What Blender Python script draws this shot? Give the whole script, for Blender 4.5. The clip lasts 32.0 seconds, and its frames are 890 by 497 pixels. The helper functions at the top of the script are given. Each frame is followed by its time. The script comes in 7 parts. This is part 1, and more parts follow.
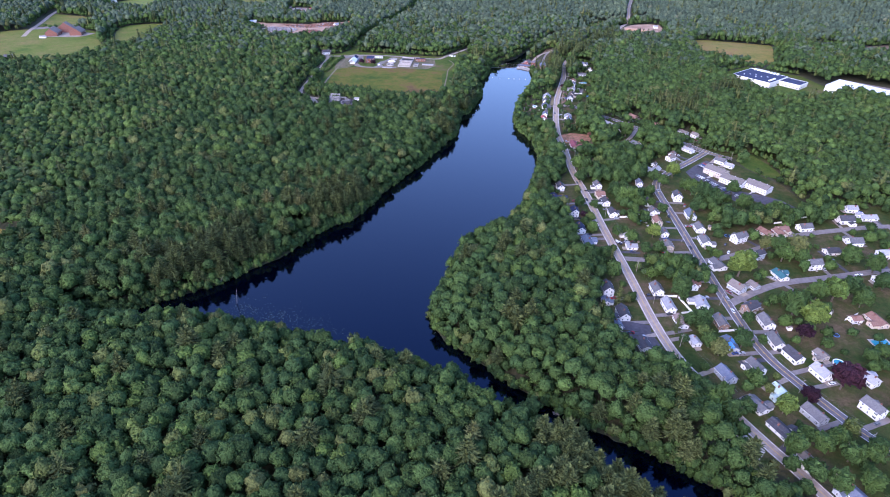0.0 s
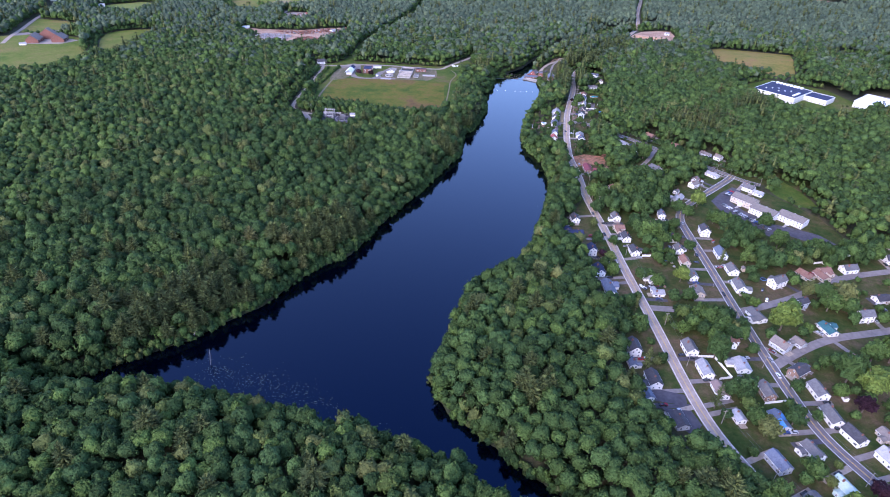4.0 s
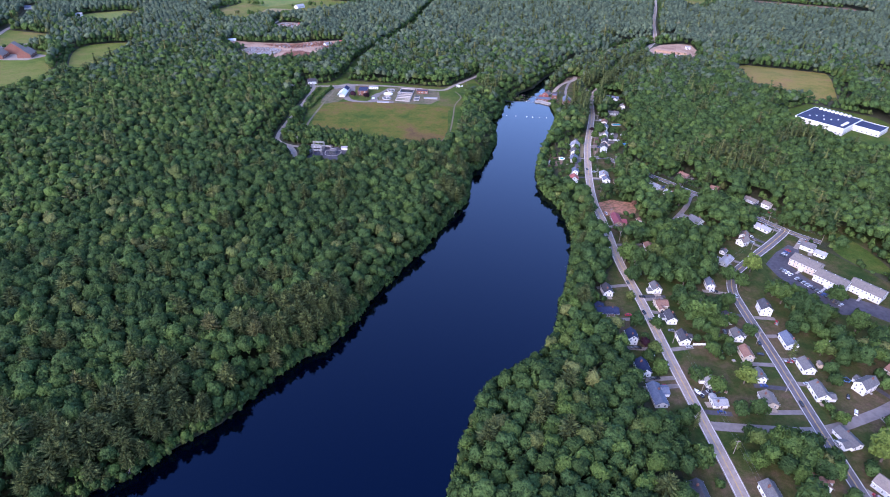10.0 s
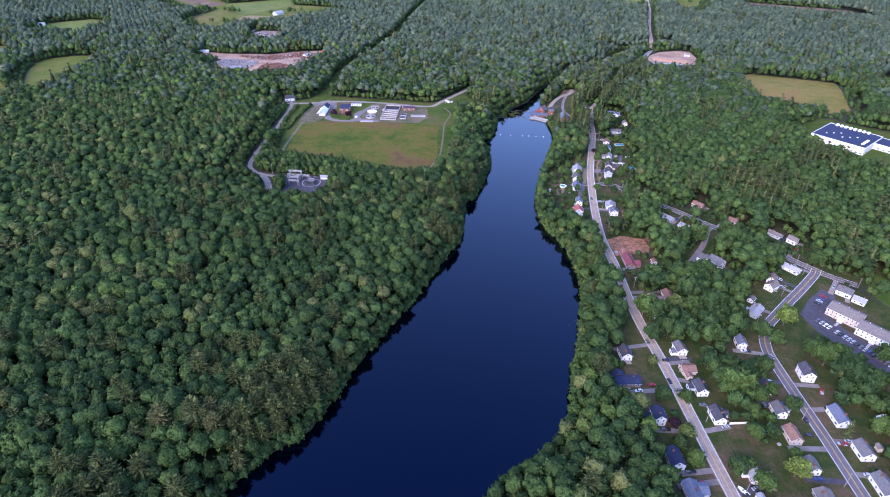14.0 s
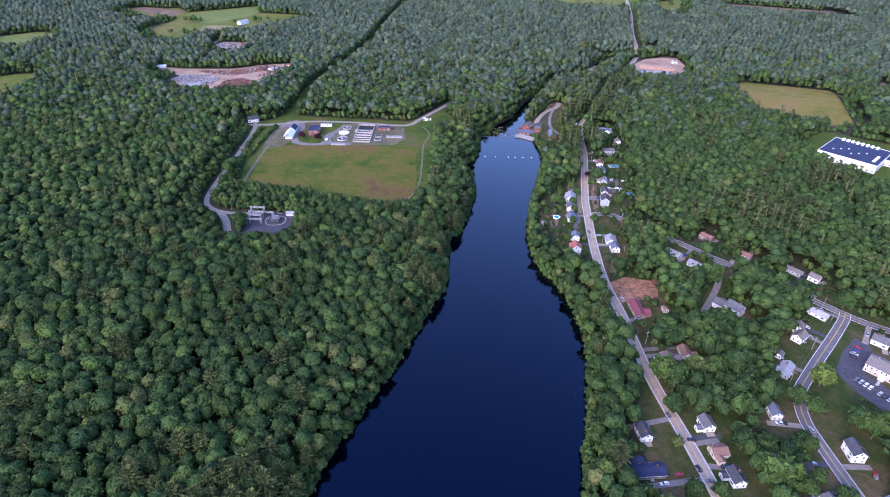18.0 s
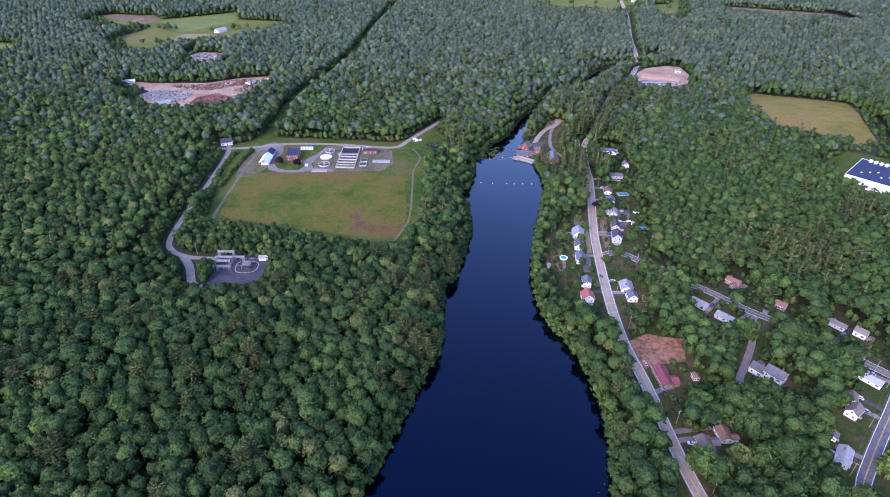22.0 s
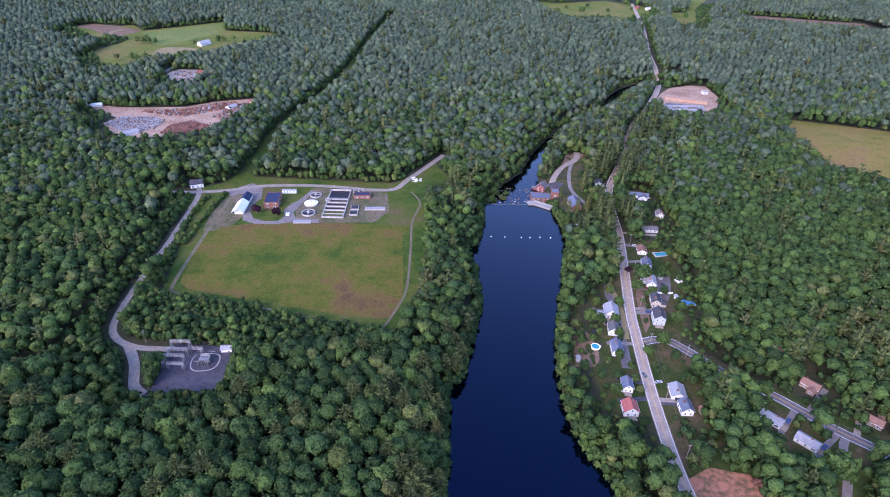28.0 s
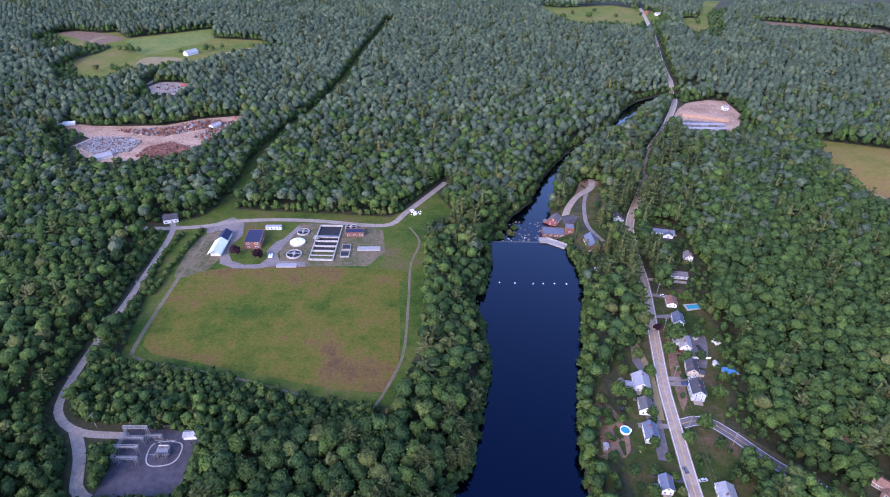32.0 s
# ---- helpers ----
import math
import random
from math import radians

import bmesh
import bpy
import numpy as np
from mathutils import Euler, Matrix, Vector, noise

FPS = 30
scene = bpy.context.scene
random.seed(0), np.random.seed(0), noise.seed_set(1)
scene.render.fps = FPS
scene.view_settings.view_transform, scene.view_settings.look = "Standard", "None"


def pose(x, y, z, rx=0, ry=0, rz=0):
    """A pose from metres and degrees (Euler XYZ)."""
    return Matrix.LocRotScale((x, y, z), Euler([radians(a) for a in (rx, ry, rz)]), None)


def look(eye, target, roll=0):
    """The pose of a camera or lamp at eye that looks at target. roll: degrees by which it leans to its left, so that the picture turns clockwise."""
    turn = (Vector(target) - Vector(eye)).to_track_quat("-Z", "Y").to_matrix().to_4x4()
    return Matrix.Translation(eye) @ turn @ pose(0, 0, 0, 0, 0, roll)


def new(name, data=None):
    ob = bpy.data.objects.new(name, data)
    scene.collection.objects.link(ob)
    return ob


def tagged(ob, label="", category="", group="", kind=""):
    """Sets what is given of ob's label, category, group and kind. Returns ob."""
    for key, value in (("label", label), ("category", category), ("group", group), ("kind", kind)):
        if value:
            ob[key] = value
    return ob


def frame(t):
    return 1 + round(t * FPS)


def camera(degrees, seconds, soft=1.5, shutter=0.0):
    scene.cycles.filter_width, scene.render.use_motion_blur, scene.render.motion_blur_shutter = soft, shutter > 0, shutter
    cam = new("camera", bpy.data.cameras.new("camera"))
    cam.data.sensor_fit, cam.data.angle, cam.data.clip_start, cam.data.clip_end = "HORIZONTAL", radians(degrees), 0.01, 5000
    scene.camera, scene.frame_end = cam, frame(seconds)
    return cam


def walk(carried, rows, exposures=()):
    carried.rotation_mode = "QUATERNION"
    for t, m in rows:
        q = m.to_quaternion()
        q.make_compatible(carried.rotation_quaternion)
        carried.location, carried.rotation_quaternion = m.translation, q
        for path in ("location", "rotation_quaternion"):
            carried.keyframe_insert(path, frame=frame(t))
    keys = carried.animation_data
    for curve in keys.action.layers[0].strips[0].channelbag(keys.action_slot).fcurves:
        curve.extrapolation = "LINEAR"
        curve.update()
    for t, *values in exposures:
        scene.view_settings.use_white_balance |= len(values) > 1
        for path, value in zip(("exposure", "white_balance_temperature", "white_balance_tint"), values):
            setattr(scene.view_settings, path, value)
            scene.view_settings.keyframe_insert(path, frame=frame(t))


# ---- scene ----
cam = camera(73.9, 32.0, 1.0)
METRES, EYE, TILT, LEAN, TURN = 539.4, 254.0, 0.0, 0.0, 2.9
ROWS = [
    (0.0, 0.0, 0.0, 0.0, 0.87, -31.99, -1.4),
    (0.5, -0.0007, 0.0124, 0.0001, 0.9, -32.0, -1.41),
    (1.0, -0.0014, 0.0257, 0.0003, 0.91, -32.01, -1.42),
    (1.5, -0.0025, 0.0398, 0.0005, 0.91, -32.03, -1.47),
    (2.0, -0.0031, 0.0543, 0.0004, 0.94, -32.02, -1.49),
    (2.5, -0.004, 0.0691, 0.0005, 0.95, -32.03, -1.52),
    (3.0, -0.0049, 0.084, 0.0007, 0.96, -32.04, -1.54),
    (3.5, -0.0058, 0.0991, 0.0008, 0.95, -32.04, -1.55),
    (5.5, -0.0093, 0.1613, 0.0021, 0.96, -32.08, -1.63),
    (6.0, -0.0103, 0.1771, 0.0022, 0.96, -32.08, -1.65),
    (6.5, -0.011, 0.193, 0.0024, 0.96, -32.07, -1.67),
    (7.0, -0.0117, 0.209, 0.0032, 0.96, -32.1, -1.64),
    (7.5, -0.0131, 0.2249, 0.0031, 0.96, -32.09, -1.67),
    (8.0, -0.014, 0.2411, 0.0034, 0.97, -32.1, -1.68),
    (8.5, -0.0146, 0.2572, 0.0035, 1.01, -32.08, -1.66),
    (9.0, -0.0155, 0.2733, 0.004, 1.03, -32.09, -1.66),
    (9.5, -0.0162, 0.2882, 0.0043, 1.03, -32.1, -1.64),
    (10.0, -0.0173, 0.3044, 0.0048, 1.04, -32.11, -1.65),
    (10.5, -0.0183, 0.3204, 0.0054, 1.06, -32.14, -1.67),
    (11.0, -0.0192, 0.3364, 0.0058, 1.08, -32.16, -1.67),
    (11.5, -0.0201, 0.3524, 0.0061, 0.93, -32.16, -1.65),
    (12.0, -0.021, 0.3682, 0.0059, 0.7, -32.13, -1.63),
    (12.5, -0.0218, 0.3842, 0.0065, 0.51, -32.15, -1.61),
    (13.0, -0.0225, 0.4001, 0.0068, 0.27, -32.16, -1.58),
    (13.5, -0.0232, 0.416, 0.007, -0.03, -32.16, -1.55),
    (14.0, -0.024, 0.4318, 0.0072, -0.33, -32.17, -1.53),
    (14.5, -0.0247, 0.4477, 0.0073, -0.62, -32.16, -1.51),
    (16.5, -0.0258, 0.5108, 0.0053, -1.86, -32.07, -1.38),
    (17.0, -0.0262, 0.5264, 0.0055, -2.18, -32.07, -1.36),
    (17.5, -0.0263, 0.5421, 0.0053, -2.46, -32.06, -1.34),
    (18.0, -0.0262, 0.558, 0.0051, -2.75, -32.06, -1.31),
    (18.5, -0.0261, 0.5738, 0.0052, -3.04, -32.06, -1.29),
    (19.0, -0.0259, 0.5897, 0.0055, -3.34, -32.08, -1.26),
    (19.5, -0.0255, 0.6056, 0.0055, -3.75, -32.08, -1.22),
    (20.0, -0.0254, 0.6215, 0.0053, -3.86, -32.07, -1.21),
    (20.5, -0.025, 0.6373, 0.0054, -3.85, -32.08, -1.21),
    (21.0, -0.0245, 0.6532, 0.0057, -3.84, -32.11, -1.2),
    (21.5, -0.0241, 0.6689, 0.0059, -3.83, -32.12, -1.21),
    (22.0, -0.0238, 0.6846, 0.0062, -3.83, -32.14, -1.22),
    (22.5, -0.0233, 0.7002, 0.0065, -3.82, -32.14, -1.24),
    (23.0, -0.0228, 0.7159, 0.0066, -3.81, -32.13, -1.24),
    (23.5, -0.0223, 0.7315, 0.0068, -3.8, -32.13, -1.25),
    (24.0, -0.0217, 0.7473, 0.0071, -3.79, -32.13, -1.27),
    (24.5, -0.0211, 0.763, 0.0073, -3.79, -32.12, -1.28),
    (25.0, -0.0206, 0.7787, 0.0077, -3.8, -32.13, -1.29),
    (25.5, -0.0202, 0.7946, 0.0079, -3.8, -32.14, -1.3),
    (27.5, -0.0176, 0.8574, 0.009, -3.76, -32.2, -1.26),
    (28.0, -0.0172, 0.874, 0.0092, -3.75, -32.22, -1.29),
    (28.5, -0.0168, 0.8896, 0.0093, -3.75, -32.23, -1.29),
    (29.0, -0.0162, 0.905, 0.0095, -3.74, -32.24, -1.29),
    (29.5, -0.0158, 0.9207, 0.0097, -3.74, -32.25, -1.3),
    (30.0, -0.0151, 0.9364, 0.0097, -3.74, -32.27, -1.31),
    (30.5, -0.0144, 0.952, 0.01, -3.74, -32.26, -1.31),
    (31.0, -0.0138, 0.9677, 0.0103, -3.75, -32.27, -1.32),
    (31.5, -0.0134, 0.9832, 0.0105, -3.75, -32.3, -1.33),
    (32.0, -0.0129, 0.9989, 0.0105, -3.75, -32.31, -1.34),
]
walk(cam, [(t, pose(0, 0, EYE, TILT, LEAN, TURN) @ pose(METRES * x, METRES * y, METRES * z, 90 + pitch, roll, yaw)) for t, x, y, z, yaw, pitch, roll in ROWS],
     [(0.0, 1.93, 5650, 33), (32.0, 1.82, 5700, 36)])

# ---- sky, sun and exposure ----
world = bpy.data.worlds.new("sky")
scene.world = world
world.use_nodes = True
wn = world.node_tree.nodes
sky = wn.new("ShaderNodeTexSky")
sky.sky_type, sky.sun_disc = "NISHITA", False
sky.sun_elevation, sky.sun_rotation = radians(30), radians(215)
sky.air_density, sky.dust_density, sky.ozone_density = 1.3, 1.5, 4.2
wn["Background"].inputs["Strength"].default_value = 0.15
world.node_tree.links.new(sky.outputs[0], wn["Background"].inputs["Color"])
sun = new("sun", bpy.data.lights.new("sun", "SUN"))
sun.data.energy, sun.data.angle, sun.data.color = 0.95, radians(30), (1.0, 0.90, 0.78)
sun.matrix_world = look((-150, -215, 151), (0, 0, 0))

# ---- materials ----


def mat(name, a, b, scale=0.3, rough=0.9, bump=0.0, fine=None, metal=0.0, spec=0.3, island=0.0, obj=0.0, fscale=4.0, span=(0.36, 0.64), mids=()):
    """Two tones a and b mixed by a coarse noise and a finer one; island and obj: spread of brightness per loose piece and per object."""
    m = bpy.data.materials.new(name)
    m.use_nodes = True
    n, l = m.node_tree.nodes, m.node_tree.links
    p = n["Principled BSDF"]
    p.inputs["Roughness"].default_value, p.inputs["Metallic"].default_value = rough, metal
    p.inputs["Specular IOR Level"].default_value = spec
    geo = n.new("ShaderNodeNewGeometry")
    n1, n2 = n.new("ShaderNodeTexNoise"), n.new("ShaderNodeTexNoise")
    n1.inputs["Scale"].default_value, n2.inputs["Scale"].default_value = scale, scale * fscale
    n1.inputs["Detail"].default_value, n2.inputs["Detail"].default_value = 4, 6
    l.new(geo.outputs["Position"], n1.inputs["Vector"])
    l.new(geo.outputs["Position"], n2.inputs["Vector"])
    add = n.new("ShaderNodeMath")
    add.operation = "MULTIPLY_ADD"
    add.inputs[1].default_value, add.inputs[2].default_value = 0.55, -0.02
    l.new(n2.outputs["Fac"], add.inputs[0])
    add2 = n.new("ShaderNodeMath")
    add2.operation = "MULTIPLY_ADD"
    add2.inputs[1].default_value = 0.5
    l.new(n1.outputs["Fac"], add2.inputs[0])
    l.new(add.outputs[0], add2.inputs[2])
    ramp = n.new("ShaderNodeValToRGB")
    ramp.color_ramp.elements[0].position, ramp.color_ramp.elements[1].position = span
    ramp.color_ramp.elements[0].color, ramp.color_ramp.elements[1].color = (*a, 1), (*b, 1)
    for where, tone in mids:
        ramp.color_ramp.elements.new(where).color = (*tone, 1)
    l.new(add2.outputs[0], ramp.inputs["Fac"])
    out = ramp.outputs["Color"]
    for spread, kind, socket in ((island, "ShaderNodeNewGeometry", "Random Per Island"), (obj, "ShaderNodeObjectInfo", "Random")):
        if spread:
            src = geo if kind == "ShaderNodeNewGeometry" else n.new(kind)
            hsv, mr = n.new("ShaderNodeHueSaturation"), n.new("ShaderNodeMapRange")
            mr.inputs["To Min"].default_value, mr.inputs["To Max"].default_value = 1 - spread, 1 + spread
            l.new(src.outputs[socket], mr.inputs["Value"])
            l.new(mr.outputs[0], hsv.inputs["Value"])
            l.new(out, hsv.inputs["Color"])
            out = hsv.outputs["Color"]
    l.new(out, p.inputs["Base Color"])
    if bump:
        bp = n.new("ShaderNodeBump")
        bp.inputs["Strength"].default_value, bp.inputs["Distance"].default_value = 0.6, bump
        l.new(n2.outputs["Fac"], bp.inputs["Height"])
        l.new(bp.outputs[0], p.inputs["Normal"])
    return m


def field_mat(name, tones, scale=0.014, bump=0.1):
    """Grassland: broad patches of several tones, ragged at their edges, with a fine grain of stalks."""
    m = bpy.data.materials.new(name)
    m.use_nodes = True
    n, l = m.node_tree.nodes, m.node_tree.links
    p = n["Principled BSDF"]
    p.inputs["Roughness"].default_value, p.inputs["Specular IOR Level"].default_value = 0.95, 0.08
    geo = n.new("ShaderNodeNewGeometry")
    fac = None
    for sc, det, weight in ((scale, 3, 0.62), (scale * 6, 6, 0.42), (scale * 60, 4, 0.22)):
        t, a = n.new("ShaderNodeTexNoise"), n.new("ShaderNodeMath")
        t.inputs["Scale"].default_value, t.inputs["Detail"].default_value, t.inputs["Roughness"].default_value = sc, det, 0.62
        l.new(geo.outputs["Position"], t.inputs["Vector"])
        a.operation = "MULTIPLY_ADD"
        a.inputs[1].default_value, a.inputs[2].default_value = weight * 1.5, 0.5 - (0.62 + 0.42 + 0.22) * 0.75
        l.new(t.outputs["Fac"], a.inputs[0])
        if fac:
            l.new(fac, a.inputs[2])
        fac = a.outputs[0]
    ramp = n.new("ShaderNodeValToRGB")
    e = ramp.color_ramp.elements
    e[0].position, e[0].color = 0.28, (*tones[0], 1)
    e[1].position, e[1].color = 0.72, (*tones[-1], 1)
    for i, c in enumerate(tones[1:-1]):
        e.new(0.28 + 0.44 * (i + 1) / (len(tones) - 1)).color = (*c, 1)
    l.new(fac, ramp.inputs["Fac"])
    fine, hsv, mr, bp = n.new("ShaderNodeTexNoise"), n.new("ShaderNodeHueSaturation"), n.new("ShaderNodeMapRange"), n.new("ShaderNodeBump")
    fine.inputs["Scale"].default_value, fine.inputs["Detail"].default_value, fine.inputs["Roughness"].default_value = 0.5, 8, 0.8
    l.new(geo.outputs["Position"], fine.inputs["Vector"])
    mr.inputs["From Min"].default_value, mr.inputs["From Max"].default_value = 0.3, 0.7
    mr.inputs["To Min"].default_value, mr.inputs["To Max"].default_value = 0.66, 1.34
    l.new(fine.outputs["Fac"], mr.inputs["Value"])
    l.new(mr.outputs[0], hsv.inputs["Value"])
    l.new(ramp.outputs["Color"], hsv.inputs["Color"])
    l.new(hsv.outputs["Color"], p.inputs["Base Color"])
    bp.inputs["Strength"].default_value, bp.inputs["Distance"].default_value = 0.6, bump
    l.new(fine.outputs["Fac"], bp.inputs["Height"])
    l.new(bp.outputs[0], p.inputs["Normal"])
    return m


def leaf_mat(name, dark, light, olive, spread=0.25):
    """Foliage: the tree's own tint from the 'tint' attribute, clump by clump variation from the loose pieces."""
    m = bpy.data.materials.new(name)
    m.use_nodes = True
    n, l = m.node_tree.nodes, m.node_tree.links
    p = n["Principled BSDF"]
    p.inputs["Roughness"].default_value, p.inputs["Specular IOR Level"].default_value = 0.75, 0.06
    att, geo, info = n.new("ShaderNodeAttribute"), n.new("ShaderNodeNewGeometry"), n.new("ShaderNodeObjectInfo")
    att.attribute_name = "tint"
    tint = n.new("ShaderNodeMath")
    tint.operation = "ADD"
    l.new(att.outputs["Fac"], tint.inputs[0])
    l.new(info.outputs["Random"], tint.inputs[1])
    wrap = n.new("ShaderNodeMath")
    wrap.operation = "FRACT"
    l.new(tint.outputs[0], wrap.inputs[0])
    ramp = n.new("ShaderNodeValToRGB")
    e = ramp.color_ramp.elements
    e[0].color, e[1].color = (*dark, 1), (*olive, 1)
    mid = e.new(0.55)
    mid.color = (*[(x + y) / 2 for x, y in zip(dark, light)], 1)
    top = e.new(0.9)
    top.color = (*light, 1)
    l.new(wrap.outputs[0], ramp.inputs["Fac"])
    hsv, mr = n.new("ShaderNodeHueSaturation"), n.new("ShaderNodeMapRange")
    mr.inputs["To Min"].default_value, mr.inputs["To Max"].default_value = 1 - spread, 1 + spread * 1.6
    l.new(geo.outputs["Random Per Island"], mr.inputs["Value"])
    l.new(mr.outputs[0], hsv.inputs["Value"])
    l.new(ramp.outputs["Color"], hsv.inputs["Color"])
    grain, gr, hs2 = n.new("ShaderNodeTexNoise"), n.new("ShaderNodeMapRange"), n.new("ShaderNodeHueSaturation")
    grain.inputs["Scale"].default_value, grain.inputs["Detail"].default_value, grain.inputs["Roughness"].default_value = 0.9, 6, 0.75
    gr.inputs["From Min"].default_value, gr.inputs["From Max"].default_value = 0.3, 0.7
    gr.inputs["To Min"].default_value, gr.inputs["To Max"].default_value = 0.5, 1.5
    l.new(geo.outputs["Position"], grain.inputs["Vector"])
    l.new(grain.outputs["Fac"], gr.inputs["Value"])
    l.new(gr.outputs[0], hs2.inputs["Value"])
    l.new(hsv.outputs["Color"], hs2.inputs["Color"])
    l.new(hs2.outputs["Color"], p.inputs["Base Color"])
    clump, noi, bp, bp2 = n.new("ShaderNodeTexVoronoi"), n.new("ShaderNodeTexNoise"), n.new("ShaderNodeBump"), n.new("ShaderNodeBump")
    clump.inputs["Scale"].default_value = 0.75
    l.new(geo.outputs["Position"], clump.inputs["Vector"])
    bp2.invert = True
    bp2.inputs["Strength"].default_value, bp2.inputs["Distance"].default_value = 0.7, 0.9
    l.new(clump.outputs["Distance"], bp2.inputs["Height"])
    noi.inputs["Scale"].default_value, noi.inputs["Detail"].default_value = 1.6, 4
    l.new(geo.outputs["Position"], noi.inputs["Vector"])
    bp.inputs["Strength"].default_value, bp.inputs["Distance"].default_value = 0.9, 0.5
    l.new(noi.outputs["Fac"], bp.inputs["Height"])
    l.new(bp2.outputs[0], bp.inputs["Normal"])
    l.new(bp.outputs[0], p.inputs["Normal"])
    return m


LEAF = leaf_mat("broad_leaves", (0.023, 0.0445, 0.0150), (0.050, 0.082, 0.0190), (0.073, 0.081, 0.027), 0.30)
# LEAF greyed and lightened: distant haze painted into the leaf colour
HAZED_LEAF = leaf_mat("hazed_leaves", (0.042, 0.062, 0.040), (0.078, 0.102, 0.056), (0.098, 0.104, 0.062), 0.24)
NEEDLE = leaf_mat("pine_needles", (0.046, 0.060, 0.022), (0.070, 0.084, 0.027), (0.090, 0.090, 0.033), 0.35)
BARK = mat("bark", (0.06, 0.045, 0.035), (0.14, 0.11, 0.09), 1.5, 0.95, 0.03)
FLOOR = mat("forest_floor", (0.016, 0.024, 0.008), (0.048, 0.042, 0.020), 0.12, 0.95, 0.1)
LAWN = field_mat("lawn", [(0.020, 0.038, 0.009), (0.032, 0.048, 0.012), (0.048, 0.052, 0.016), (0.078, 0.060, 0.030), (0.098, 0.066, 0.040)], 0.03, 0.05)
MEADOW = field_mat("meadow", [(0.036, 0.064, 0.010), (0.066, 0.080, 0.012), (0.096, 0.090, 0.016), (0.120, 0.076, 0.026), (0.092, 0.056, 0.026)], 0.017)
TRACK = mat("worn_track", (0.085, 0.078, 0.040), (0.165, 0.130, 0.085), 0.15, 0.95, 0.03, fscale=7)
GRASS = field_mat("rough_grass", [(0.028, 0.056, 0.010), (0.044, 0.074, 0.012), (0.074, 0.088, 0.018), (0.098, 0.078, 0.034)], 0.02)
DRY = mat("dry_grass", (0.160, 0.118, 0.052), (0.240, 0.180, 0.090), 0.12, 0.95, 0.05, fscale=6)
HAY = field_mat("hayfield", [(0.096, 0.104, 0.018), (0.145, 0.122, 0.026), (0.185, 0.135, 0.036), (0.190, 0.112, 0.046)], 0.014, 0.06)
ASPHALT = mat("asphalt", (0.24, 0.182, 0.146), (0.33, 0.258, 0.212), 0.12, 0.9, 0.01)
NEWASPH = mat("dark_asphalt", (0.042, 0.038, 0.047), (0.072, 0.064, 0.076), 0.1, 0.85, 0.01)
MIDASPH = mat("worn_asphalt", (0.140, 0.115, 0.108), (0.20, 0.168, 0.155), 0.1, 0.9, 0.01)
FRESH = mat("fresh_grass", (0.075, 0.118, 0.018), (0.145, 0.150, 0.032), 0.02, 0.95, 0.06, fscale=8, span=(0.40, 0.60))
GREYASPH = mat("grey_asphalt", (0.092, 0.079, 0.082), (0.140, 0.122, 0.125), 0.1, 0.9, 0.01)
PALEGRAVEL = mat("pale_gravel", (0.31, 0.26, 0.22), (0.44, 0.38, 0.33), 0.1, 0.95, 0.03)
GRAVEL = mat("gravel", (0.20, 0.160, 0.130), (0.29, 0.240, 0.20), 0.2, 0.95, 0.03)
PASTURE = field_mat("pasture", [(0.062, 0.096, 0.016), (0.098, 0.120, 0.022), (0.130, 0.126, 0.032), (0.170, 0.130, 0.048)], 0.012, 0.06)
YARDSOIL = mat("pale_yard_soil", (0.22, 0.125, 0.080), (0.38, 0.255, 0.18), 0.05, 0.95, 0.05, fscale=7, span=(0.40, 0.60))
DIRT = mat("bare_soil", (0.105, 0.062, 0.038), (0.19, 0.115, 0.075), 0.12, 0.95, 0.05)
REDDIRT = mat("red_soil", (0.105, 0.070, 0.032), (0.30, 0.130, 0.080), 0.10, 0.95, 0.05, span=(0.40, 0.58))
LINE = mat("road_paint", (0.55, 0.53, 0.50), (0.75, 0.73, 0.70), 0.8, 0.8)
YELLOW = mat("yellow_paint", (0.45, 0.28, 0.08), (0.60, 0.38, 0.12), 0.8, 0.8)
CONCRETE = mat("concrete", (0.27, 0.24, 0.22), (0.40, 0.365, 0.335), 0.3, 0.9, 0.01)

WATER = bpy.data.materials.new("lake_water")
WATER.use_nodes = True
wp = WATER.node_tree.nodes["Principled BSDF"]
wp.inputs["Base Color"].default_value = (0.0001, 0.0004, 0.0022, 1)
wp.inputs["Roughness"].default_value, wp.inputs["IOR"].default_value = 0.05, 1.75
wp.inputs["Specular Tint"].default_value = (0.06, 0.17, 0.42, 1)
nz, bz, gz = (WATER.node_tree.nodes.new(k) for k in ("ShaderNodeTexNoise", "ShaderNodeBump", "ShaderNodeNewGeometry"))
nz.inputs["Scale"].default_value, nz.inputs["Detail"].default_value = 0.5, 5
bz.inputs["Strength"].default_value, bz.inputs["Distance"].default_value = 0.14, 0.12
WATER.node_tree.links.new(gz.outputs["Position"], nz.inputs["Vector"])
WATER.node_tree.links.new(nz.outputs["Fac"], bz.inputs["Height"])
WATER.node_tree.links.new(bz.outputs[0], wp.inputs["Normal"])

# ---- plan ----


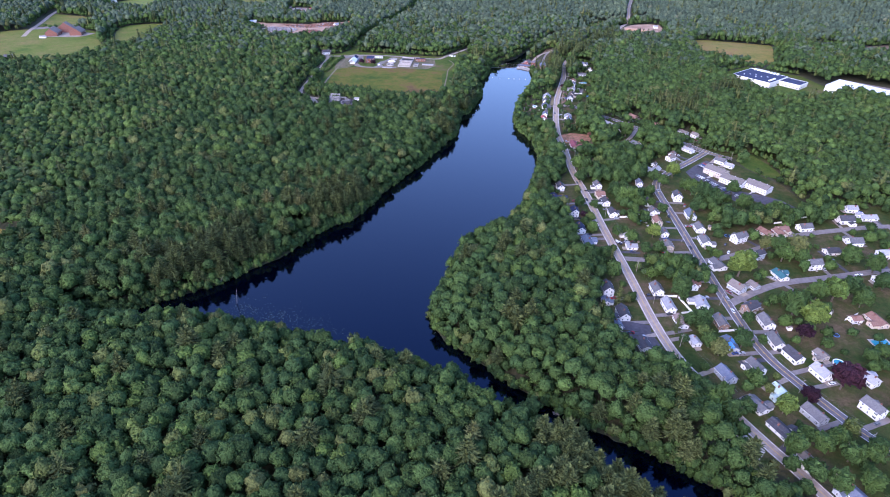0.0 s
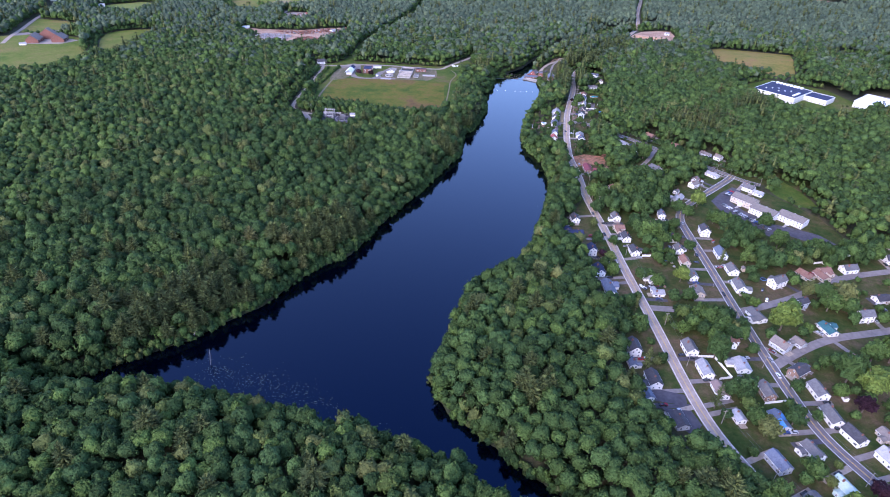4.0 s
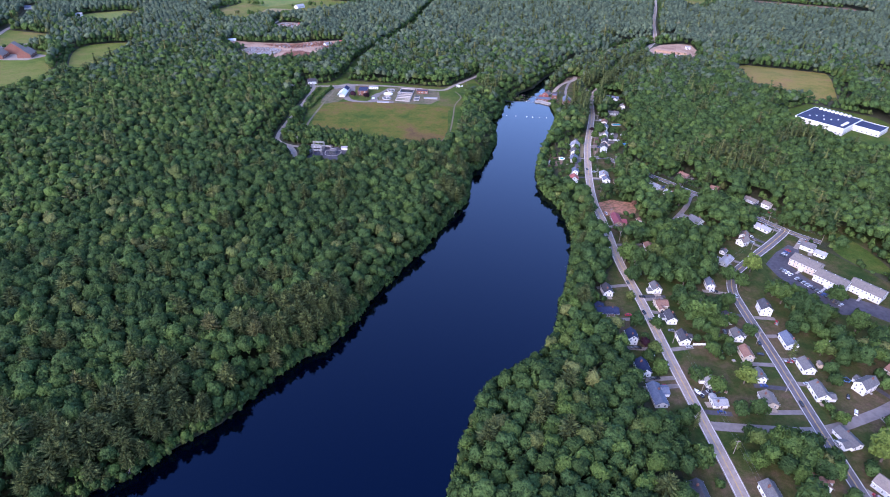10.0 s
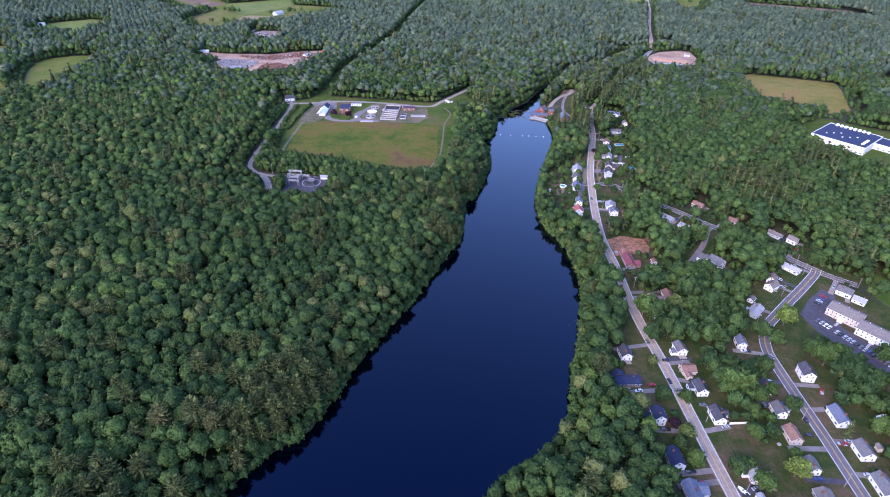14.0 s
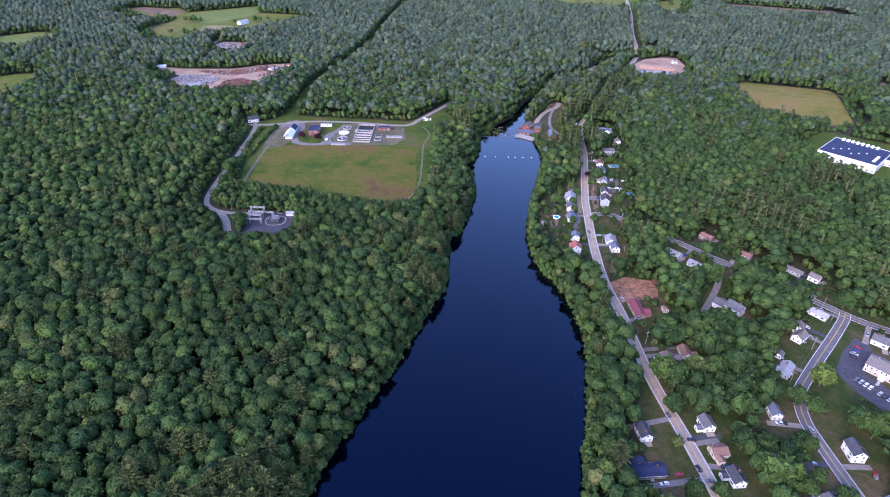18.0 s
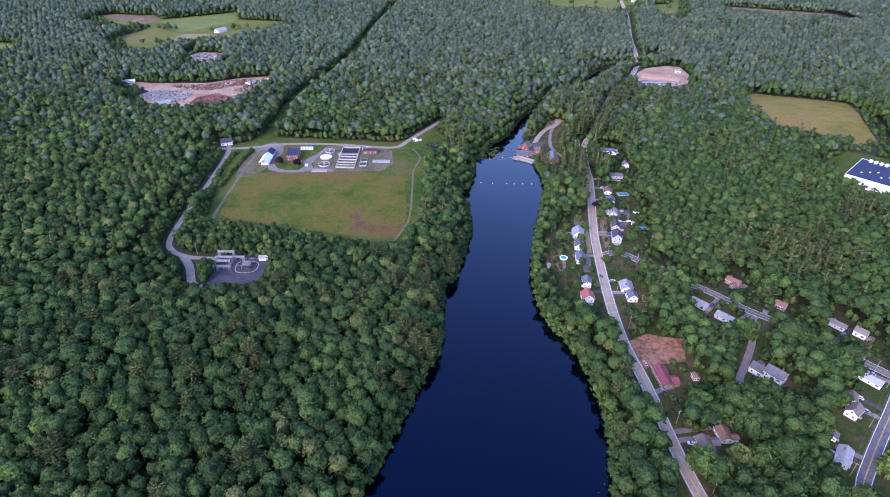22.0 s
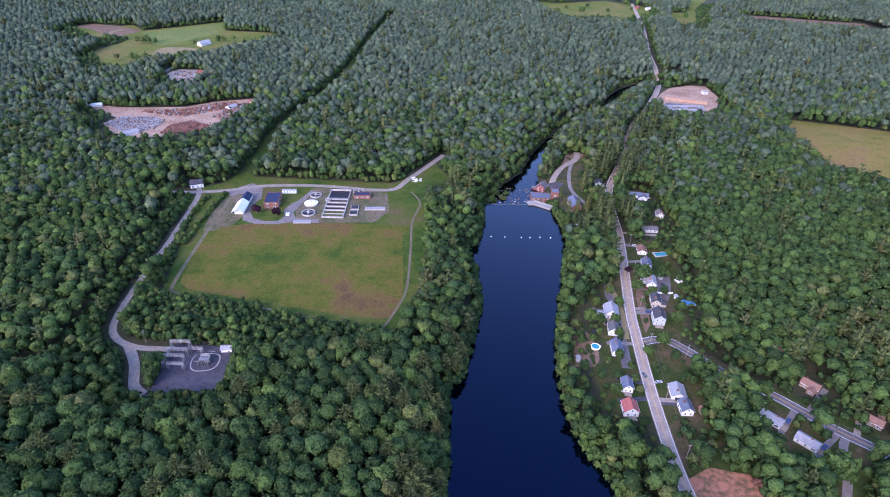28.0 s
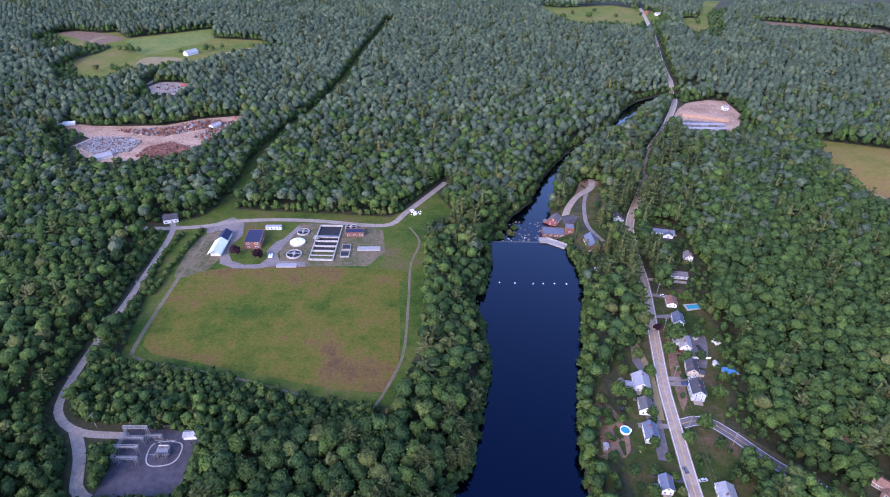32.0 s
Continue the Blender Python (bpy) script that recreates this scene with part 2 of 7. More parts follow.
def spline(pts, step=6.0, closed=False):
    """A smooth line through the points, one point about every step metres."""
    p = np.array(pts, float)
    n, out = len(p), []
    for i in range(n if closed else n - 1):
        a, b = p[i], p[(i + 1) % n]
        z0 = p[i - 1] if closed or i else a
        z3 = p[(i + 2) % n] if closed or i + 2 < n else b
        k = max(1, int(np.hypot(*(b - a)) / step))
        for t in np.arange(k) / k:
            out.append(0.5 * (2 * a + (b - z0) * t + (2 * z0 - 5 * a + 4 * b - z3) * t**2 + (3 * a - z0 - 3 * b + z3) * t**3))
    if not closed:
        out.append(p[-1])
    return np.array(out)


def inside(poly, x, y):
    """Which points lie within the polygon."""
    q = np.roll(poly, -1, 0)
    if np.size(x) < 200:
        x, y = np.asarray(x, float)[..., None], np.asarray(y, float)[..., None]
        dy = np.where(q[:, 1] == poly[:, 1], 1e-9, q[:, 1] - poly[:, 1])
        hit = ((poly[:, 1] > y) != (q[:, 1] > y)) & (x < (q[:, 0] - poly[:, 0]) * (y - poly[:, 1]) / dy + poly[:, 0])
        return hit.sum(-1) % 2 == 1
    r = np.zeros(np.shape(x), bool)
    for (ax, ay), (bx, by) in zip(poly, q):
        if ay != by:
            r ^= ((ay > y) != (by > y)) & (x < (bx - ax) * (y - ay) / (by - ay) + ax)
    return r


def gap(line, x, y, closed=False):
    """The distance of points to a line."""
    x, y = np.asarray(x, float), np.asarray(y, float)
    q = np.roll(line, -1, 0) if closed else line[1:]
    if x.size < 200:
        a, d = line[: len(q)], q - line[: len(q)]
        t = np.clip(((x[..., None] - a[:, 0]) * d[:, 0] + (y[..., None] - a[:, 1]) * d[:, 1]) / ((d * d).sum(1) + 1e-9), 0, 1)
        return np.hypot(x[..., None] - a[:, 0] - t * d[:, 0], y[..., None] - a[:, 1] - t * d[:, 1]).min(-1)
    best = np.full(x.shape, 1e9)
    for (ax, ay), (bx, by) in zip(line, q):
        dx, dy = bx - ax, by - ay
        t = np.clip(((x - ax) * dx + (y - ay) * dy) / (dx * dx + dy * dy + 1e-9), 0, 1)
        best = np.minimum(best, (x - ax - t * dx) ** 2 + (y - ay - t * dy) ** 2)
    return np.sqrt(best)


WEST_SHORE = [(-262, 300), (-232, 303), (-214, 315), (-195, 330), (-180, 342), (-160, 367), (-145, 383), (-132, 412), (-120, 432), (-102, 450), (-88, 492), (-74, 528), (-56, 572),
              (-36, 628), (-26, 656), (-23, 700), (-22, 722), (-12, 738), (-2, 785), (2, 810), (1, 855), (-6, 870), (5, 893), (11, 915), (13, 940), (13, 960)]
EAST_SHORE = [(78, 960), (80, 950), (82, 895), (68, 835), (57, 790), (49, 747), (47, 710), (50, 685), (62, 655), (69, 612), (65, 570), (56, 527), (48, 498), (44, 470), (32, 446), (9, 426),
              (-4, 412), (-13, 376), (-24, 323), (-22, 312), (-16, 297), (8, 277), (30, 257), (60, 236), (77, 225), (102, 213), (135, 192), (165, 172), (215, 140), (260, 110)]
SOUTH_SHORE = [(230, 95), (170, 130), (125, 158), (90, 185), (69, 205), (57, 219), (39, 231), (16, 238), (-3, 254), (-25, 262), (-44, 269), (-87, 279), (-113, 284), (-140, 287), (-180, 294), (-240, 288)]
LAKE = np.vstack([spline(WEST_SHORE), spline(EAST_SHORE), spline(SOUTH_SHORE)])
RIVER = spline([(46, 962), (58, 1000), (72, 1040), (93, 1098), (134, 1167), (192, 1228), (238, 1305), (285, 1352), (350, 1390)], 10)
RIVER_HALF = np.interp(np.arange(len(RIVER)) / (len(RIVER) - 1.0), [0, 0.06, 0.12, 0.3, 0.55, 0.65, 0.8, 1], [30, 20, 10, 7, 7, 11, 14, 8])
MAIN = spline([(210, 124), (177, 192), (158, 227), (141, 262), (131, 288), (125, 321), (120, 371), (116.5, 402), (112, 441), (106, 503), (99, 558), (96.5, 619), (93.5, 658), (96, 710), (102, 767), (105, 790),
               (113, 833), (123.5, 889), (129, 936), (139, 982), (168, 1046), (200, 1131), (248, 1219), (295, 1318), (318, 1396), (344, 1522), (396, 1732), (450, 2000)])
SECOND = spline([(310, 125), (262, 175), (225, 222), (214, 238), (199, 267), (188, 295), (183, 336), (180, 397), (179, 432), (178, 463), (175.5, 512), (176, 530), (182.5, 548), (195.5, 563), (211, 579), (229, 597), (247, 616), (251, 622)], 4)
SIDE = spline([(105, 759), (118, 761), (129, 751), (144, 731), (166, 711), (188, 686), (210, 666), (244, 627), (260, 611), (272, 603)], 5)
CROSS = spline([(117, 397), (145, 397), (180, 399), (214, 413), (236, 425), (273, 448), (322, 464), (365, 474), (430, 478)])
STREET = spline([(183, 344), (207, 361), (233, 375), (267, 385), (311, 398), (355, 412), (365, 474)])
ACCESS = spline([(-262, 985), (-247, 962), (-243, 887), (-243, 820), (-241, 780), (-234, 763), (-218, 753), (-195, 751)], 5)
SPUR = spline([(-222, 755), (-211, 738), (-203, 719), (-195, 713)], 4)
PLANT_ROAD = spline([(-290, 966), (-256, 965), (-222, 970), (-202, 978), (-171, 982), (-131, 981), (-90, 975), (-68, 977), (-56, 998), (-40, 1025), (-20, 1060)])
CORRIDOR = spline([(-262, 930), (-216, 1001), (-208, 1142), (-166, 1328), (-146, 1553), (-120, 1800)], 20)
CLEARING = np.array([(-250, 975), (-205, 1000), (-68, 990), (-30, 1040), (-14, 1000), (-38, 975), (-38, 830), (-55, 772), (-84, 774), (-150, 792), (-222, 806), (-236, 900)], float)
FIELD = spline([(-206, 902), (-63, 908), (-57, 890), (-54, 795), (-78, 784), (-148, 800), (-205, 814), (-214, 822)], 8, True)
SUBSTATION = np.array([(-193, 757), (-154, 753), (-150, 712), (-193, 712)], float)
SCRAP = np.array([(-460, 1194), (-449, 1201), (-420, 1194), (-380, 1196), (-343, 1200), (-313, 1222), (-267, 1236), (-251, 1222), (-266, 1193), (-275, 1150), (-288, 1123), (-310, 1108), (-335, 1100), (-368, 1094), (-382, 1099), (-418, 1134), (-409, 1157), (-440, 1179)], float)
FARM = np.array([(-707, 1639), (-679, 1661), (-624, 1646), (-603, 1658), (-566, 1613), (-512, 1651), (-439, 1705), (-421, 1626), (-332, 1615), (-318, 1572), (-360, 1519), (-396, 1471), (-439, 1454), (-470, 1430), (-473, 1380), (-530, 1376), (-585, 1464), (-565, 1519), (-564, 1552), (-607, 1557), (-622, 1547), (-680, 1603)], float)
LOT = np.array([(-420, 1342), (-413, 1366), (-380, 1364), (-358, 1342), (-352, 1318), (-384, 1306), (-405, 1314)], float)
FIELD_EAST = np.array([(384, 1146), (394, 1162), (416, 1174), (460, 1150), (512, 1118), (503, 1090), (487, 1045), (455, 965), (435, 962), (414, 968), (377, 998), (352, 1029), (356, 1068)], float)
YARD_EAST = np.array([(257, 1222), (268, 1250), (290, 1290), (311, 1316), (345, 1330), (368, 1326), (366, 1270), (345, 1230), (320, 1197), (280, 1200)], float)
FARM_NORTH = np.array([(205, 2006), (264, 1985), (326, 2006), (392, 2030), (470, 1960), (459, 1877), (402, 1825), (364, 1788), (340, 1828), (260, 1810), (213, 1885)], float)
FARM_NORTH_B = np.array([(506, 1895), (548, 1900), (600, 2030), (654, 2124), (690, 2124), (610, 1980), (578, 1925), (537, 1805), (488, 1744), (464, 1776)], float)
STRIP_NORTH = np.array([(656, 1890), (910, 1812), (895, 1758), (636, 1840)], float)
FIELD_WEST = spline([(-880, 860), (-870, 1010), (-790, 1075), (-700, 1070), (-650, 1000), (-595, 925), (-660, 865)], 20, True)
FIELD_WEST_B = spline([(-670, 1112), (-598, 1152), (-579, 1078), (-575, 991), (-614, 991)], 20, True)
FIELD_WEST_C = np.array([(-815, 1088), (-857, 1200), (-759, 1182), (-730, 1128), (-756, 1118), (-794, 1090)], float)
FIELD_WEST_D = np.array([(-800, 1310), (-812, 1358), (-755, 1408), (-690, 1380), (-695, 1303), (-743, 1312)], float)
WEST_ROAD = spline([(-790, 1010), (-812, 1062), (-827, 1110), (-862, 1204), (-885, 1290), (-935, 1390)], 10)
SCHOOL_ROAD = spline([(-815, 1068), (-790, 1086), (-770, 1100), (-732, 1130), (-715, 1126)], 8)
GLADE = spline([(-420, 390), (-357, 384), (-352, 362), (-410, 340)], 10, True)
FACTORY_LOT = np.array([(346, 905), (408, 945), (470, 900), (485, 830), (425, 788), (388, 800), (352, 855)], float)
WHITE_LOT = np.array([(470, 835), (520, 895), (600, 840), (545, 780)], float)
APT_LOT = np.array([(214, 567), (229, 585), (243, 597), (250, 593), (246, 582), (232, 566), (239, 549), (254, 529), (266, 526), (288, 514), (296, 500), (284, 494), (262, 510), (244, 507), (229, 528), (217, 550)], float)
APT_YARD = np.array([(212, 567), (243, 602), (266, 598), (302, 545), (308, 505), (290, 488), (244, 500), (215, 550)], float)
BEND = np.array([(166, 500), (187, 503), (204, 538), (242, 578), (256, 612), (232, 626), (196, 588), (170, 552)], float)
TOWN = spline([(150, 195), (132, 255), (108, 300), (97, 335), (95, 390), (90, 440), (80, 490), (82, 530), (96, 560), (110, 575), (150, 570), (185, 590), (222, 600), (228, 575), (205, 552), (270, 490), (310, 500), (430, 490), (430, 250), (330, 120), (230, 130)], 20, True)
ROW_YARDS = spline([(62, 705), (56, 745), (68, 800), (98, 822), (114, 848), (126, 880), (148, 882), (156, 845), (143, 785), (122, 745), (120, 705), (102, 695)], 15, True)
RED_LOT = spline([(100, 632), (97, 657), (110, 664), (129, 659), (127, 638), (112, 636)], 10, True)

MILL_YARD = np.array([(56, 962), (60, 1004), (88, 1016), (112, 1062), (134, 1060), (114, 1012), (112, 960), (104, 934), (78, 934), (78, 960)], float)
MEADOW_EAST = spline([(291, 620), (305, 594), (309, 562), (292, 565), (277, 592)], 8, True)
BARE = np.array([(568, 1118), (633, 1200), (655, 1172), (583, 1077)], float)
BARE_EAST = np.array([(659, 1140), (772, 1209), (704, 1095), (636, 1090)], float)
LANE = spline([(150, 612), (154, 623), (162, 634), (176, 655), (186, 676), (194, 684)], 4)
EAST_YARDS = spline([(104, 575), (99, 640), (98, 700), (108, 752), (135, 752), (160, 725), (215, 682), (262, 655), (330, 615), (335, 580), (275, 605), (240, 615), (205, 595), (160, 575)], 15, True)
FARM_ROAD = spline([(-426, 1353), (-421, 1398), (-412, 1442), (-398, 1478), (-367, 1527), (-336, 1562), (-310, 1558), (-280, 1548)], 12)
OPEN = [MILL_YARD, CLEARING, SUBSTATION, SCRAP, FARM, LOT, FIELD_EAST, YARD_EAST, FARM_NORTH, FARM_NORTH_B, STRIP_NORTH, FIELD_WEST, FIELD_WEST_B, FIELD_WEST_C, FIELD_WEST_D, GLADE, FACTORY_LOT, WHITE_LOT, APT_YARD, BEND, TOWN, ROW_YARDS, RED_LOT, MEADOW_EAST, BARE, BARE_EAST]
WAYS = [(MAIN, 8), (SECOND, 8), (SIDE, 7), (CROSS, 7), (STREET, 6), (ACCESS, 7.5), (SPUR, 7), (PLANT_ROAD, 7), (CORRIDOR, 9), (LANE, 7), (FARM_ROAD, 8), (WEST_ROAD, 9), (SCHOOL_ROAD, 9)]


def rise(x, y):
    """The lie of the land away from the water."""
    s = np.clip((1250 - y) / 200, 0, 1)
    u = np.clip((np.asarray(y, float) - 450) / 400, 0, 1)
    return 5.5 + s * s * (3 - 2 * s) * u * u * (3 - 2 * u) * 0.045 * np.clip(np.asarray(x, float) - 60, 0, 350)


def river_gap(x, y):
    if np.size(x) < 200:
        return (np.hypot(np.asarray(x)[..., None] - RIVER[:, 0], np.asarray(y)[..., None] - RIVER[:, 1]) - RIVER_HALF).min(-1)
    best = np.full(np.shape(x), 1e9)
    for (px, py), h in zip(RIVER, RIVER_HALF):
        best = np.minimum(best, np.hypot(x - px, y - py) - h)
    return best


def shore(x, y):
    """Metres to the water's edge; below zero in the water."""
    d = gap(LAKE, x, y, True)
    d = np.where(inside(LAKE, x, y), -d, d)
    return np.minimum(d, river_gap(x, y))


def land(x, y):
    x, y = np.asarray(x, float), np.asarray(y, float)
    d = shore(x, y)
    s = np.clip((d + 1) / 26, 0, 1)
    low = np.where(y > 958, -3.2, 0.0)
    near_river = np.where((y > 958) & (d < 26), 1.0, 0.0)
    base = rise(x, y)
    bank = low * near_river * (1 - s) + 0.5 + (base - 0.5) * (s * (2 - s))
    return np.where(d < 0, np.maximum(-6, -0.3 + d * 0.5) + low * near_river, bank)


def ground_z(x, y):
    return float(land(np.array([x]), np.array([y]))[0])


# ---- ground, water, roads ----


def mesh_object(name, verts, faces, material, parent=None):
    me = bpy.data.meshes.new(name)
    me.from_pydata([tuple(v) for v in verts], [], [tuple(f) for f in faces])
    me.materials.append(material)
    me.update()
    ob = new(name, me)
    ob.parent = parent
    return ob


def grid(xs, ys, name, material, zf):
    gx, gy = np.meshgrid(xs, ys)
    z = zf(gx.ravel(), gy.ravel())
    v = np.stack([gx.ravel(), gy.ravel(), z], 1)
    nx, ny = len(xs), len(ys)
    i = (np.arange(ny - 1)[:, None] * nx + np.arange(nx - 1)[None]).ravel()
    return mesh_object(name, v.tolist(), np.stack([i, i + 1, i + nx + 1, i + nx], 1).tolist(), material)


xs = np.unique(np.r_[np.linspace(-6000, -800, 12), np.arange(-800, -300, 25), np.arange(-300, 440, 6), np.arange(440, 1000, 25), np.linspace(1000, 6000, 10)])
ys = np.unique(np.r_[np.linspace(-4000, 60, 10), np.arange(60, 1420, 6), np.arange(1420, 2400, 30), np.linspace(2400, 7000, 10)])
ground = tagged(grid(xs, ys, "ground", FLOOR, land), "dark leaf-littered forest ground sloping to a lake", "ground", kind="structure")
for p in ground.data.polygons:
    p.use_smooth = True
water = tagged(mesh_object("water", [(-330, 60, 0), (330, 60, 0), (330, 960, 0), (-330, 960, 0)], [(0, 1, 2, 3)], WATER), "still dark blue lake water", "water", kind="structure")
rv = tagged(mesh_object("water_river", [(-10, 960.5, -3), (420, 960.5, -3), (420, 1460, -3), (-10, 1460, -3)], [(0, 1, 2, 3)], WATER), "narrow dark river below the dam", "water", kind="structure")


def patch(name, poly, material, lift, label, category="ground", cell=12.0, top=True, kind="structure"):
    """A flat surfacing that follows the land, cut along grid lines."""
    bm = bmesh.new()
    f = bm.faces.new([bm.verts.new((x, y, 0)) for x, y in poly])
    bmesh.ops.triangulate(bm, faces=[f])
    lo, hi = np.min(poly, 0), np.max(poly, 0)
    cell = max(cell, max(hi - lo) / 14)
    for ax in (0, 1):
        for c in np.arange(lo[ax] + cell, hi[ax], cell):
            co, no = [0, 0, 0], [0, 0, 0]
            co[ax], no[ax] = c, 1
            bmesh.ops.bisect_plane(bm, geom=bm.verts[:] + bm.edges[:] + bm.faces[:], plane_co=co, plane_no=no)
    bm.verts.ensure_lookup_table()
    z = land([v.co.x for v in bm.verts], [v.co.y for v in bm.verts])
    for v, h in zip(bm.verts, z):
        v.co.z = h + lift
    bmesh.ops.recalc_face_normals(bm, faces=bm.faces[:])
    if sum(f.normal.z for f in bm.faces) < 0:
        bmesh.ops.reverse_faces(bm, faces=bm.faces[:])
    me = bpy.data.meshes.new(name)
    bm.to_mesh(me)
    bm.free()
    me.materials.append(material)
    return tagged(new(name, me), label, category, kind=kind) if top else new(name, me)


def sides(line):
    d = np.gradient(line, axis=0)
    d /= np.hypot(d[:, 0], d[:, 1])[:, None]
    return np.stack([d[:, 1], -d[:, 0]], 1)


def ribbon(name, line, off0, off1, material, lift, parent=None, dash=0):
    """A strip along a line, between two offsets to its right."""
    n = sides(line)
    cols = 2 if abs(off1 - off0) < 1 else 4
    vs = []
    for k in range(cols):
        o = off0 + (off1 - off0) * k / (cols - 1)
        p = line + n * o
        vs.append(np.column_stack([p, land(p[:, 0], p[:, 1]) + lift]))
    v = np.stack(vs, 1).reshape(-1, 3)
    f = []
    for i in range(len(line) - 1):
        if dash and i % dash:
            continue
        for k in range(cols - 1):
            a = i * cols + k
            f.append((a, a + 1, a + cols + 1, a + cols))
    return mesh_object(name, v.tolist(), f, material, parent)


def road(name, line, half, material, label, lines=(), lift=0.30, verge=None):
    ob = tagged(ribbon(name, line, -half, half, material, lift), label, "road", kind="structure")
    for o, w, m in lines:
        ribbon("centre_line" if m is YELLOW else "edge_line", line, o - w / 2, o + w / 2, m, lift + 0.05, ob)
    return ob


road("road_main", MAIN, 3.75, ASPHALT, "pale worn two-lane asphalt road with painted lines", [(-3.1, 0.24, LINE), (3.1, 0.24, LINE), (-0.16, 0.16, YELLOW), (0.16, 0.16, YELLOW)], 0.34)
road("road_second", SECOND, 3.8, GREYASPH, "grey curving residential road with painted lines", [(-3.3, 0.26, LINE), (3.3, 0.26, LINE), (-0.18, 0.18, YELLOW), (0.18, 0.18, YELLOW)], 0.32)
road("road_side", SIDE, 3.6, GREYASPH, "dark new asphalt side road with white edge lines", [(-3.0, 0.26, LINE), (3.0, 0.26, LINE), (-0.16, 0.16, YELLOW), (0.16, 0.16, YELLOW)], 0.30)
road("road_cross", CROSS, 3.1, MIDASPH, "plain grey residential cross street", (), 0.28)
road("road_street", STREET, 3.1, MIDASPH, "plain grey residential street", (), 0.26)
road("road_access", ACCESS, 2.3, GRAVEL, "pale gravel access road", (), 0.26)
road("road_spur", SPUR, 3.0, GRAVEL, "pale gravel spur to the substation", (), 0.24)
road("road_plant", PLANT_ROAD, 2.8, GRAVEL, "pale paved service road of the treatment plant", (), 0.28)

patch("ground_clearing", CLEARING, GRASS, 0.10, "mown grass clearing round the treatment plant")
patch("ground_field", FIELD, MEADOW, 0.16, "wide meadow with green and rusty patches")
patch("ground_substation", SUBSTATION, NEWASPH, 0.2, "dark purple-grey substation yard surface")
patch("ground_scrap", SCRAP, YARDSOIL, 0.12, "bare reddish scrapyard ground")
patch("ground_farm", FARM, PASTURE, 0.12, "yellow-green farm field")
patch("ground_lot", LOT, GRAVEL, 0.12, "pale gravel lot in the woods")
patch("ground_hayfield", FIELD_EAST, HAY, 0.12, "tan mown hayfield")
patch("ground_yard", YARD_EAST, YARDSOIL, 0.12, "pale gravel storage yard")
patch("ground_yard_pad", np.array([(262, 1224), (296, 1204), (318, 1203), (330, 1238), (284, 1248)], float), GREYASPH, 0.2, "dark paved part of the storage yard")
patch("ground_farm_north", FARM_NORTH, PASTURE, 0.12, "far green farm field")
patch("ground_farm_corner", FARM_NORTH_B, PASTURE, 0.12, "far green farm field")
patch("ground_strip", STRIP_NORTH, DIRT, 0.12, "far strip of bare reddish soil")
patch("ground_pasture", FIELD_WEST, PASTURE, 0.12, "yellow-green pasture")
patch("ground_meadow", FIELD_WEST_B, PASTURE, 0.12, "green meadow between woods")
patch("ground_playing_field", FIELD_WEST_C, PASTURE, 0.12, "far green playing field")
patch("ground_glade", GLADE, HAY, 0.12, "small tan glade in the woods")
patch("ground_factory", FACTORY_LOT, GRASS, 0.12, "grass round the factory")
patch("ground_white_lot", WHITE_LOT, MIDASPH, 0.12, "grey paved lot")
patch("ground_apartment_lawn", APT_YARD, LAWN, 0.12, "patchy lawn round the apartment blocks")
patch("ground_bend", BEND, LAWN, 0.13, "open grass inside the bend of the road")
patch("ground_apartments", APT_LOT, NEWASPH, 0.17, "dark asphalt parking lot of the apartments")
patch("ground_town", TOWN, LAWN, 0.10, "dull green lawns of the neighbourhood")
patch("ground_east", EAST_YARDS, LAWN, 0.06, "patchy brown and green grass under the trees along the side road")
patch("ground_mill_yard", MILL_YARD, LAWN, 0.1, "rough grass round the mill")
patch("ground_row", ROW_YARDS, LAWN, 0.10, "patchy lawns of the houses along the road")
patch("ground_meadow_east", MEADOW_EAST, GRASS, 0.12, "small green meadow behind the apartments")
tagged(ribbon("track_hayfield", spline([(388, 1160), (368, 1100), (362, 1045), (389, 992)], 10), -3.5, 3.5, DRY, 0.2), "pale track along the hayfield", "track", kind="structure")
patch("ground_bare", BARE, DIRT, 0.12, "far lot of bare reddish soil")
patch("ground_bare_east", BARE_EAST, DIRT, 0.12, "far lot of bare reddish soil")
tagged(ribbon("lane", LANE, -2.2, 2.2, MIDASPH, 0.24), "grey paved lane to a house in the woods", "lane", kind="structure")
tagged(ribbon("lane_west", spline([(97, 838), (99, 815), (99.5, 795), (95, 762)], 4), -1.8, 1.8, DRY, 0.24), "worn lane beside the main road", "lane", kind="structure")
tagged(ribbon("farm_road", FARM_ROAD, -2.6, 2.6, GRAVEL, 0.3), "pale farm road", "road", kind="structure")
patch("ground_farm_strip", spline([(-487, 1472), (-477, 1495), (-430, 1491), (-409, 1475), (-440, 1457), (-476, 1437)], 12, True), DRY, 0.2, "pale mown strip of the farm field")
patch("ground_farm_green", spline([(-560, 1599), (-509, 1641), (-440, 1698), (-424, 1622), (-455, 1552), (-498, 1509), (-536, 1562)], 12, True), FRESH, 0.2, "bright green part of the farm field")
patch("ground_farm_brown", spline([(-700, 1637), (-677, 1655), (-624, 1643), (-568, 1608), (-579, 1585), (-599, 1560), (-652, 1606)], 12, True), DIRT, 0.2, "brown turned soil of the farm field")
tagged(ribbon("track_farm", spline([(-618, 1548), (-615, 1591), (-607, 1619)], 8), -5, 5, DRY, 0.28), "pale track across the farm field", "track", kind="structure")
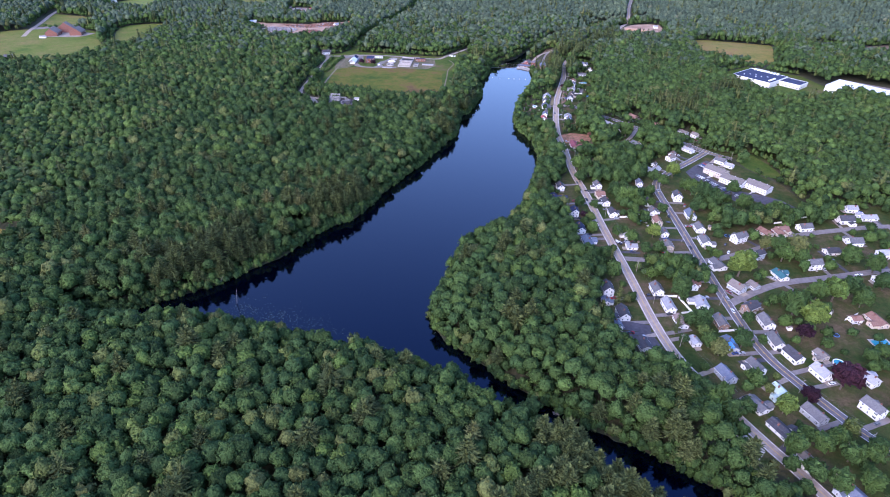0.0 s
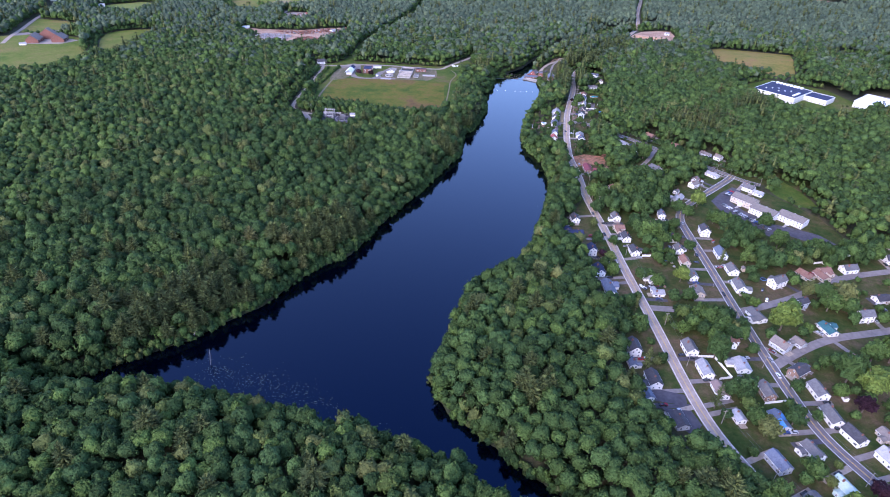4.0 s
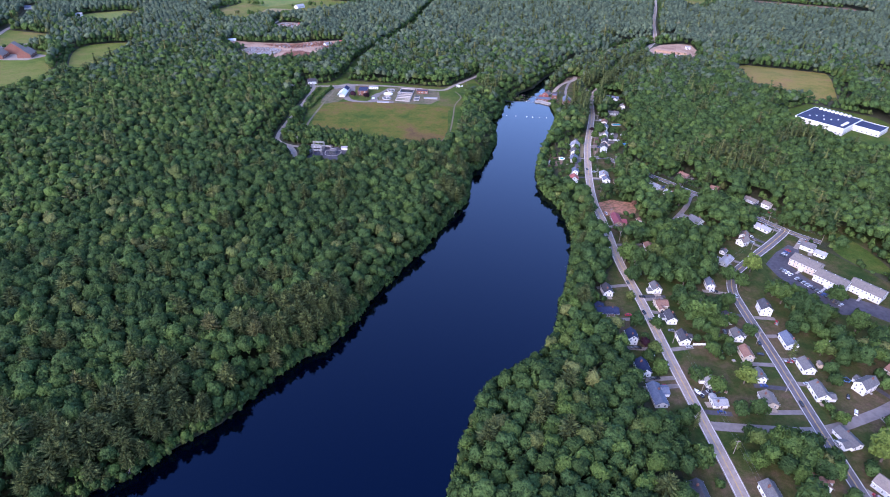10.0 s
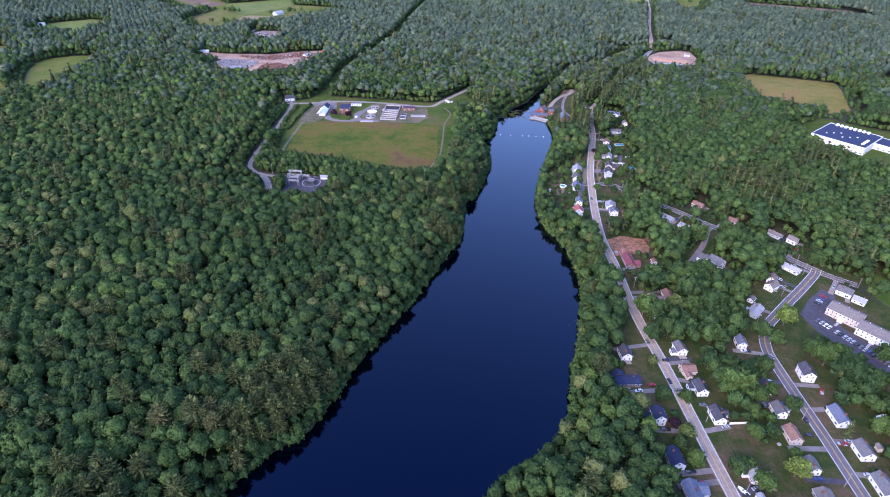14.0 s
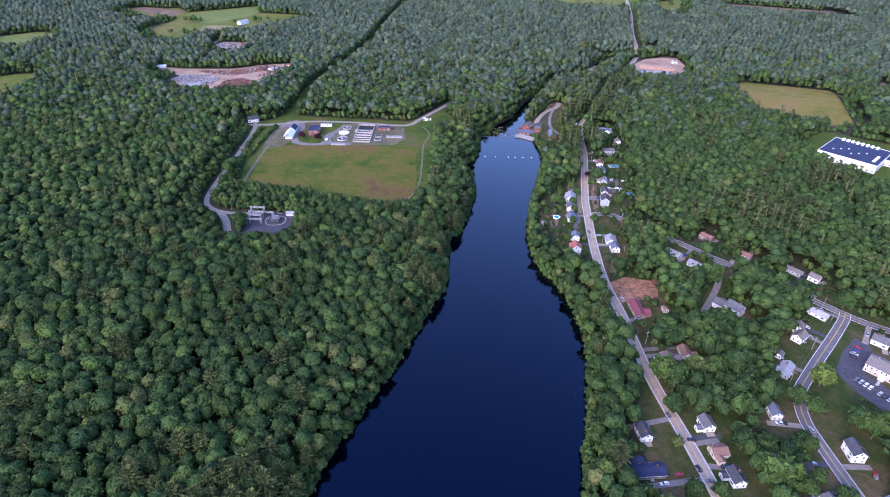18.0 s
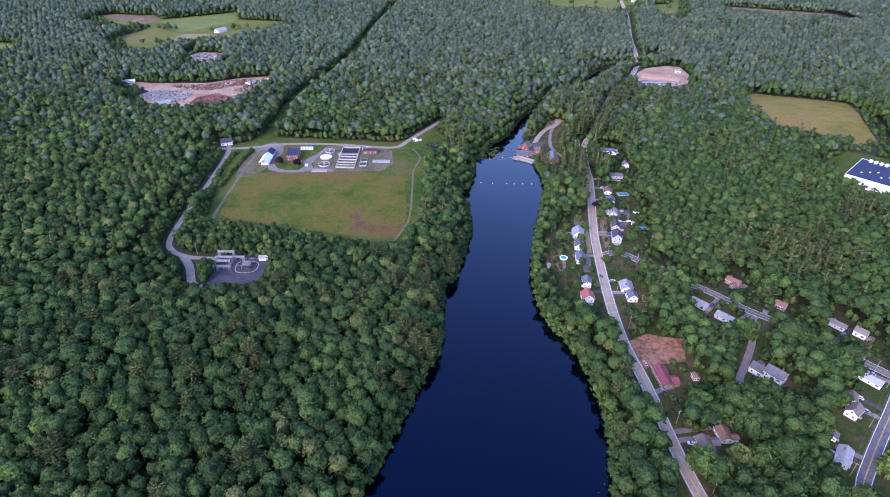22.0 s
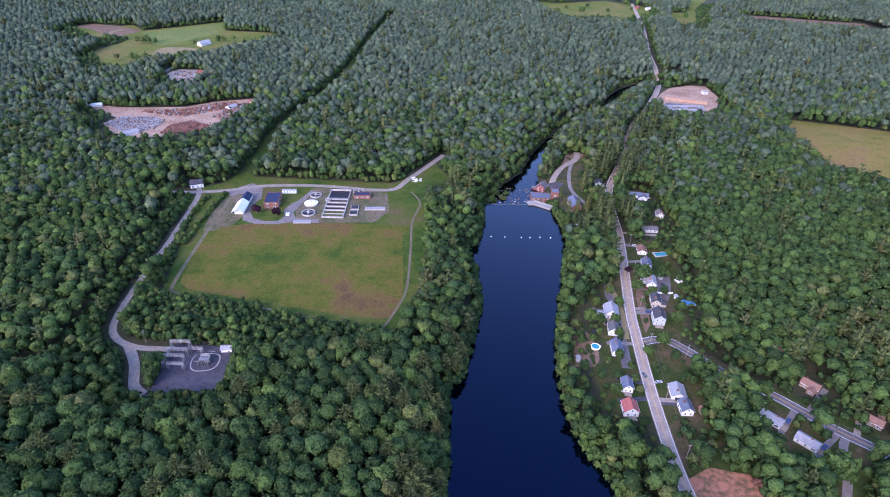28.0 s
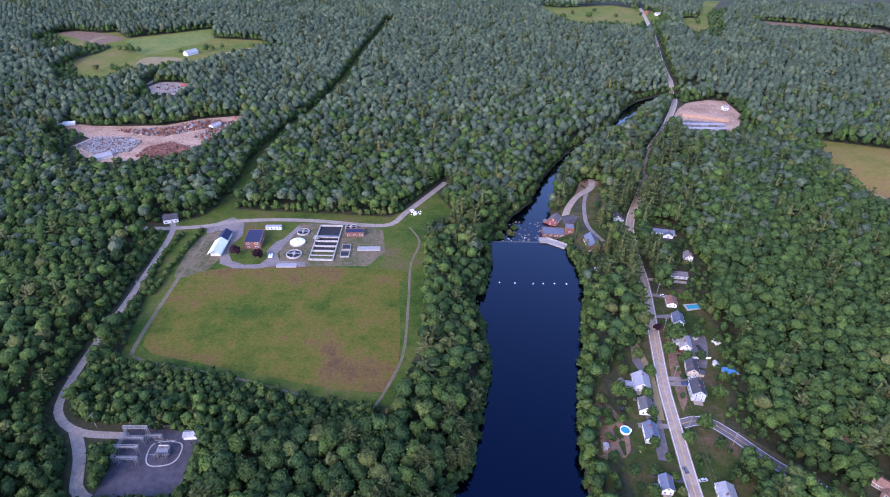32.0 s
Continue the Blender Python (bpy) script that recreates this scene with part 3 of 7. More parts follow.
patch("ground_far_meadow", FIELD_WEST_D, FRESH, 0.12, "far bright green meadow")
tagged(ribbon("road_west", WEST_ROAD, -3.6, 3.6, ASPHALT, 0.3), "pale road past the brick school", "road", kind="structure")
tagged(ribbon("road_school", SCHOOL_ROAD, -9, 9, MIDASPH, 0.26), "grey drive and parking strip of the school", "road", kind="structure")
patch("ground_school", np.array([(-762, 1012), (-700, 1022), (-686, 1052), (-728, 1064), (-768, 1048)], float), GRAVEL, 0.2, "pale paved yard round the brick school")
tagged(ribbon("ground_corridor", CORRIDOR, -8.5, 8.5, GRASS, 0.12), "grassy cut under the power line through the woods", "ground", kind="structure")
patch("ground_forecourt", np.array([(96, 829), (100, 827), (99.5, 801), (96.5, 777), (94, 755), (91, 735), (85, 736), (87, 755), (87, 768), (95, 795), (92, 809)], float), GREYASPH, 0.16, "worn paved forecourt of the roadside houses")
patch("ground_bare_yard", spline([(58, 771), (65, 780), (72, 768), (74, 749), (69, 738), (56, 740), (52, 753)], 5, True), DIRT, 0.15, "bare brown back yard above the lake")
patch("ground_verge", spline([(124, 839), (121, 814), (115, 777), (109, 767), (113, 802)], 6, True), DIRT, 0.15, "bare brown verge of the road")
patch("ground_back_drive", spline([(137, 834), (145, 836), (144, 823), (135, 801), (129, 803)], 6, True), GREYASPH, 0.16, "grey paved drive behind the houses")
patch("ground_garage_lot", np.array([(104, 319), (122, 315), (121, 307), (102, 309)], float), NEWASPH, 0.27, "dark asphalt drive beside a house")
patch("ground_dark_lot", np.array([(106, 304), (122, 303), (125, 293), (118, 284), (112, 292)], float), NEWASPH, 0.27, "dark asphalt drive under the trees")
patch("ground_pull_off", np.array([(143, 228), (150, 231), (159, 216), (152, 208), (140, 215)], float), PALEGRAVEL, 0.2, "pale gravel pull-off beside the road")
patch("ground_red", RED_LOT, REDDIRT, 0.14, "bare red soil of a cleared lot")

# ---- woods ----
# houses: x, y, ridge direction, width, depth, storeys, roof, wall
HOUSES_0 = [(82.1, 516.1, 97, 8, 11, 1.5, "dark", "white"), (77.7, 492.3, 5, 9, 20, 1, "navy", "brown"), (89.2, 464.5, 95, 8, 10, 2, "navy", "white"), (90.8, 437.1, 96, 9, 13, 1.5, "navy", "white"), (94.8, 415.8, 96, 9, 20, 1, "bluegrey", "white"), (98.8, 350.1, 96, 9, 13, 2, "dark", "white"), (96, 337.5, 96, 6, 8, 1, "bluegrey", "white"), (105.3, 323.7, 96, 9, 14, 1.5, "dark", "white"), (99.3, 311.7, 102, 7, 9, 1, "bluegrey", "white"), (112.6, 293.7, 102, 9, 13, 1, "dark", "grey"), (118.2, 522.8, 97, 8, 10, 1.5, "grey", "white"), (118, 505.1, 7, 9, 10, 1, "rust", "tan"), (120.4, 488.8, 95, 8, 11, 1.5, "dark", "white"), (123.3, 468.2, 95, 8, 12, 1.5, "dark", "white"), (128.8, 430, 96, 7, 10, 1, "pale", "white")]
HOUSES_1 = [(129.1, 413.3, 6, 7, 10, 1, "pale", "white"), (159.6, 531.8, 87, 7, 10, 1.5, "bluegrey", "white"), (159.1, 492.2, 91, 7, 10, 1.5, "dark", "white"), (159.6, 474.4, 91, 8, 10, 1.5, "grey", "white"), (159.5, 456.9, 92, 8, 12, 1.5, "rust", "tan"), (160.3, 437.2, 92, 7, 10, 1.5, "grey", "white"), (158.5, 418.2, 91, 10, 12, 1, "tan", "tan"), (188.8, 505.2, 87, 9, 12, 2, "dark", "white"), (191.8, 471.9, 91, 9, 15, 1.5, "bluegrey", "white"), (192.9, 448.7, 92, 9, 12, 1.5, "grey", "white"), (191, 427.1, 91, 9, 15, 1.5, "grey", "white"), (220.7, 434.5, 30, 9, 15, 2, "grey", "white"), (191, 393.6, 109, 9, 16, 1, "grey", "white"), (135, 354.4, 96, 9, 13, 1.5, "grey", "white"), (162.5, 363.1, 92, 8, 11, 1.5, "rust", "white")]
HOUSES_2 = [(138.7, 335.3, 96, 8, 15, 1.5, "pale", "white"), (162.7, 341.7, 92, 10, 13, 1, "pale", "white"), (142.7, 319.1, 96, 8, 14, 1, "brown", "white"), (169.2, 320.4, 96, 8, 14, 1.5, "grey", "brown"), (146.2, 299.4, 102, 7, 9, 1, "pale", "white"), (167.9, 298.6, 96, 9, 15, 1, "blue", "grey"), (194.6, 363, 123, 10, 13, 1.5, "tan", "grey"), (208.2, 367.5, 117, 8, 9, 1, "tan", "grey"), (195.5, 339.4, 33, 9, 13, 1.5, "dark", "brown"), (200.1, 323.6, 96, 9, 14, 1.5, "grey", "white"), (198.4, 303.7, 96, 9, 15, 1.5, "grey", "white"), (226.9, 408.8, 27, 7, 10, 2, "dark", "grey"), (247.6, 448.4, 120, 10, 14, 1, "rust", "tan"), (259.7, 448.4, 104, 9, 14, 1, "rust", "tan"), (284.9, 459.8, 14, 9, 14, 1.5, "grey", "white")]
HOUSES_3 = [(256.1, 591.5, 137, 9, 12, 1.5, "grey", "white"), (262.3, 582.8, 137, 8, 10, 1, "pale", "white"), (182.6, 565.9, 49, 8, 16, 1, "pale", "grey"), (205.6, 595.4, 37, 8, 11, 1.5, "tan", "white"), (209.4, 604.6, 56, 7, 9, 1.5, "tan", "white"), (184.9, 579.5, 49, 5, 6, 1, "grey", "white"), (233.7, 383.2, 104, 9, 14, 1, "teal", "white"), (155.8, 269.6, 109, 9, 14, 1.5, "bluegrey", "grey"), (176.5, 278.3, 111, 8, 13, 1.5, "grey", "white"), (165.8, 247.1, 115, 9, 14, 1, "grey", "white"), (182.3, 257.7, 111, 8, 12, 1.5, "mint", "mint"), (172, 230.1, 116, 9, 16, 1, "dark", "white"), (194.9, 242.1, 116, 9, 15, 1.5, "grey", "grey"), (229.6, 248.9, 116, 9, 14, 2, "grey", "white"), (240.8, 273.6, 116, 9, 12, 1.5, "pale", "white")]
HOUSES_4 = [(214.7, 276.9, 111, 10, 13, 1.5, "pale", "white"), (222.5, 293.8, 111, 8, 9, 1, "tan", "tan"), (204.1, 291, 111, 9, 14, 1.5, "dark", "white"), (178.1, 210.1, 116, 7, 14, 1, "tan", "white"), (277.7, 333, 103, 10, 16, 1, "rust", "tan"), (235.8, 351.9, 104, 8, 14, 1, "rust", "white"), (263.4, 333.4, 14, 7, 9, 1, "rust", "white"), (264.7, 398.7, 13, 9, 13, 2, "grey", "white"), (315.8, 438.8, 7, 10, 14, 1.5, "grey", "white"), (308.9, 384.7, 13, 9, 15, 1.5, "grey", "white"), (290.3, 422.9, 14, 9, 14, 1, "dark", "white"), (331.1, 422, 7, 9, 13, 1.5, "pale", "white"), (190.9, 192.7, 116, 9, 14, 1, "bluegrey", "grey"), (265.1, 456, 14, 8, 11, 1, "rust", "tan"), (327.6, 477.5, 7, 10, 16, 1.5, "dark", "white")]
HOUSES_5 = [(350.9, 485.1, 7, 9, 18, 1, "pale", "white"), (343, 498.8, 7, 8, 12, 1.5, "pale", "white"), (155.8, 693.3, 131, 8, 14, 1, "pale", "white"), (167.4, 677.6, 131, 8, 14, 1, "pale", "white"), (174.1, 622.3, 128, 11, 13, 2, "grey", "white"), (167.1, 628.4, 128, 9, 10, 1.5, "grey", "white"), (190.3, 717.5, 131, 8, 12, 1, "rust", "brown"), (211.3, 689.9, 135, 8, 9, 1, "rust", "brown"), (238.4, 669.1, 128, 7, 14, 1, "tan", "grey"), (248.6, 659.6, 128, 7, 9, 1.5, "tan", "white"), (230.7, 619.8, 128, 8, 15, 1, "pale", "white"), (126.2, 580.5, 92, 8, 11, 1, "rust", "white"), (113.8, 572.3, 92, 9, 16, 1, "brown", "brown"), (107.6, 623.6, 94, 9, 20, 1, "maroon", "brown"), (79.8, 701.8, 88, 10, 10, 1.5, "red", "white")]
HOUSES_6 = [(83.1, 719.7, 84, 7, 10, 1.5, "bluegrey", "white"), (110.8, 714.2, 84, 10, 12, 1, "pale", "white"), (111.1, 701.5, 88, 8, 10, 1.5, "bluegrey", "white"), (85.2, 751.5, 84, 8, 13, 1.5, "bluegrey", "white"), (87.9, 770.2, 81, 8, 11, 1.5, "grey", "white"), (90.9, 788.5, 81, 11, 13, 1.5, "pale", "white"), (120.7, 780.3, 81, 9, 13, 2, "dark", "grey"), (124.8, 799.2, 79, 8, 12, 1.5, "dark", "tan"), (128.4, 821.5, 79, 8, 14, 1.5, "pale", "white"), (132, 844.7, 80, 8, 12, 1.5, "bluegrey", "white"), (134.7, 865.3, 80, 8, 11, 1, "rust", "white"), (127.1, 623.4, 94, 4, 5, 1, "rust", "tan"), (159.3, 959.4, 167, 8, 22, 1, "bluegrey", "white"), (166.5, 920.8, 83, 7, 9, 1.5, "tan", "white"), (150.9, 897.5, 173, 8, 15, 1, "grey", "grey")]
HOUSES_7 = [(128.2, 985.3, 77, 7, 9, 1.5, "dark", "grey")]
HOUSES = HOUSES_0 + HOUSES_1 + HOUSES_2 + HOUSES_3 + HOUSES_4 + HOUSES_5 + HOUSES_6 + HOUSES_7
rng = np.random.default_rng(7)


def ico(sub):
    bm = bmesh.new()
    bmesh.ops.create_icosphere(bm, subdivisions=sub, radius=1.0)
    v = np.array([t.co[:] for t in bm.verts])
    f = np.array([[t.index for t in q.verts] for q in bm.faces])
    bm.free()
    return v, f


def keep(v, f, zmin):
    """Drops the faces that lie wholly below zmin."""
    f = f[(v[f][:, :, 2] > zmin).any(1)]
    used = np.unique(f)
    back = np.zeros(len(v), int)
    back[used] = np.arange(len(used))
    return v[used], back[f]


def broad_crown(sub, cards, seed, size=0.30):
    """A crown about 2 wide and 2 high round the origin: a lobed inner mass and many loose leaf clumps."""
    r = np.random.default_rng(seed)
    m = 14
    k = np.arange(m) + 0.5
    z, a = 1 - 1.35 * k / m, k * 2.39996
    lobes = np.stack([np.cos(a) * np.sqrt(1 - z * z), np.sin(a) * np.sqrt(1 - z * z), z], 1) + r.normal(size=(m, 3)) * 0.28
    lobes /= np.linalg.norm(lobes, axis=1)[:, None]
    reach, wide = r.uniform(0.18, 0.46, m), r.uniform(0.36, 0.62, m)

    def radius(u):
        d = np.sqrt(np.clip(1 - (np.arccos(np.clip(u @ lobes.T, -1, 1)) / wide) ** 2, 0, 1))
        return 0.60 + (d * reach).max(1)

    v, f = keep(*ico(sub), -0.40)
    u = v / np.linalg.norm(v, axis=1)[:, None]
    core = u * (radius(u) * r.uniform(0.84, 1.02, len(u)))[:, None]
    u = r.normal(size=(cards, 3))
    u[:, 2] = np.abs(u[:, 2]) * 1.1 - 0.35
    u /= np.linalg.norm(u, axis=1)[:, None]
    c = u * (radius(u) * r.uniform(0.86, 1.04, cards))[:, None]
    nrm = u + [0, 0, 0.3] + r.normal(size=(cards, 3)) * 0.5
    nrm /= np.linalg.norm(nrm, axis=1)[:, None]
    t1 = np.cross(nrm, r.normal(size=(cards, 3)))
    t1 /= np.linalg.norm(t1, axis=1)[:, None]
    t2 = np.cross(nrm, t1)
    s = size * r.uniform(0.65, 1.4, cards)[:, None]
    k = 3
    ring = [c + (t1 * math.cos(a) + t2 * math.sin(a)) * s * r.uniform(0.7, 1.35, (cards, 1)) - nrm * s * r.uniform(0.1, 0.6, (cards, 1)) for a in np.arange(k) * 2 * math.pi / k]
    apex = c + nrm * s * r.uniform(0.25, 0.8, (cards, 1))
    tuft = np.stack(ring + [apex], 1).reshape(-1, 3)
    o = len(core) + np.arange(cards)[:, None] * (k + 1)
    tf = np.vstack([np.hstack([o + i, o + (i + 1) % k, o + k]) for i in range(k)])
    return np.vstack([core, tuft]), np.vstack([f, tf])


def pine_crown(tiers, per, seed, wide=1.0, bough=0.085):
    """A pine's crown: ragged whorls of drooping boughs on a tapering mass."""
    r = np.random.default_rng(seed)
    k = 6
    ring = []
    for i, (z, w) in enumerate(((-1.0, 0.26), (-0.5, 0.34), (0.15, 0.24), (0.75, 0.10))):
        a = np.arange(k) * 2 * math.pi / k + i
        ring.append(np.stack([np.cos(a) * w, np.sin(a) * w, np.full(k, z)], 1))
    core = np.vstack(ring + [[[0, 0, 1.15]]])
    f = []
    for i in range(3):
        for j in range(k):
            a, b = i * k + j, i * k + (j + 1) % k
            f += [(a, b, b + k), (a, b + k, a + k)]
    f += [(3 * k + j, 3 * k + (j + 1) % k, 4 * k) for j in range(k)]
    out, n = [], 0
    for i in range(tiers):
        t = i / (tiers - 1)
        z = -0.8 + 1.75 * t
        w = (1.0 - 0.72 * t ** 2.2) * wide
        turn, count = r.uniform(0, 6.28), max(6, int(per * (1 - 0.45 * t)))
        for j in range(count):
            a = turn + j * 6.2832 / count + r.normal() * 0.14
            rr = w * r.uniform(0.62, 1.2)
            d, s = np.array([math.cos(a), math.sin(a), 0]), np.array([-math.sin(a), math.cos(a), 0])
            h = bough * r.uniform(0.7, 1.4)
            zz = z + r.normal() * 0.06
            lift = (0.05 + 0.16 * t) * r.uniform(0.5, 1.5)
            out += [d * 0.10 * rr + [0, 0, zz], d * rr * 0.6 + s * h + [0, 0, zz + lift * 0.3 + r.normal() * 0.03], d * rr + [0, 0, zz + lift], d * rr * 0.6 - s * h + [0, 0, zz + lift * 0.3 + r.normal() * 0.03]]
            n += 1
    b = len(core)
    q = []
    for i in range(n):
        o = b + 4 * i
        q += [(o, o + 1, o + 2), (o, o + 2, o + 3)]
    return np.vstack([core, out]), np.array(f + q)


def scatter(area_poly, step, keep_fn, r):
    """Jittered points within a polygon."""
    lo, hi = np.min(area_poly, 0), np.max(area_poly, 0)
    gx, gy = np.meshgrid(np.arange(lo[0], hi[0], step), np.arange(lo[1], hi[1], step * 0.87))
    gx[1::2] += step / 2
    x, y = gx.ravel() + r.uniform(-0.27, 0.27, gx.size) * step, gy.ravel() + r.uniform(-0.27, 0.27, gx.size) * step
    ok = inside(np.array(area_poly, float), x, y)
    x, y = x[ok], y[ok]
    ok = keep_fn(x, y)
    return x[ok], y[ok]


def wooded(x, y):
    ok = shore(x, y) > 1.0
    # low scrub keeps the sunny south edges of fields and roads open
    deep = 15 * np.clip((y - 380) / 254, 0, 5)
    for poly in OPEN:
        lo, hi = np.min(poly, 0), np.max(poly, 0)
        near = np.nonzero(ok & (x > lo[0]) & (x < hi[0]) & (y > lo[1] - 90) & (y < hi[1]))[0]
        bad = np.zeros(len(near), bool)
        for s in (0, 0.25, 0.5, 0.75, 1.0):
            bad |= inside(poly, x[near], y[near] + (0 if poly is TOWN else s) * deep[near])
        ok[near[bad]] = False
    for line, w in WAYS:
        for s in (0, 0.22):
            close = np.clip((y - 860) / 60, 0, 1) * np.clip((1235 - y) / 40, 0, 1) if line is MAIN else 0
            ok &= gap(line, x, y + s * deep * (1 - close)) > w - 3.6 * close
    for h in HOUSES:
        k = 13 + 15 * max(0, h[1] - 380) / 254 * (0.28 if h[1] < 560 else 0.5)
        ok &= ((x - h[0]) / (0.5 * max(h[3], h[4]) + 4.5)) ** 2 + ((y - h[1] + k * 0.6) / (k + 2)) ** 2 > 1
    return ok


LOW = np.array([(-238, 815), (-150, 795), (-90, 772), (-60, 768), (-75, 748), (-140, 740), (-143, 695), (-205, 690), (-262, 735), (-262, 960), (-236, 950), (-232, 830)], float)


def plant_all(name, material, protos, x, y, radius, height, lift, r, label, tone=0.0):
    """Joins one crown for each place into one mesh. radius and height: half sizes; lift: the crown's middle above the ground."""
    z = land(x, y)
    kind = r.integers(0, len(protos), len(x))
    V, F, T, base = [], [], [], 0
    for k, (pv, pf) in enumerate(protos):
        i = np.nonzero(kind == k)[0]
        if not len(i):
            continue
        a = r.uniform(0, 2 * math.pi, len(i))
        c, s = np.cos(a)[:, None], np.sin(a)[:, None]
        rx = radius[i][:, None]
        px = (pv[None, :, 0] * c - pv[None, :, 1] * s) * rx + x[i][:, None]
        py = (pv[None, :, 0] * s + pv[None, :, 1] * c) * rx + y[i][:, None]
        pz = pv[None, :, 2] * height[i][:, None] + (z[i] + lift[i])[:, None]
        V.append(np.stack([px, py, pz], 2).reshape(-1, 3))
        F.append((pf[None] + (np.arange(len(i)) * len(pv))[:, None, None]).reshape(-1, 3) + base)
        stand = np.array([noise.noise(Vector((u * 0.014, v * 0.014, 7.7))) for u, v in zip(x[i], y[i])])
        T.append(np.repeat(np.clip(0.12 + 0.62 * r.uniform(0, 1, len(i)) + 0.42 * stand + 0.1 + tone, 0.02, 0.98), len(pv)))
        base += len(i) * len(pv)
    V, F, T = np.vstack(V), np.vstack(F), np.concatenate(T)
    me = bpy.data.meshes.new(name)
    me.vertices.add(len(V))
    me.vertices.foreach_set("co", V.ravel())
    me.loops.add(F.size)
    me.loops.foreach_set("vertex_index", F.ravel())
    me.polygons.add(len(F))
    me.polygons.foreach_set("loop_start", np.arange(0, F.size, 3))
    at = me.attributes.new("tint", "FLOAT", "POINT")
    at.data.foreach_set("value", T)
    me.materials.append(material)
    me.update()
    me.validate()
    return tagged(new(name, me), label, "trees", kind="stuff")


BROAD = [broad_crown(2, 70, 11 + i, 0.15) for i in range(7)]
BROAD_MID = [broad_crown(1, 15, 31 + i, 0.24) for i in range(6)]
BROAD_FAR = [broad_crown(1, 2, 51 + i, 0.3) for i in range(4)]
PINE = [pine_crown(9, 26, 71 + i) for i in range(5)]
PINE_FAR = [pine_crown(4, 8, 81 + i, 1.15, 0.20) for i in range(3)]

NEAR_WOOD = [(-310, 120), (330, 90), (330, 200), (120, 420), (100, 640), (-20, 780), (-330, 720), (-360, 420)]
MID_WOOD = [(-620, 100), (520, 60), (620, 500), (560, 1150), (-560, 1150), (-700, 600)]
FAR_WOOD = [(-760, 500), (760, 500), (1000, 1000), (1330, 2050), (-1400, 2050), (-1000, 900)]
PINE_SPOTS = [((-12, 690), 36), ((-32, 640), 26), ((-90, 470), 26), ((-120, 445), 30), ((-205, 345), 36), ((-170, 370), 24), ((95, 180), 38), ((60, 205), 22), ((40, 300), 9),
              ((120, 900), 26), ((100, 930), 26), ((150, 1010), 30), ((105, 1010), 25), ((-10, 985), 16), ((200, 1100), 40), ((250, 740), 26), ((330, 800), 22)]


def piny(x, y, r):
    p = np.full(x.shape, 0.055)
    for (cx, cy), w in PINE_SPOTS:
        p += 0.85 * np.exp(-((x - cx) ** 2 + (y - cy) ** 2) / w**2)
    return r.uniform(0, 1, x.shape) < p


def wood(name, poly, step, outer, broad, pine, seed, label, tone=0.0, spread=0.74):
    r = np.random.default_rng(seed)
    x, y = scatter(poly, step, lambda a, b: wooded(a, b) & ~np.any([inside(np.array(o, float), a, b) for o in outer] or [np.zeros(a.shape, bool)], axis=0), r)
    pn = piny(x, y, r)
    n = len(x)
    edge = np.clip(shore(x, y) / 10, 0.6, 1)
    size = r.uniform(0.78, 1.22, n) * (0.92 + 0.16 * (r.uniform(0, 1, n) < 0.12)) * np.where(inside(LOW, x, y), 0.5, 1.0)
    rad, top = step * spread * (0.4 + 0.6 * size) * (0.6 + 0.4 * edge), (6.5 + 12.5 * size) * (0.5 + 0.5 * edge)
    q = ~pn
    hh = rad * r.uniform(0.9, 1.25, n)
    # distance haze is put into the leaf colour: more paled trees further north
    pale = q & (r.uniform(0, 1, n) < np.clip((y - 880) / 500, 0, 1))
    for kind, pick, leaves, text in (("", q & ~pale, LEAF, "dense green deciduous trees, "), ("_birches", pale, HAZED_LEAF, "pale grey-green deciduous trees, haze put into the leaf colour, ")):
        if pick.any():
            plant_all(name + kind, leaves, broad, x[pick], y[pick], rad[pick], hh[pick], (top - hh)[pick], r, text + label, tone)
    if pn.any():
        top = top * 1.12
        plant_all(name + "_pines", NEEDLE, pine, x[pn], y[pn], rad[pn] * r.uniform(0.85, 1.2, pn.sum()), top[pn] * 0.33, top[pn] * 0.70, r, "feathery olive-green pines, " + label)
    return n


ROSY = leaf_mat("rosy_leaves", (0.085, 0.042, 0.030), (0.12, 0.060, 0.042), (0.13, 0.075, 0.05))
LIME = leaf_mat("light_green_leaves", (0.058, 0.090, 0.020), (0.095, 0.128, 0.026), (0.115, 0.122, 0.034))
PURPLE = leaf_mat("purple_leaves", (0.018, 0.008, 0.012), (0.030, 0.012, 0.018), (0.035, 0.018, 0.018))


def shrubs(name, line, seed, label):
    """Bushes and low boughs that hang over the water's edge."""
    r = np.random.default_rng(seed)
    p = np.vstack([spline(line, 1.9), spline(line, 2.3)])
    n = sides(p)
    q, q2 = p + n * 3, p - n * 3
    n = np.where((shore(q[:, 0], q[:, 1]) > shore(q2[:, 0], q2[:, 1]))[:, None], n, -n)
    use = p + n * r.uniform(-1.2, 3.4, len(p))[:, None]
    rad = r.uniform(1.7, 3.8, len(p))
    return plant_all(name, LEAF, BROAD_MID, use[:, 0], use[:, 1], rad, rad * r.uniform(0.9, 1.9, len(p)), rad * 0.7, r, label)


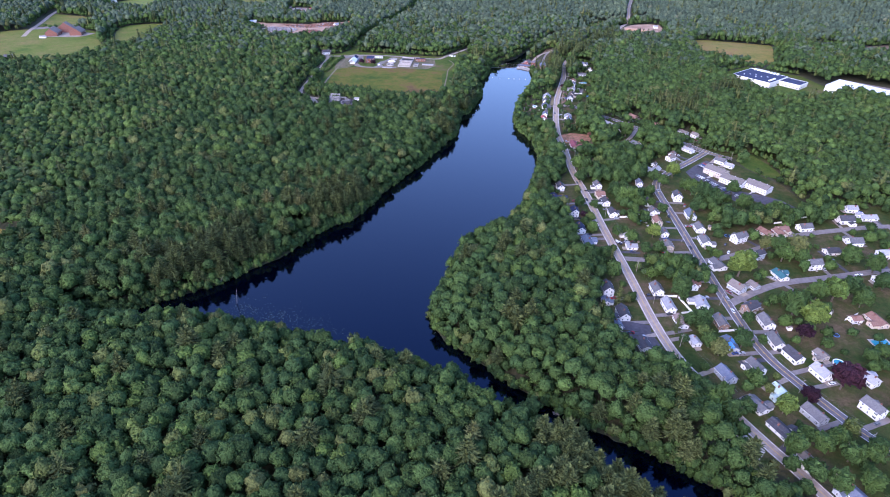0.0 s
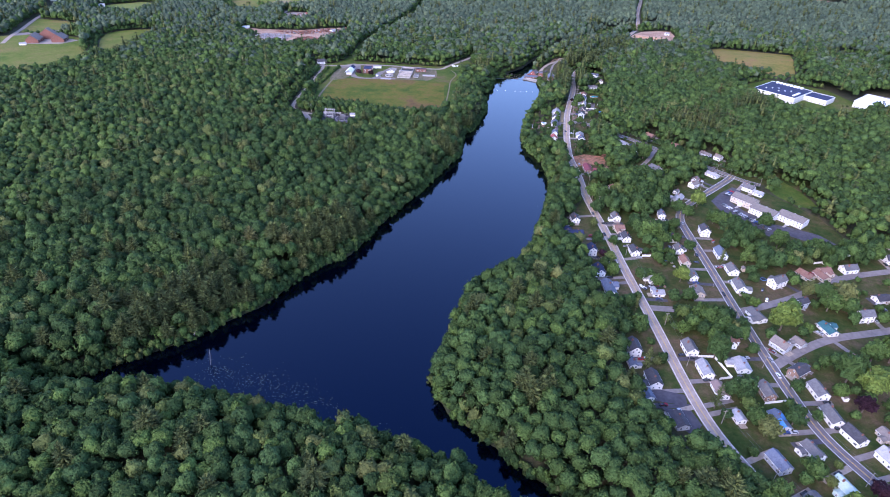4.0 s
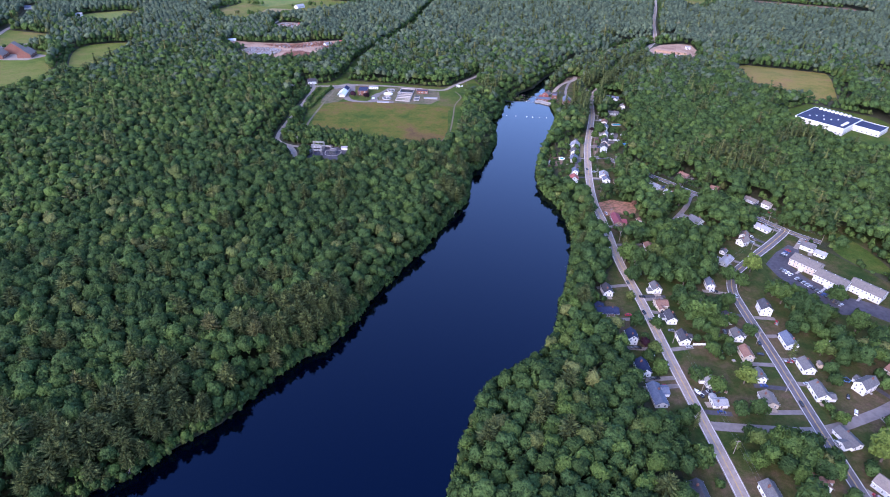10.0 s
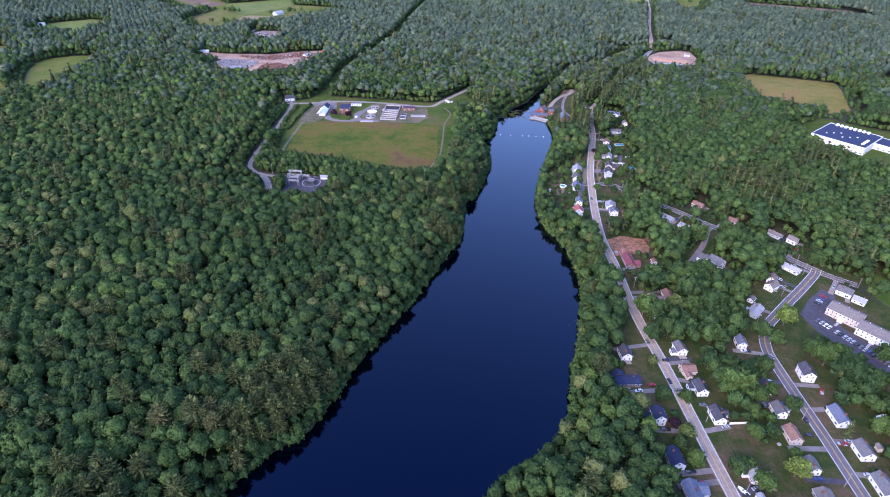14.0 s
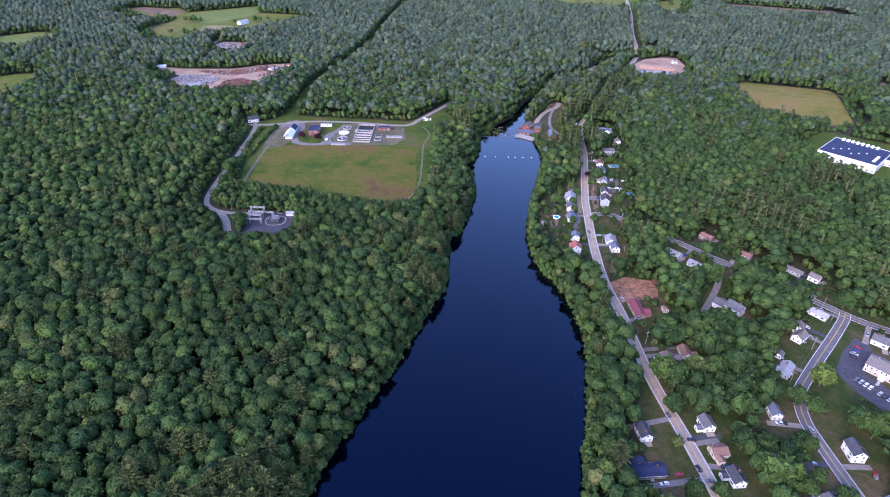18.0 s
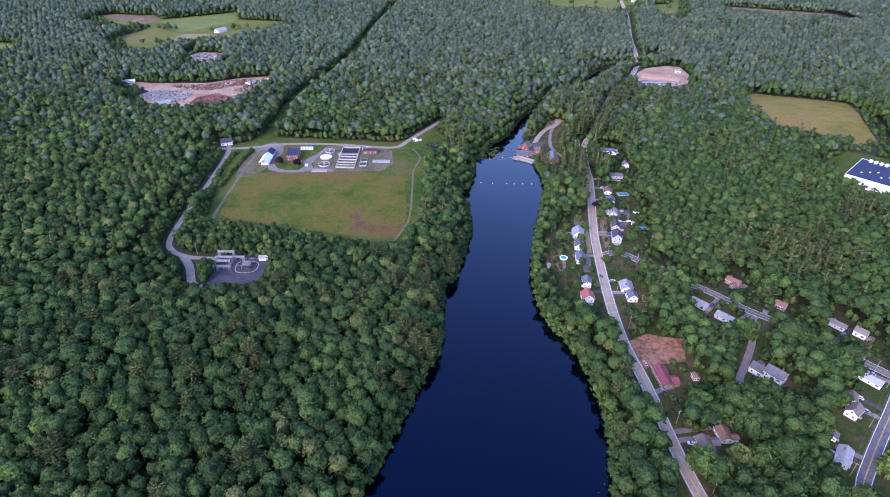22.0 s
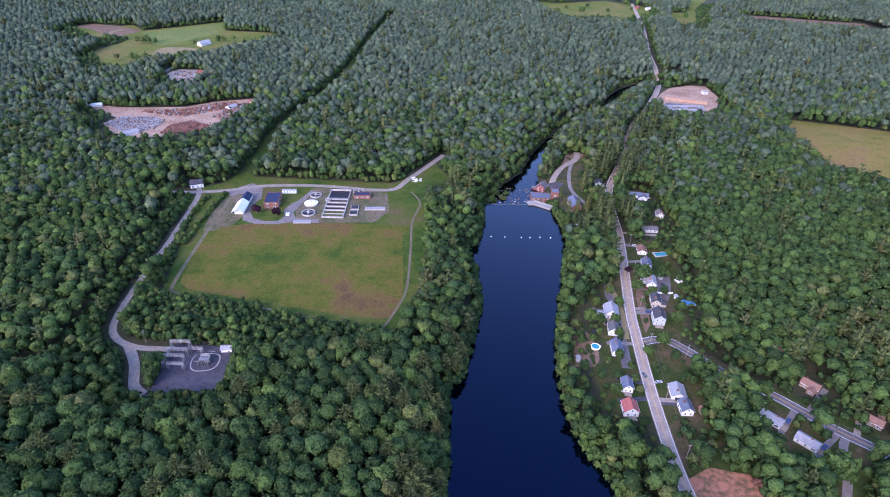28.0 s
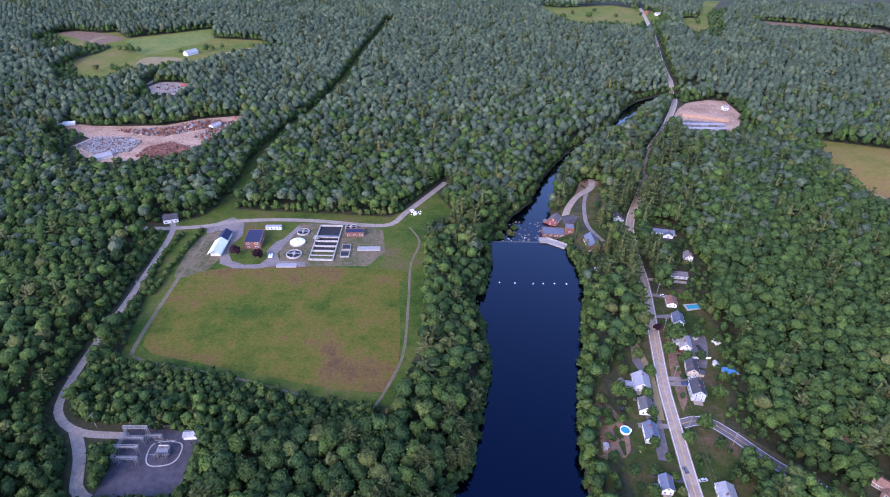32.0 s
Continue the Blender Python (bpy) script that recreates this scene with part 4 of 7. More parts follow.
shrubs("shore_bushes_west", WEST_SHORE, 5, "low green bushes overhanging the west shore")
shrubs("shore_bushes_east", EAST_SHORE, 6, "low green bushes overhanging the east shore")
shrubs("shore_bushes_south", SOUTH_SHORE, 8, "low green bushes overhanging the south shore")
for off, nm in ((1.0, "east"), (-1.0, "west")):
    rn = np.random.default_rng(15)
    bank = RIVER + sides(RIVER) * ((RIVER_HALF + 2.5) * off)[:, None]
    bank = np.vstack([bank + rn.uniform(-2.5, 2.5, bank.shape) for _ in range(5)])
    bank = bank[(river_gap(bank[:, 0], bank[:, 1]) > 0.3) & (bank[:, 1] > 964) & ~inside(MILL_YARD, bank[:, 0], bank[:, 1])]
    big = rn.uniform(2.2, 4.6, len(bank))
    plant_all("river_bushes_" + nm, LEAF, BROAD_MID, bank[:, 0], bank[:, 1], big, big * rn.uniform(1.0, 1.8, len(bank)), big * 1.1, rn, "leafy bushes and boughs leaning over the river")
EAST_WOOD = [(104, 600), (600, 480), (620, 620), (580, 1060), (150, 1060), (106, 900)]
woods = [wood("forest_shore", NEAR_WOOD, 8.6, [], BROAD, PINE, 101, "standing thick along the lake"),
          wood("forest_east", EAST_WOOD, 7.0, [NEAR_WOOD], BROAD_MID, PINE_FAR, 104, "covering the rise east of the road", -0.26, 0.86),
          wood("forest_middle", MID_WOOD, 8.6, [NEAR_WOOD, EAST_WOOD], BROAD_MID, PINE_FAR, 102, "filling the middle ground"),
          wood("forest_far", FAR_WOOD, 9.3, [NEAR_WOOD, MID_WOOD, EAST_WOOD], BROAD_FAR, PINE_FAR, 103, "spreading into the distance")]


def scrub(name, poly, step, small, tall, seed, mask, label):
    r = np.random.default_rng(seed)
    x, y = scatter(poly, step, mask, r)
    rad = step * r.uniform(*small, len(x))
    hh = rad * r.uniform(*tall, len(x))
    return plant_all(name, LEAF, BROAD_MID if step < 7 else BROAD_FAR, x, y, rad, hh, hh * 0.7, r, label)


def scrubby(x, y):
    ok = ~wooded(x, y) & (shore(x, y) > 2)
    for poly in OPEN:
        ok &= ~inside(poly, x, y)
    for line, w in WAYS:
        ok &= gap(line, x, y) > w - 1.0
    for h in HOUSES:
        ok &= np.hypot(x - h[0], y - h[1]) > 0.5 * max(h[3], h[4]) + 4
    return ok


scrub("understory", NEAR_WOOD, 6.0, (0.5, 0.8), (0.9, 1.5), 300, lambda x, y: wooded(x, y) & (shore(x, y) < 16), "young trees crowding the lake shore")
scrub("scrub_low", LOW, 5.0, (0.5, 0.85), (0.9, 1.6), 301, lambda x, y: ~inside(CLEARING, x, y) & ~inside(SUBSTATION, x, y) & (gap(ACCESS, x, y) > 6) & (gap(SPUR, x, y) > 6), "young trees and scrub beside the substation")
scrub("scrub_near", [(40, 400), (420, 400), (420, 1000), (-330, 1000), (-330, 680)], 5.5, (0.35, 0.7), (0.7, 1.2), 302, scrubby, "low scrub and bushes along the edges of the woods")
scrub("scrub_far", [(-800, 900), (800, 900), (900, 2000), (-900, 2000)], 9.0, (0.4, 0.65), (0.6, 1.0), 303, lambda x, y: scrubby(x, y) & ~((x > -330) & (x < 420) & (y < 1000)), "low scrub along the edges of far fields")


def brink(x, y):
    """The outermost trees, leafy down to the ground."""
    ok = wooded(x, y)
    i = np.nonzero(ok)[0]
    edge = ~(wooded(x[i], y[i] - 7) & wooded(x[i] - 6, y[i]) & wooded(x[i] + 6, y[i]))
    ok[i] = edge & (shore(x[i], y[i]) > 8)
    return ok


scrub("wood_edge", [(90, 400), (420, 400), (480, 1060), (-300, 1060), (-300, 690), (-150, 690)], 5.2, (0.5, 0.8), (1.0, 1.9), 304, brink, "leafy lower boughs and saplings along the edge of the woods")
scrub("wood_edge_far", [(-900, 850), (-300, 1060), (480, 1060), (800, 900), (900, 2000), (-900, 2000)], 6.4, (0.6, 0.95), (1.1, 1.9), 305, brink, "leafy lower boughs along the edges of far fields")


def hedge(name, line, seed, label, wide=1.6):
    r = np.random.default_rng(seed)
    p = spline(line, 1.9)
    p = p + r.uniform(-wide, wide, p.shape)
    rad = r.uniform(1.3, 2.7, len(p))
    return plant_all(name, LEAF, BROAD_MID, p[:, 0], p[:, 1], rad, rad * r.uniform(0.9, 1.6, len(p)), rad * 0.8, r, label)


hedge("hedge_outer", [(-237, 956), (-239, 915), (-237, 861), (-238, 834)], 61, "row of young trees along the access road")
hedge("hedge_garden", [(141, 470), (143, 452)], 63, "clipped green hedge between two gardens", 0.6)
hedge("hedge_roadside", [(191, 437), (190.5, 424), (191, 409)], 64, "green hedge between a garden and the road", 1.0)
hedge("hedge_inner", [(-223, 962), (-227, 919), (-229, 874)], 62, "row of dense bushes beside the treatment plant")

# ---- buildings ----
WALLS = {
    "white": mat("white_siding", (0.60, 0.585, 0.56), (0.72, 0.705, 0.68), 0.5, 0.7, 0.01),
    "grey": mat("grey_siding", (0.28, 0.30, 0.33), (0.40, 0.42, 0.44), 0.5, 0.75, 0.01),
    "tan": mat("tan_siding", (0.42, 0.34, 0.26), (0.55, 0.46, 0.36), 0.5, 0.75, 0.01),
    "brown": mat("brown_siding", (0.16, 0.10, 0.075), (0.25, 0.16, 0.12), 0.5, 0.8, 0.01),
    "mint": mat("mint_siding", (0.36, 0.46, 0.42), (0.48, 0.58, 0.52), 0.5, 0.75, 0.01),
    "brick": mat("red_brick", (0.135, 0.056, 0.042), (0.215, 0.10, 0.074), 1.2, 0.9, 0.02),
    "red": mat("red_boards", (0.17, 0.045, 0.038), (0.25, 0.075, 0.06), 0.6, 0.8, 0.01),
    "block": mat("pale_block_wall", (0.52, 0.49, 0.44), (0.66, 0.63, 0.58), 0.4, 0.85, 0.01),
}
ROOFS = {
    "grey": mat("grey_shingle", (0.080, 0.076, 0.080), (0.135, 0.128, 0.13), 0.6, 0.85, 0.02, obj=0.12),
    "dark": mat("dark_shingle", (0.035, 0.034, 0.040), (0.065, 0.062, 0.072), 0.6, 0.85, 0.02, obj=0.12),
    "navy": mat("slate_blue_shingle", (0.014, 0.019, 0.048), (0.028, 0.036, 0.080), 0.6, 0.9, 0.02),
    "bluegrey": mat("blue_grey_shingle", (0.080, 0.092, 0.13), (0.135, 0.15, 0.195), 0.6, 0.8, 0.02, obj=0.1),
    "pale": mat("pale_roofing", (0.22, 0.215, 0.225), (0.33, 0.32, 0.33), 0.5, 0.7, 0.01, obj=0.15),
    "tan": mat("tan_shingle", (0.125, 0.105, 0.095), (0.19, 0.16, 0.14), 0.6, 0.85, 0.02),
    "rust": mat("rust_brown_shingle", (0.16, 0.082, 0.060), (0.24, 0.135, 0.10), 0.6, 0.85, 0.02, obj=0.1),
    "brown": mat("brown_shingle", (0.16, 0.11, 0.10), (0.24, 0.17, 0.15), 0.6, 0.85, 0.02),
    "maroon": mat("maroon_shingle", (0.15, 0.035, 0.045), (0.23, 0.06, 0.07), 0.6, 0.8, 0.02),
    "red": mat("red_shingle", (0.26, 0.07, 0.06), (0.36, 0.11, 0.09), 0.6, 0.8, 0.02),
    "blue": mat("blue_tarpaulin", (0.05, 0.20, 0.50), (0.12, 0.32, 0.62), 0.4, 0.5, 0.03),
    "teal": mat("teal_metal_roof", (0.02, 0.075, 0.085), (0.04, 0.12, 0.13), 0.5, 0.7, 0.01),
    "mint": mat("pale_green_shingle", (0.30, 0.38, 0.35), (0.40, 0.48, 0.44), 0.6, 0.8, 0.02),
}
GLASS = mat("window_glass", (0.02, 0.025, 0.035), (0.05, 0.06, 0.075), 0.5, 0.12, spec=0.6)
TRIM = mat("white_trim", (0.66, 0.65, 0.64), (0.80, 0.79, 0.78), 0.8, 0.6)
DOORWOOD = mat("dark_door_paint", (0.10, 0.05, 0.04), (0.20, 0.12, 0.10), 1.0, 0.6)
STEEL = mat("galvanised_steel", (0.20, 0.20, 0.21), (0.32, 0.32, 0.33), 1.0, 0.45, metal=0.5)
POLEWOOD = mat("weathered_pole_wood", (0.16, 0.13, 0.11), (0.28, 0.24, 0.21), 1.5, 0.9, 0.02)
RUBBER = mat("tyre_rubber", (0.02, 0.02, 0.02), (0.04, 0.04, 0.04), 2, 0.8)


def finish(name, bm, material, parent=None, label=""):
    me = bpy.data.meshes.new(name)
    bmesh.ops.recalc_face_normals(bm, faces=bm.faces[:])
    bm.to_mesh(me)
    bm.free()
    for m in material if isinstance(material, (list, tuple)) else [material]:
        me.materials.append(m)
    ob = new(name, me)
    ob.parent = parent
    return tagged(ob, label)


part = finish


def shared(name, me, parent, m=None, label=""):
    ob = new(name, me)
    ob.parent = parent
    if m is not None:
        ob.matrix_basis = m
    return tagged(ob, label)


def box(bm, x0, y0, z0, x1, y1, z1, slot=0):
    v = [bm.verts.new(p) for p in ((x0, y0, z0), (x1, y0, z0), (x1, y1, z0), (x0, y1, z0), (x0, y0, z1), (x1, y0, z1), (x1, y1, z1), (x0, y1, z1))]
    for q in ((0, 3, 2, 1), (4, 5, 6, 7), (0, 1, 5, 4), (1, 2, 6, 5), (2, 3, 7, 6), (3, 0, 4, 7)):
        bm.faces.new([v[i] for i in q]).material_index = slot
    return bm


def boxed(*a):
    bm = bmesh.new()
    return box(bm, *a)


def tube(bm, p, q, r0, r1=None, k=8, slot=0):
    """A round bar from p to q."""
    p, q = Vector(p), Vector(q)
    d = (q - p).normalized()
    a = d.orthogonal().normalized()
    b = d.cross(a)
    r1 = r0 if r1 is None else r1
    rings = [[bm.verts.new(c + (a * math.cos(t) + b * math.sin(t)) * r) for t in np.arange(k) * 2 * math.pi / k] for c, r in ((p, r0), (q, r1))]
    for i in range(k):
        bm.faces.new((rings[0][i], rings[0][(i + 1) % k], rings[1][(i + 1) % k], rings[1][i])).material_index = slot
    bm.faces.new(rings[0][::-1]).material_index = slot
    bm.faces.new(rings[1]).material_index = slot
    return bm


def at_ground(name, x, y, ang=0.0, z=None):
    e = new(name)
    e.matrix_basis = pose(x, y, ground_z(x, y) if z is None else z, 0, 0, ang)
    e.empty_display_size = 0.5
    return e


def window_mesh(w=1.0, h=1.4):
    bm = boxed(-w / 2, -0.05, -h / 2, w / 2, 0.06, h / 2)
    box(bm, -w / 2 + 0.13, -0.02, -h / 2 + 0.13, w / 2 - 0.13, 0.09, -0.05, 1)
    box(bm, -w / 2 + 0.13, -0.02, 0.05, w / 2 - 0.13, 0.09, h / 2 - 0.13, 1)
    me = bpy.data.meshes.new("window")
    bmesh.ops.recalc_face_normals(bm, faces=bm.faces[:])
    bm.to_mesh(me)
    bm.free()
    me.materials.append(TRIM)
    me.materials.append(GLASS)
    return me


WINDOW = window_mesh(1.15, 1.5)
BIG_WINDOW = window_mesh(2.2, 1.5)
bm = boxed(-0.6, -0.05, 0, 0.6, 0.06, 2.2)
box(bm, -0.47, -0.02, 0, 0.47, 0.10, 2.05, 1)
DOOR = bpy.data.meshes.new("door")
bm.to_mesh(DOOR)
bm.free()
DOOR.materials.append(TRIM)
DOOR.materials.append(DOORWOOD)


def gable_walls(bm, w, d, h, rise_):
    """Walls under a gable roof; the ridge runs along y."""
    v = [bm.verts.new(p) for p in ((-w / 2, -d / 2, -0.8), (w / 2, -d / 2, -0.8), (w / 2, d / 2, -0.8), (-w / 2, d / 2, -0.8), (-w / 2, -d / 2, h), (w / 2, -d / 2, h), (w / 2, d / 2, h), (-w / 2, d / 2, h), (0, -d / 2, h + rise_), (0, d / 2, h + rise_))]
    for q in ((0, 1, 5, 8, 4), (1, 2, 6, 5), (2, 3, 7, 9, 6), (3, 0, 4, 7), (4, 8, 9, 7), (5, 6, 9, 8)):
        bm.faces.new([v[i] for i in q])
    return bm


def roof_slab(bm, w, d, h, rise_, side, over=0.5, thick=0.22):
    """One slope of a gable roof, as a slab with an overhang."""
    s = rise_ / (w / 2)
    x0, x1 = 0.0, side * (w / 2 + over)
    z0, z1 = h + rise_ + 0.02, h + rise_ - s * (w / 2 + over) + 0.02
    y0, y1 = -d / 2 - over * 0.7, d / 2 + over * 0.7
    v = [bm.verts.new(p) for p in ((x0, y0, z0), (x1, y0, z1), (x1, y1, z1), (x0, y1, z0), (x0, y0, z0 + thick), (x1, y0, z1 + thick), (x1, y1, z1 + thick), (x0, y1, z0 + thick))]
    for q in ((0, 3, 2, 1), (4, 5, 6, 7), (0, 1, 5, 4), (1, 2, 6, 5), (2, 3, 7, 6), (3, 0, 4, 7)):
        bm.faces.new([v[i] for i in q])
    return bm


def roof_line(bm, d, z):
    return box(bm, -0.18, -d / 2 - 0.36, z + 0.12, 0.18, d / 2 + 0.36, z + 0.30)


WORDS = {"bluegrey": "blue-grey", "pale": "pale grey", "dark": "dark", "navy": "slate-blue", "rust": "rust-brown", "blue": "blue-grey, partly tarpaulin-covered", "teal": "teal metal", "mint": "pale green"}
house_rng = random.Random(4)
R_TARP = ROOFS["blue"]


def house(x, y, ang, w, d, storeys, roof, wall, name="house", label=None, category="house", ell=None, detail=True, pitch=None):
    """A gabled house whose ridge runs at ang degrees from +x."""
    r = house_rng
    w, d = w * 0.80, d * 0.82
    e = at_ground(name, x, y, ang - 90)
    h = {1: 2.8, 1.5: 3.9, 2: 5.6}[storeys]
    up = w * (pitch or (0.26 if storeys == 1 else 0.36))
    W, R = WALLS[wall], ROOFS["bluegrey" if roof == "blue" else roof]
    if roof == "blue":
        for s, a, b in ((-1, -0.30, 0.34), (1, 0.12, 0.30)):
            sheet = roof_slab(bmesh.new(), w, d * b * 1.4, h, up, s, 0.3, 0.05)
            part("roof_tarpaulin", sheet, R_TARP, e, "bright blue tarpaulin").matrix_basis = pose(0, d * a, 0.22)
    part("wall", gable_walls(bmesh.new(), w, d, h, up), W, e)
    part("foundation", boxed(-w / 2 - 0.06, -d / 2 - 0.06, -1.2, w / 2 + 0.06, d / 2 + 0.06, 0.35), CONCRETE, e, "grey concrete foundation")
    for s in (-1, 1):
        part("roof_slope", roof_slab(bmesh.new(), w, d, h, up, s), R, e)
    part("ridge_cap", roof_line(bmesh.new(), d, h + up), R, e)
    if detail:
        for s in (-1, 1):
            part("gutter", boxed(s * (w / 2 + 0.5) - 0.09, -d / 2 - 0.35, h - up * 0.5 / (w / 2) - 0.02, s * (w / 2 + 0.5) + 0.09, d / 2 + 0.35, h - up * 0.5 / (w / 2) + 0.16), TRIM, e, "white gutter")
        cx, cy = r.uniform(-0.2, 0.2) * w, r.choice((-1, 1)) * r.uniform(0.1, 0.3) * d
        part("chimney", boxed(cx - 0.45, cy - 0.4, h, cx + 0.45, cy + 0.4, h + up + 0.9), WALLS["brick"], e, "red brick chimney")
        rows = [1.7] if storeys < 2 else [1.6, 4.3]
        for z in rows:
            for s in (-1, 1):
                k = max(2, int(d / 3.4))
                for i in range(k):
                    yy = -d / 2 + d * (i + 0.5) / k
                    if z < 2 and i == k // 2 and s == 1:
                        continue
                    shared("window", WINDOW if i % 3 else BIG_WINDOW, e, pose(s * w / 2, yy, z, 0, 0, -90 * s))
            for s in (-1, 1):
                for xx in (-w * 0.24, w * 0.24):
                    shared("window", WINDOW, e, pose(xx, s * d / 2, z, 0, 0, 0 if s > 0 else 180))
        if storeys > 1:
            for s in (-1, 1):
                shared("window", WINDOW, e, pose(0, s * d / 2, h + up * 0.30, 0, 0, 0 if s > 0 else 180))
        shared("door", DOOR, e, pose(w / 2, d * 0.06, 0.2, 0, 0, -90), "panelled front door")
        part("doorstep", boxed(w / 2, d * 0.06 - 0.9, -0.6, w / 2 + 1.4, d * 0.06 + 0.9, 0.2), CONCRETE, e, "concrete doorstep")
        if d >= 13 or r.random() < 0.35:
            lw, ld, lh = w * 0.55, d * 0.42, 2.6
            s, yy = r.choice((-1, 1)), r.choice((-1, 1)) * d * 0.22
            bmw = gable_walls(bmesh.new(), ld, lw, lh, ld * 0.24)
            wing = part("wing", bmw, W, e)
            wing.matrix_basis = pose(s * (w / 2 + lw / 2 - 0.05), yy, 0, 0, 0, 90)
            for q in (-1, 1):
                part("roof_slope", roof_slab(bmesh.new(), ld, lw, lh, ld * 0.24, q, 0.35), R, wing)
            shared("window", WINDOW, wing, pose(0, -s * lw / 2, 1.5, 0, 0, 180 if s > 0 else 0))
        if r.random() < 0.5:
            dk = r.choice((-1, 1))
            part("deck", boxed(-w * 0.35, dk * d / 2 - (3.0 if dk < 0 else 0), 0.1, w * 0.35, dk * d / 2 + (3.0 if dk > 0 else 0), 0.5), mat_deck, e, "weathered timber deck")
    tagged(e, label or "%s %s house with a %s gable roof" % ({1: "single-storey", 1.5: "storey-and-a-half", 2: "two-storey"}[storeys], wall, WORDS.get(roof, roof)), category, "houses of the neighbourhood" if category == "house" else "")
    return e


mat_deck = mat("deck_timber", (0.22, 0.17, 0.13), (0.34, 0.28, 0.22), 0.8, 0.85, 0.01)
FAR_HOUSES = [(-509, 1141, 10, 9, 13, "grey"), (-717, 873, 40, 9, 14, "grey"), (-672, 801, 60, 9, 14, "bluegrey"), (-254, 978, 20, 10, 14, "dark"), (-316, 1547, 20, 10, 16, "rust"), (-469, 1115, 40, 10, 20, "pale"), (-494, 1144, 40, 9, 13, "bluegrey"), (-462, 1190, 90, 7, 7, "pale"), (466, 1920, 10, 9, 16, "pale"), (183, 1933, 20, 10, 18, "rust"), (352, 1290, 10, 7, 9, "pale"), (-102, 1762, 10, 8, 12, "pale"), (196, 1021, 60, 8, 10, "grey"), (-518, 1156, 20, 9, 14, "rust"), (-478, 1106, 10, 9, 16, "pale"), (-422, 1514, 60, 13, 26, "pale"), (-809, 1334, 20, 10, 16, "pale"), (-942, 1379, 30, 10, 16, "bluegrey"), (-856, 1302, 70, 10, 16, "grey"), (178, 1971, 20, 10, 16, "rust"), (477, 1932, 20, 10, 18, "pale"), (445, 1937, 60, 10, 16, "rust"), (-523, 1177, 20, 10, 18, "pale")]
YARD_TREES_0 = [(139, 487, 12.2, "b"), (209, 500, 11.5, "b"), (202, 381, 10.4, "y"), (149, 349, 8.4, "b"), (106, 370, 7.5, "b"), (96, 372, 6.2, "b"), (92, 380, 6.3, "b"), (152, 378, 7.6, "b"), (159, 374, 8.2, "b"), (165, 367, 6.8, "b"), (173, 375, 6.2, "b"), (146, 382, 6.3, "b"), (135, 371, 4.8, "b"), (257, 415, 12.7, "b"), (245, 417, 8.3, "b"), (238, 423, 6.8, "b"), (258, 405, 7.3, "b"), (197, 554, 7.8, "y"), (225, 479, 6.8, "b"), (97, 459, 3.7, "d"), (121, 432, 5.5, "b"), (150, 432, 6.3, "y"), (149, 408, 5.9, "b"), (138, 406, 5.9, "b"), (156, 319, 7.2, "b"), (148, 317, 5.4, "b"), (154, 306, 5.2, "b"), (101, 436, 5.5, "b"), (112, 404, 3.7, "b"), (188, 324, 4.2, "b")]
YARD_TREES_1 = [(219, 380, 4.2, "b"), (194, 406, 4.4, "b"), (131, 508, 6.4, "b"), (140, 501, 6.3, "b"), (160, 507, 5.4, "b"), (141, 532, 7.6, "b"), (157, 543, 7.7, "b"), (205, 516, 7.3, "b"), (198, 483, 5.2, "b"), (238, 469, 6.7, "b"), (248, 474, 7.6, "b"), (265, 476, 8.4, "b"), (263, 483, 6.8, "b"), (242, 488, 7.8, "b"), (272, 473, 5.9, "b"), (296, 486, 7.7, "b"), (221, 266, 9.3, "d"), (179, 244, 6.3, "y"), (197, 254, 5.8, "d"), (170, 265, 6.6, "b"), (158, 289, 7, "b"), (154, 296, 5.7, "b"), (175, 298, 6.5, "b"), (189, 302, 3.6, "b"), (181, 224, 5.4, "b"), (188, 219, 6.5, "b"), (172, 216, 6.4, "b"), (198, 224, 5.9, "b"), (199, 213, 6.9, "b"), (211, 214, 6.3, "b")]
YARD_TREES_2 = [(222, 335, 9.3, "b"), (230, 326, 9.9, "y"), (219, 311, 5.9, "d"), (258, 355, 9.6, "b"), (274, 363, 9, "b"), (246, 354, 8, "b"), (275, 350, 7.1, "b"), (244, 406, 8.9, "b"), (296, 407, 8.8, "b"), (308, 396, 7.8, "b"), (155, 313, 5.2, "b"), (128, 237, 7.5, "b"), (139, 238, 6.8, "b"), (123, 250, 6.4, "b"), (114, 236, 7.4, "b"), (145, 231, 4.3, "b"), (145, 275, 3.4, "b"), (166, 205, 4.5, "b"), (176, 201, 6.7, "b"), (184, 195, 7.1, "b"), (201, 197, 6.6, "b"), (303, 373, 8.3, "b"), (177, 259, 3.3, "b"), (230, 303, 4.3, "b"), (255, 285, 4.1, "b"), (142, 469, 5.2, "b"), (109, 480, 4.7, "b"), (103, 533, 6.8, "b"), (170, 657, 9.5, "b"), (103, 558, 8.8, "b")]
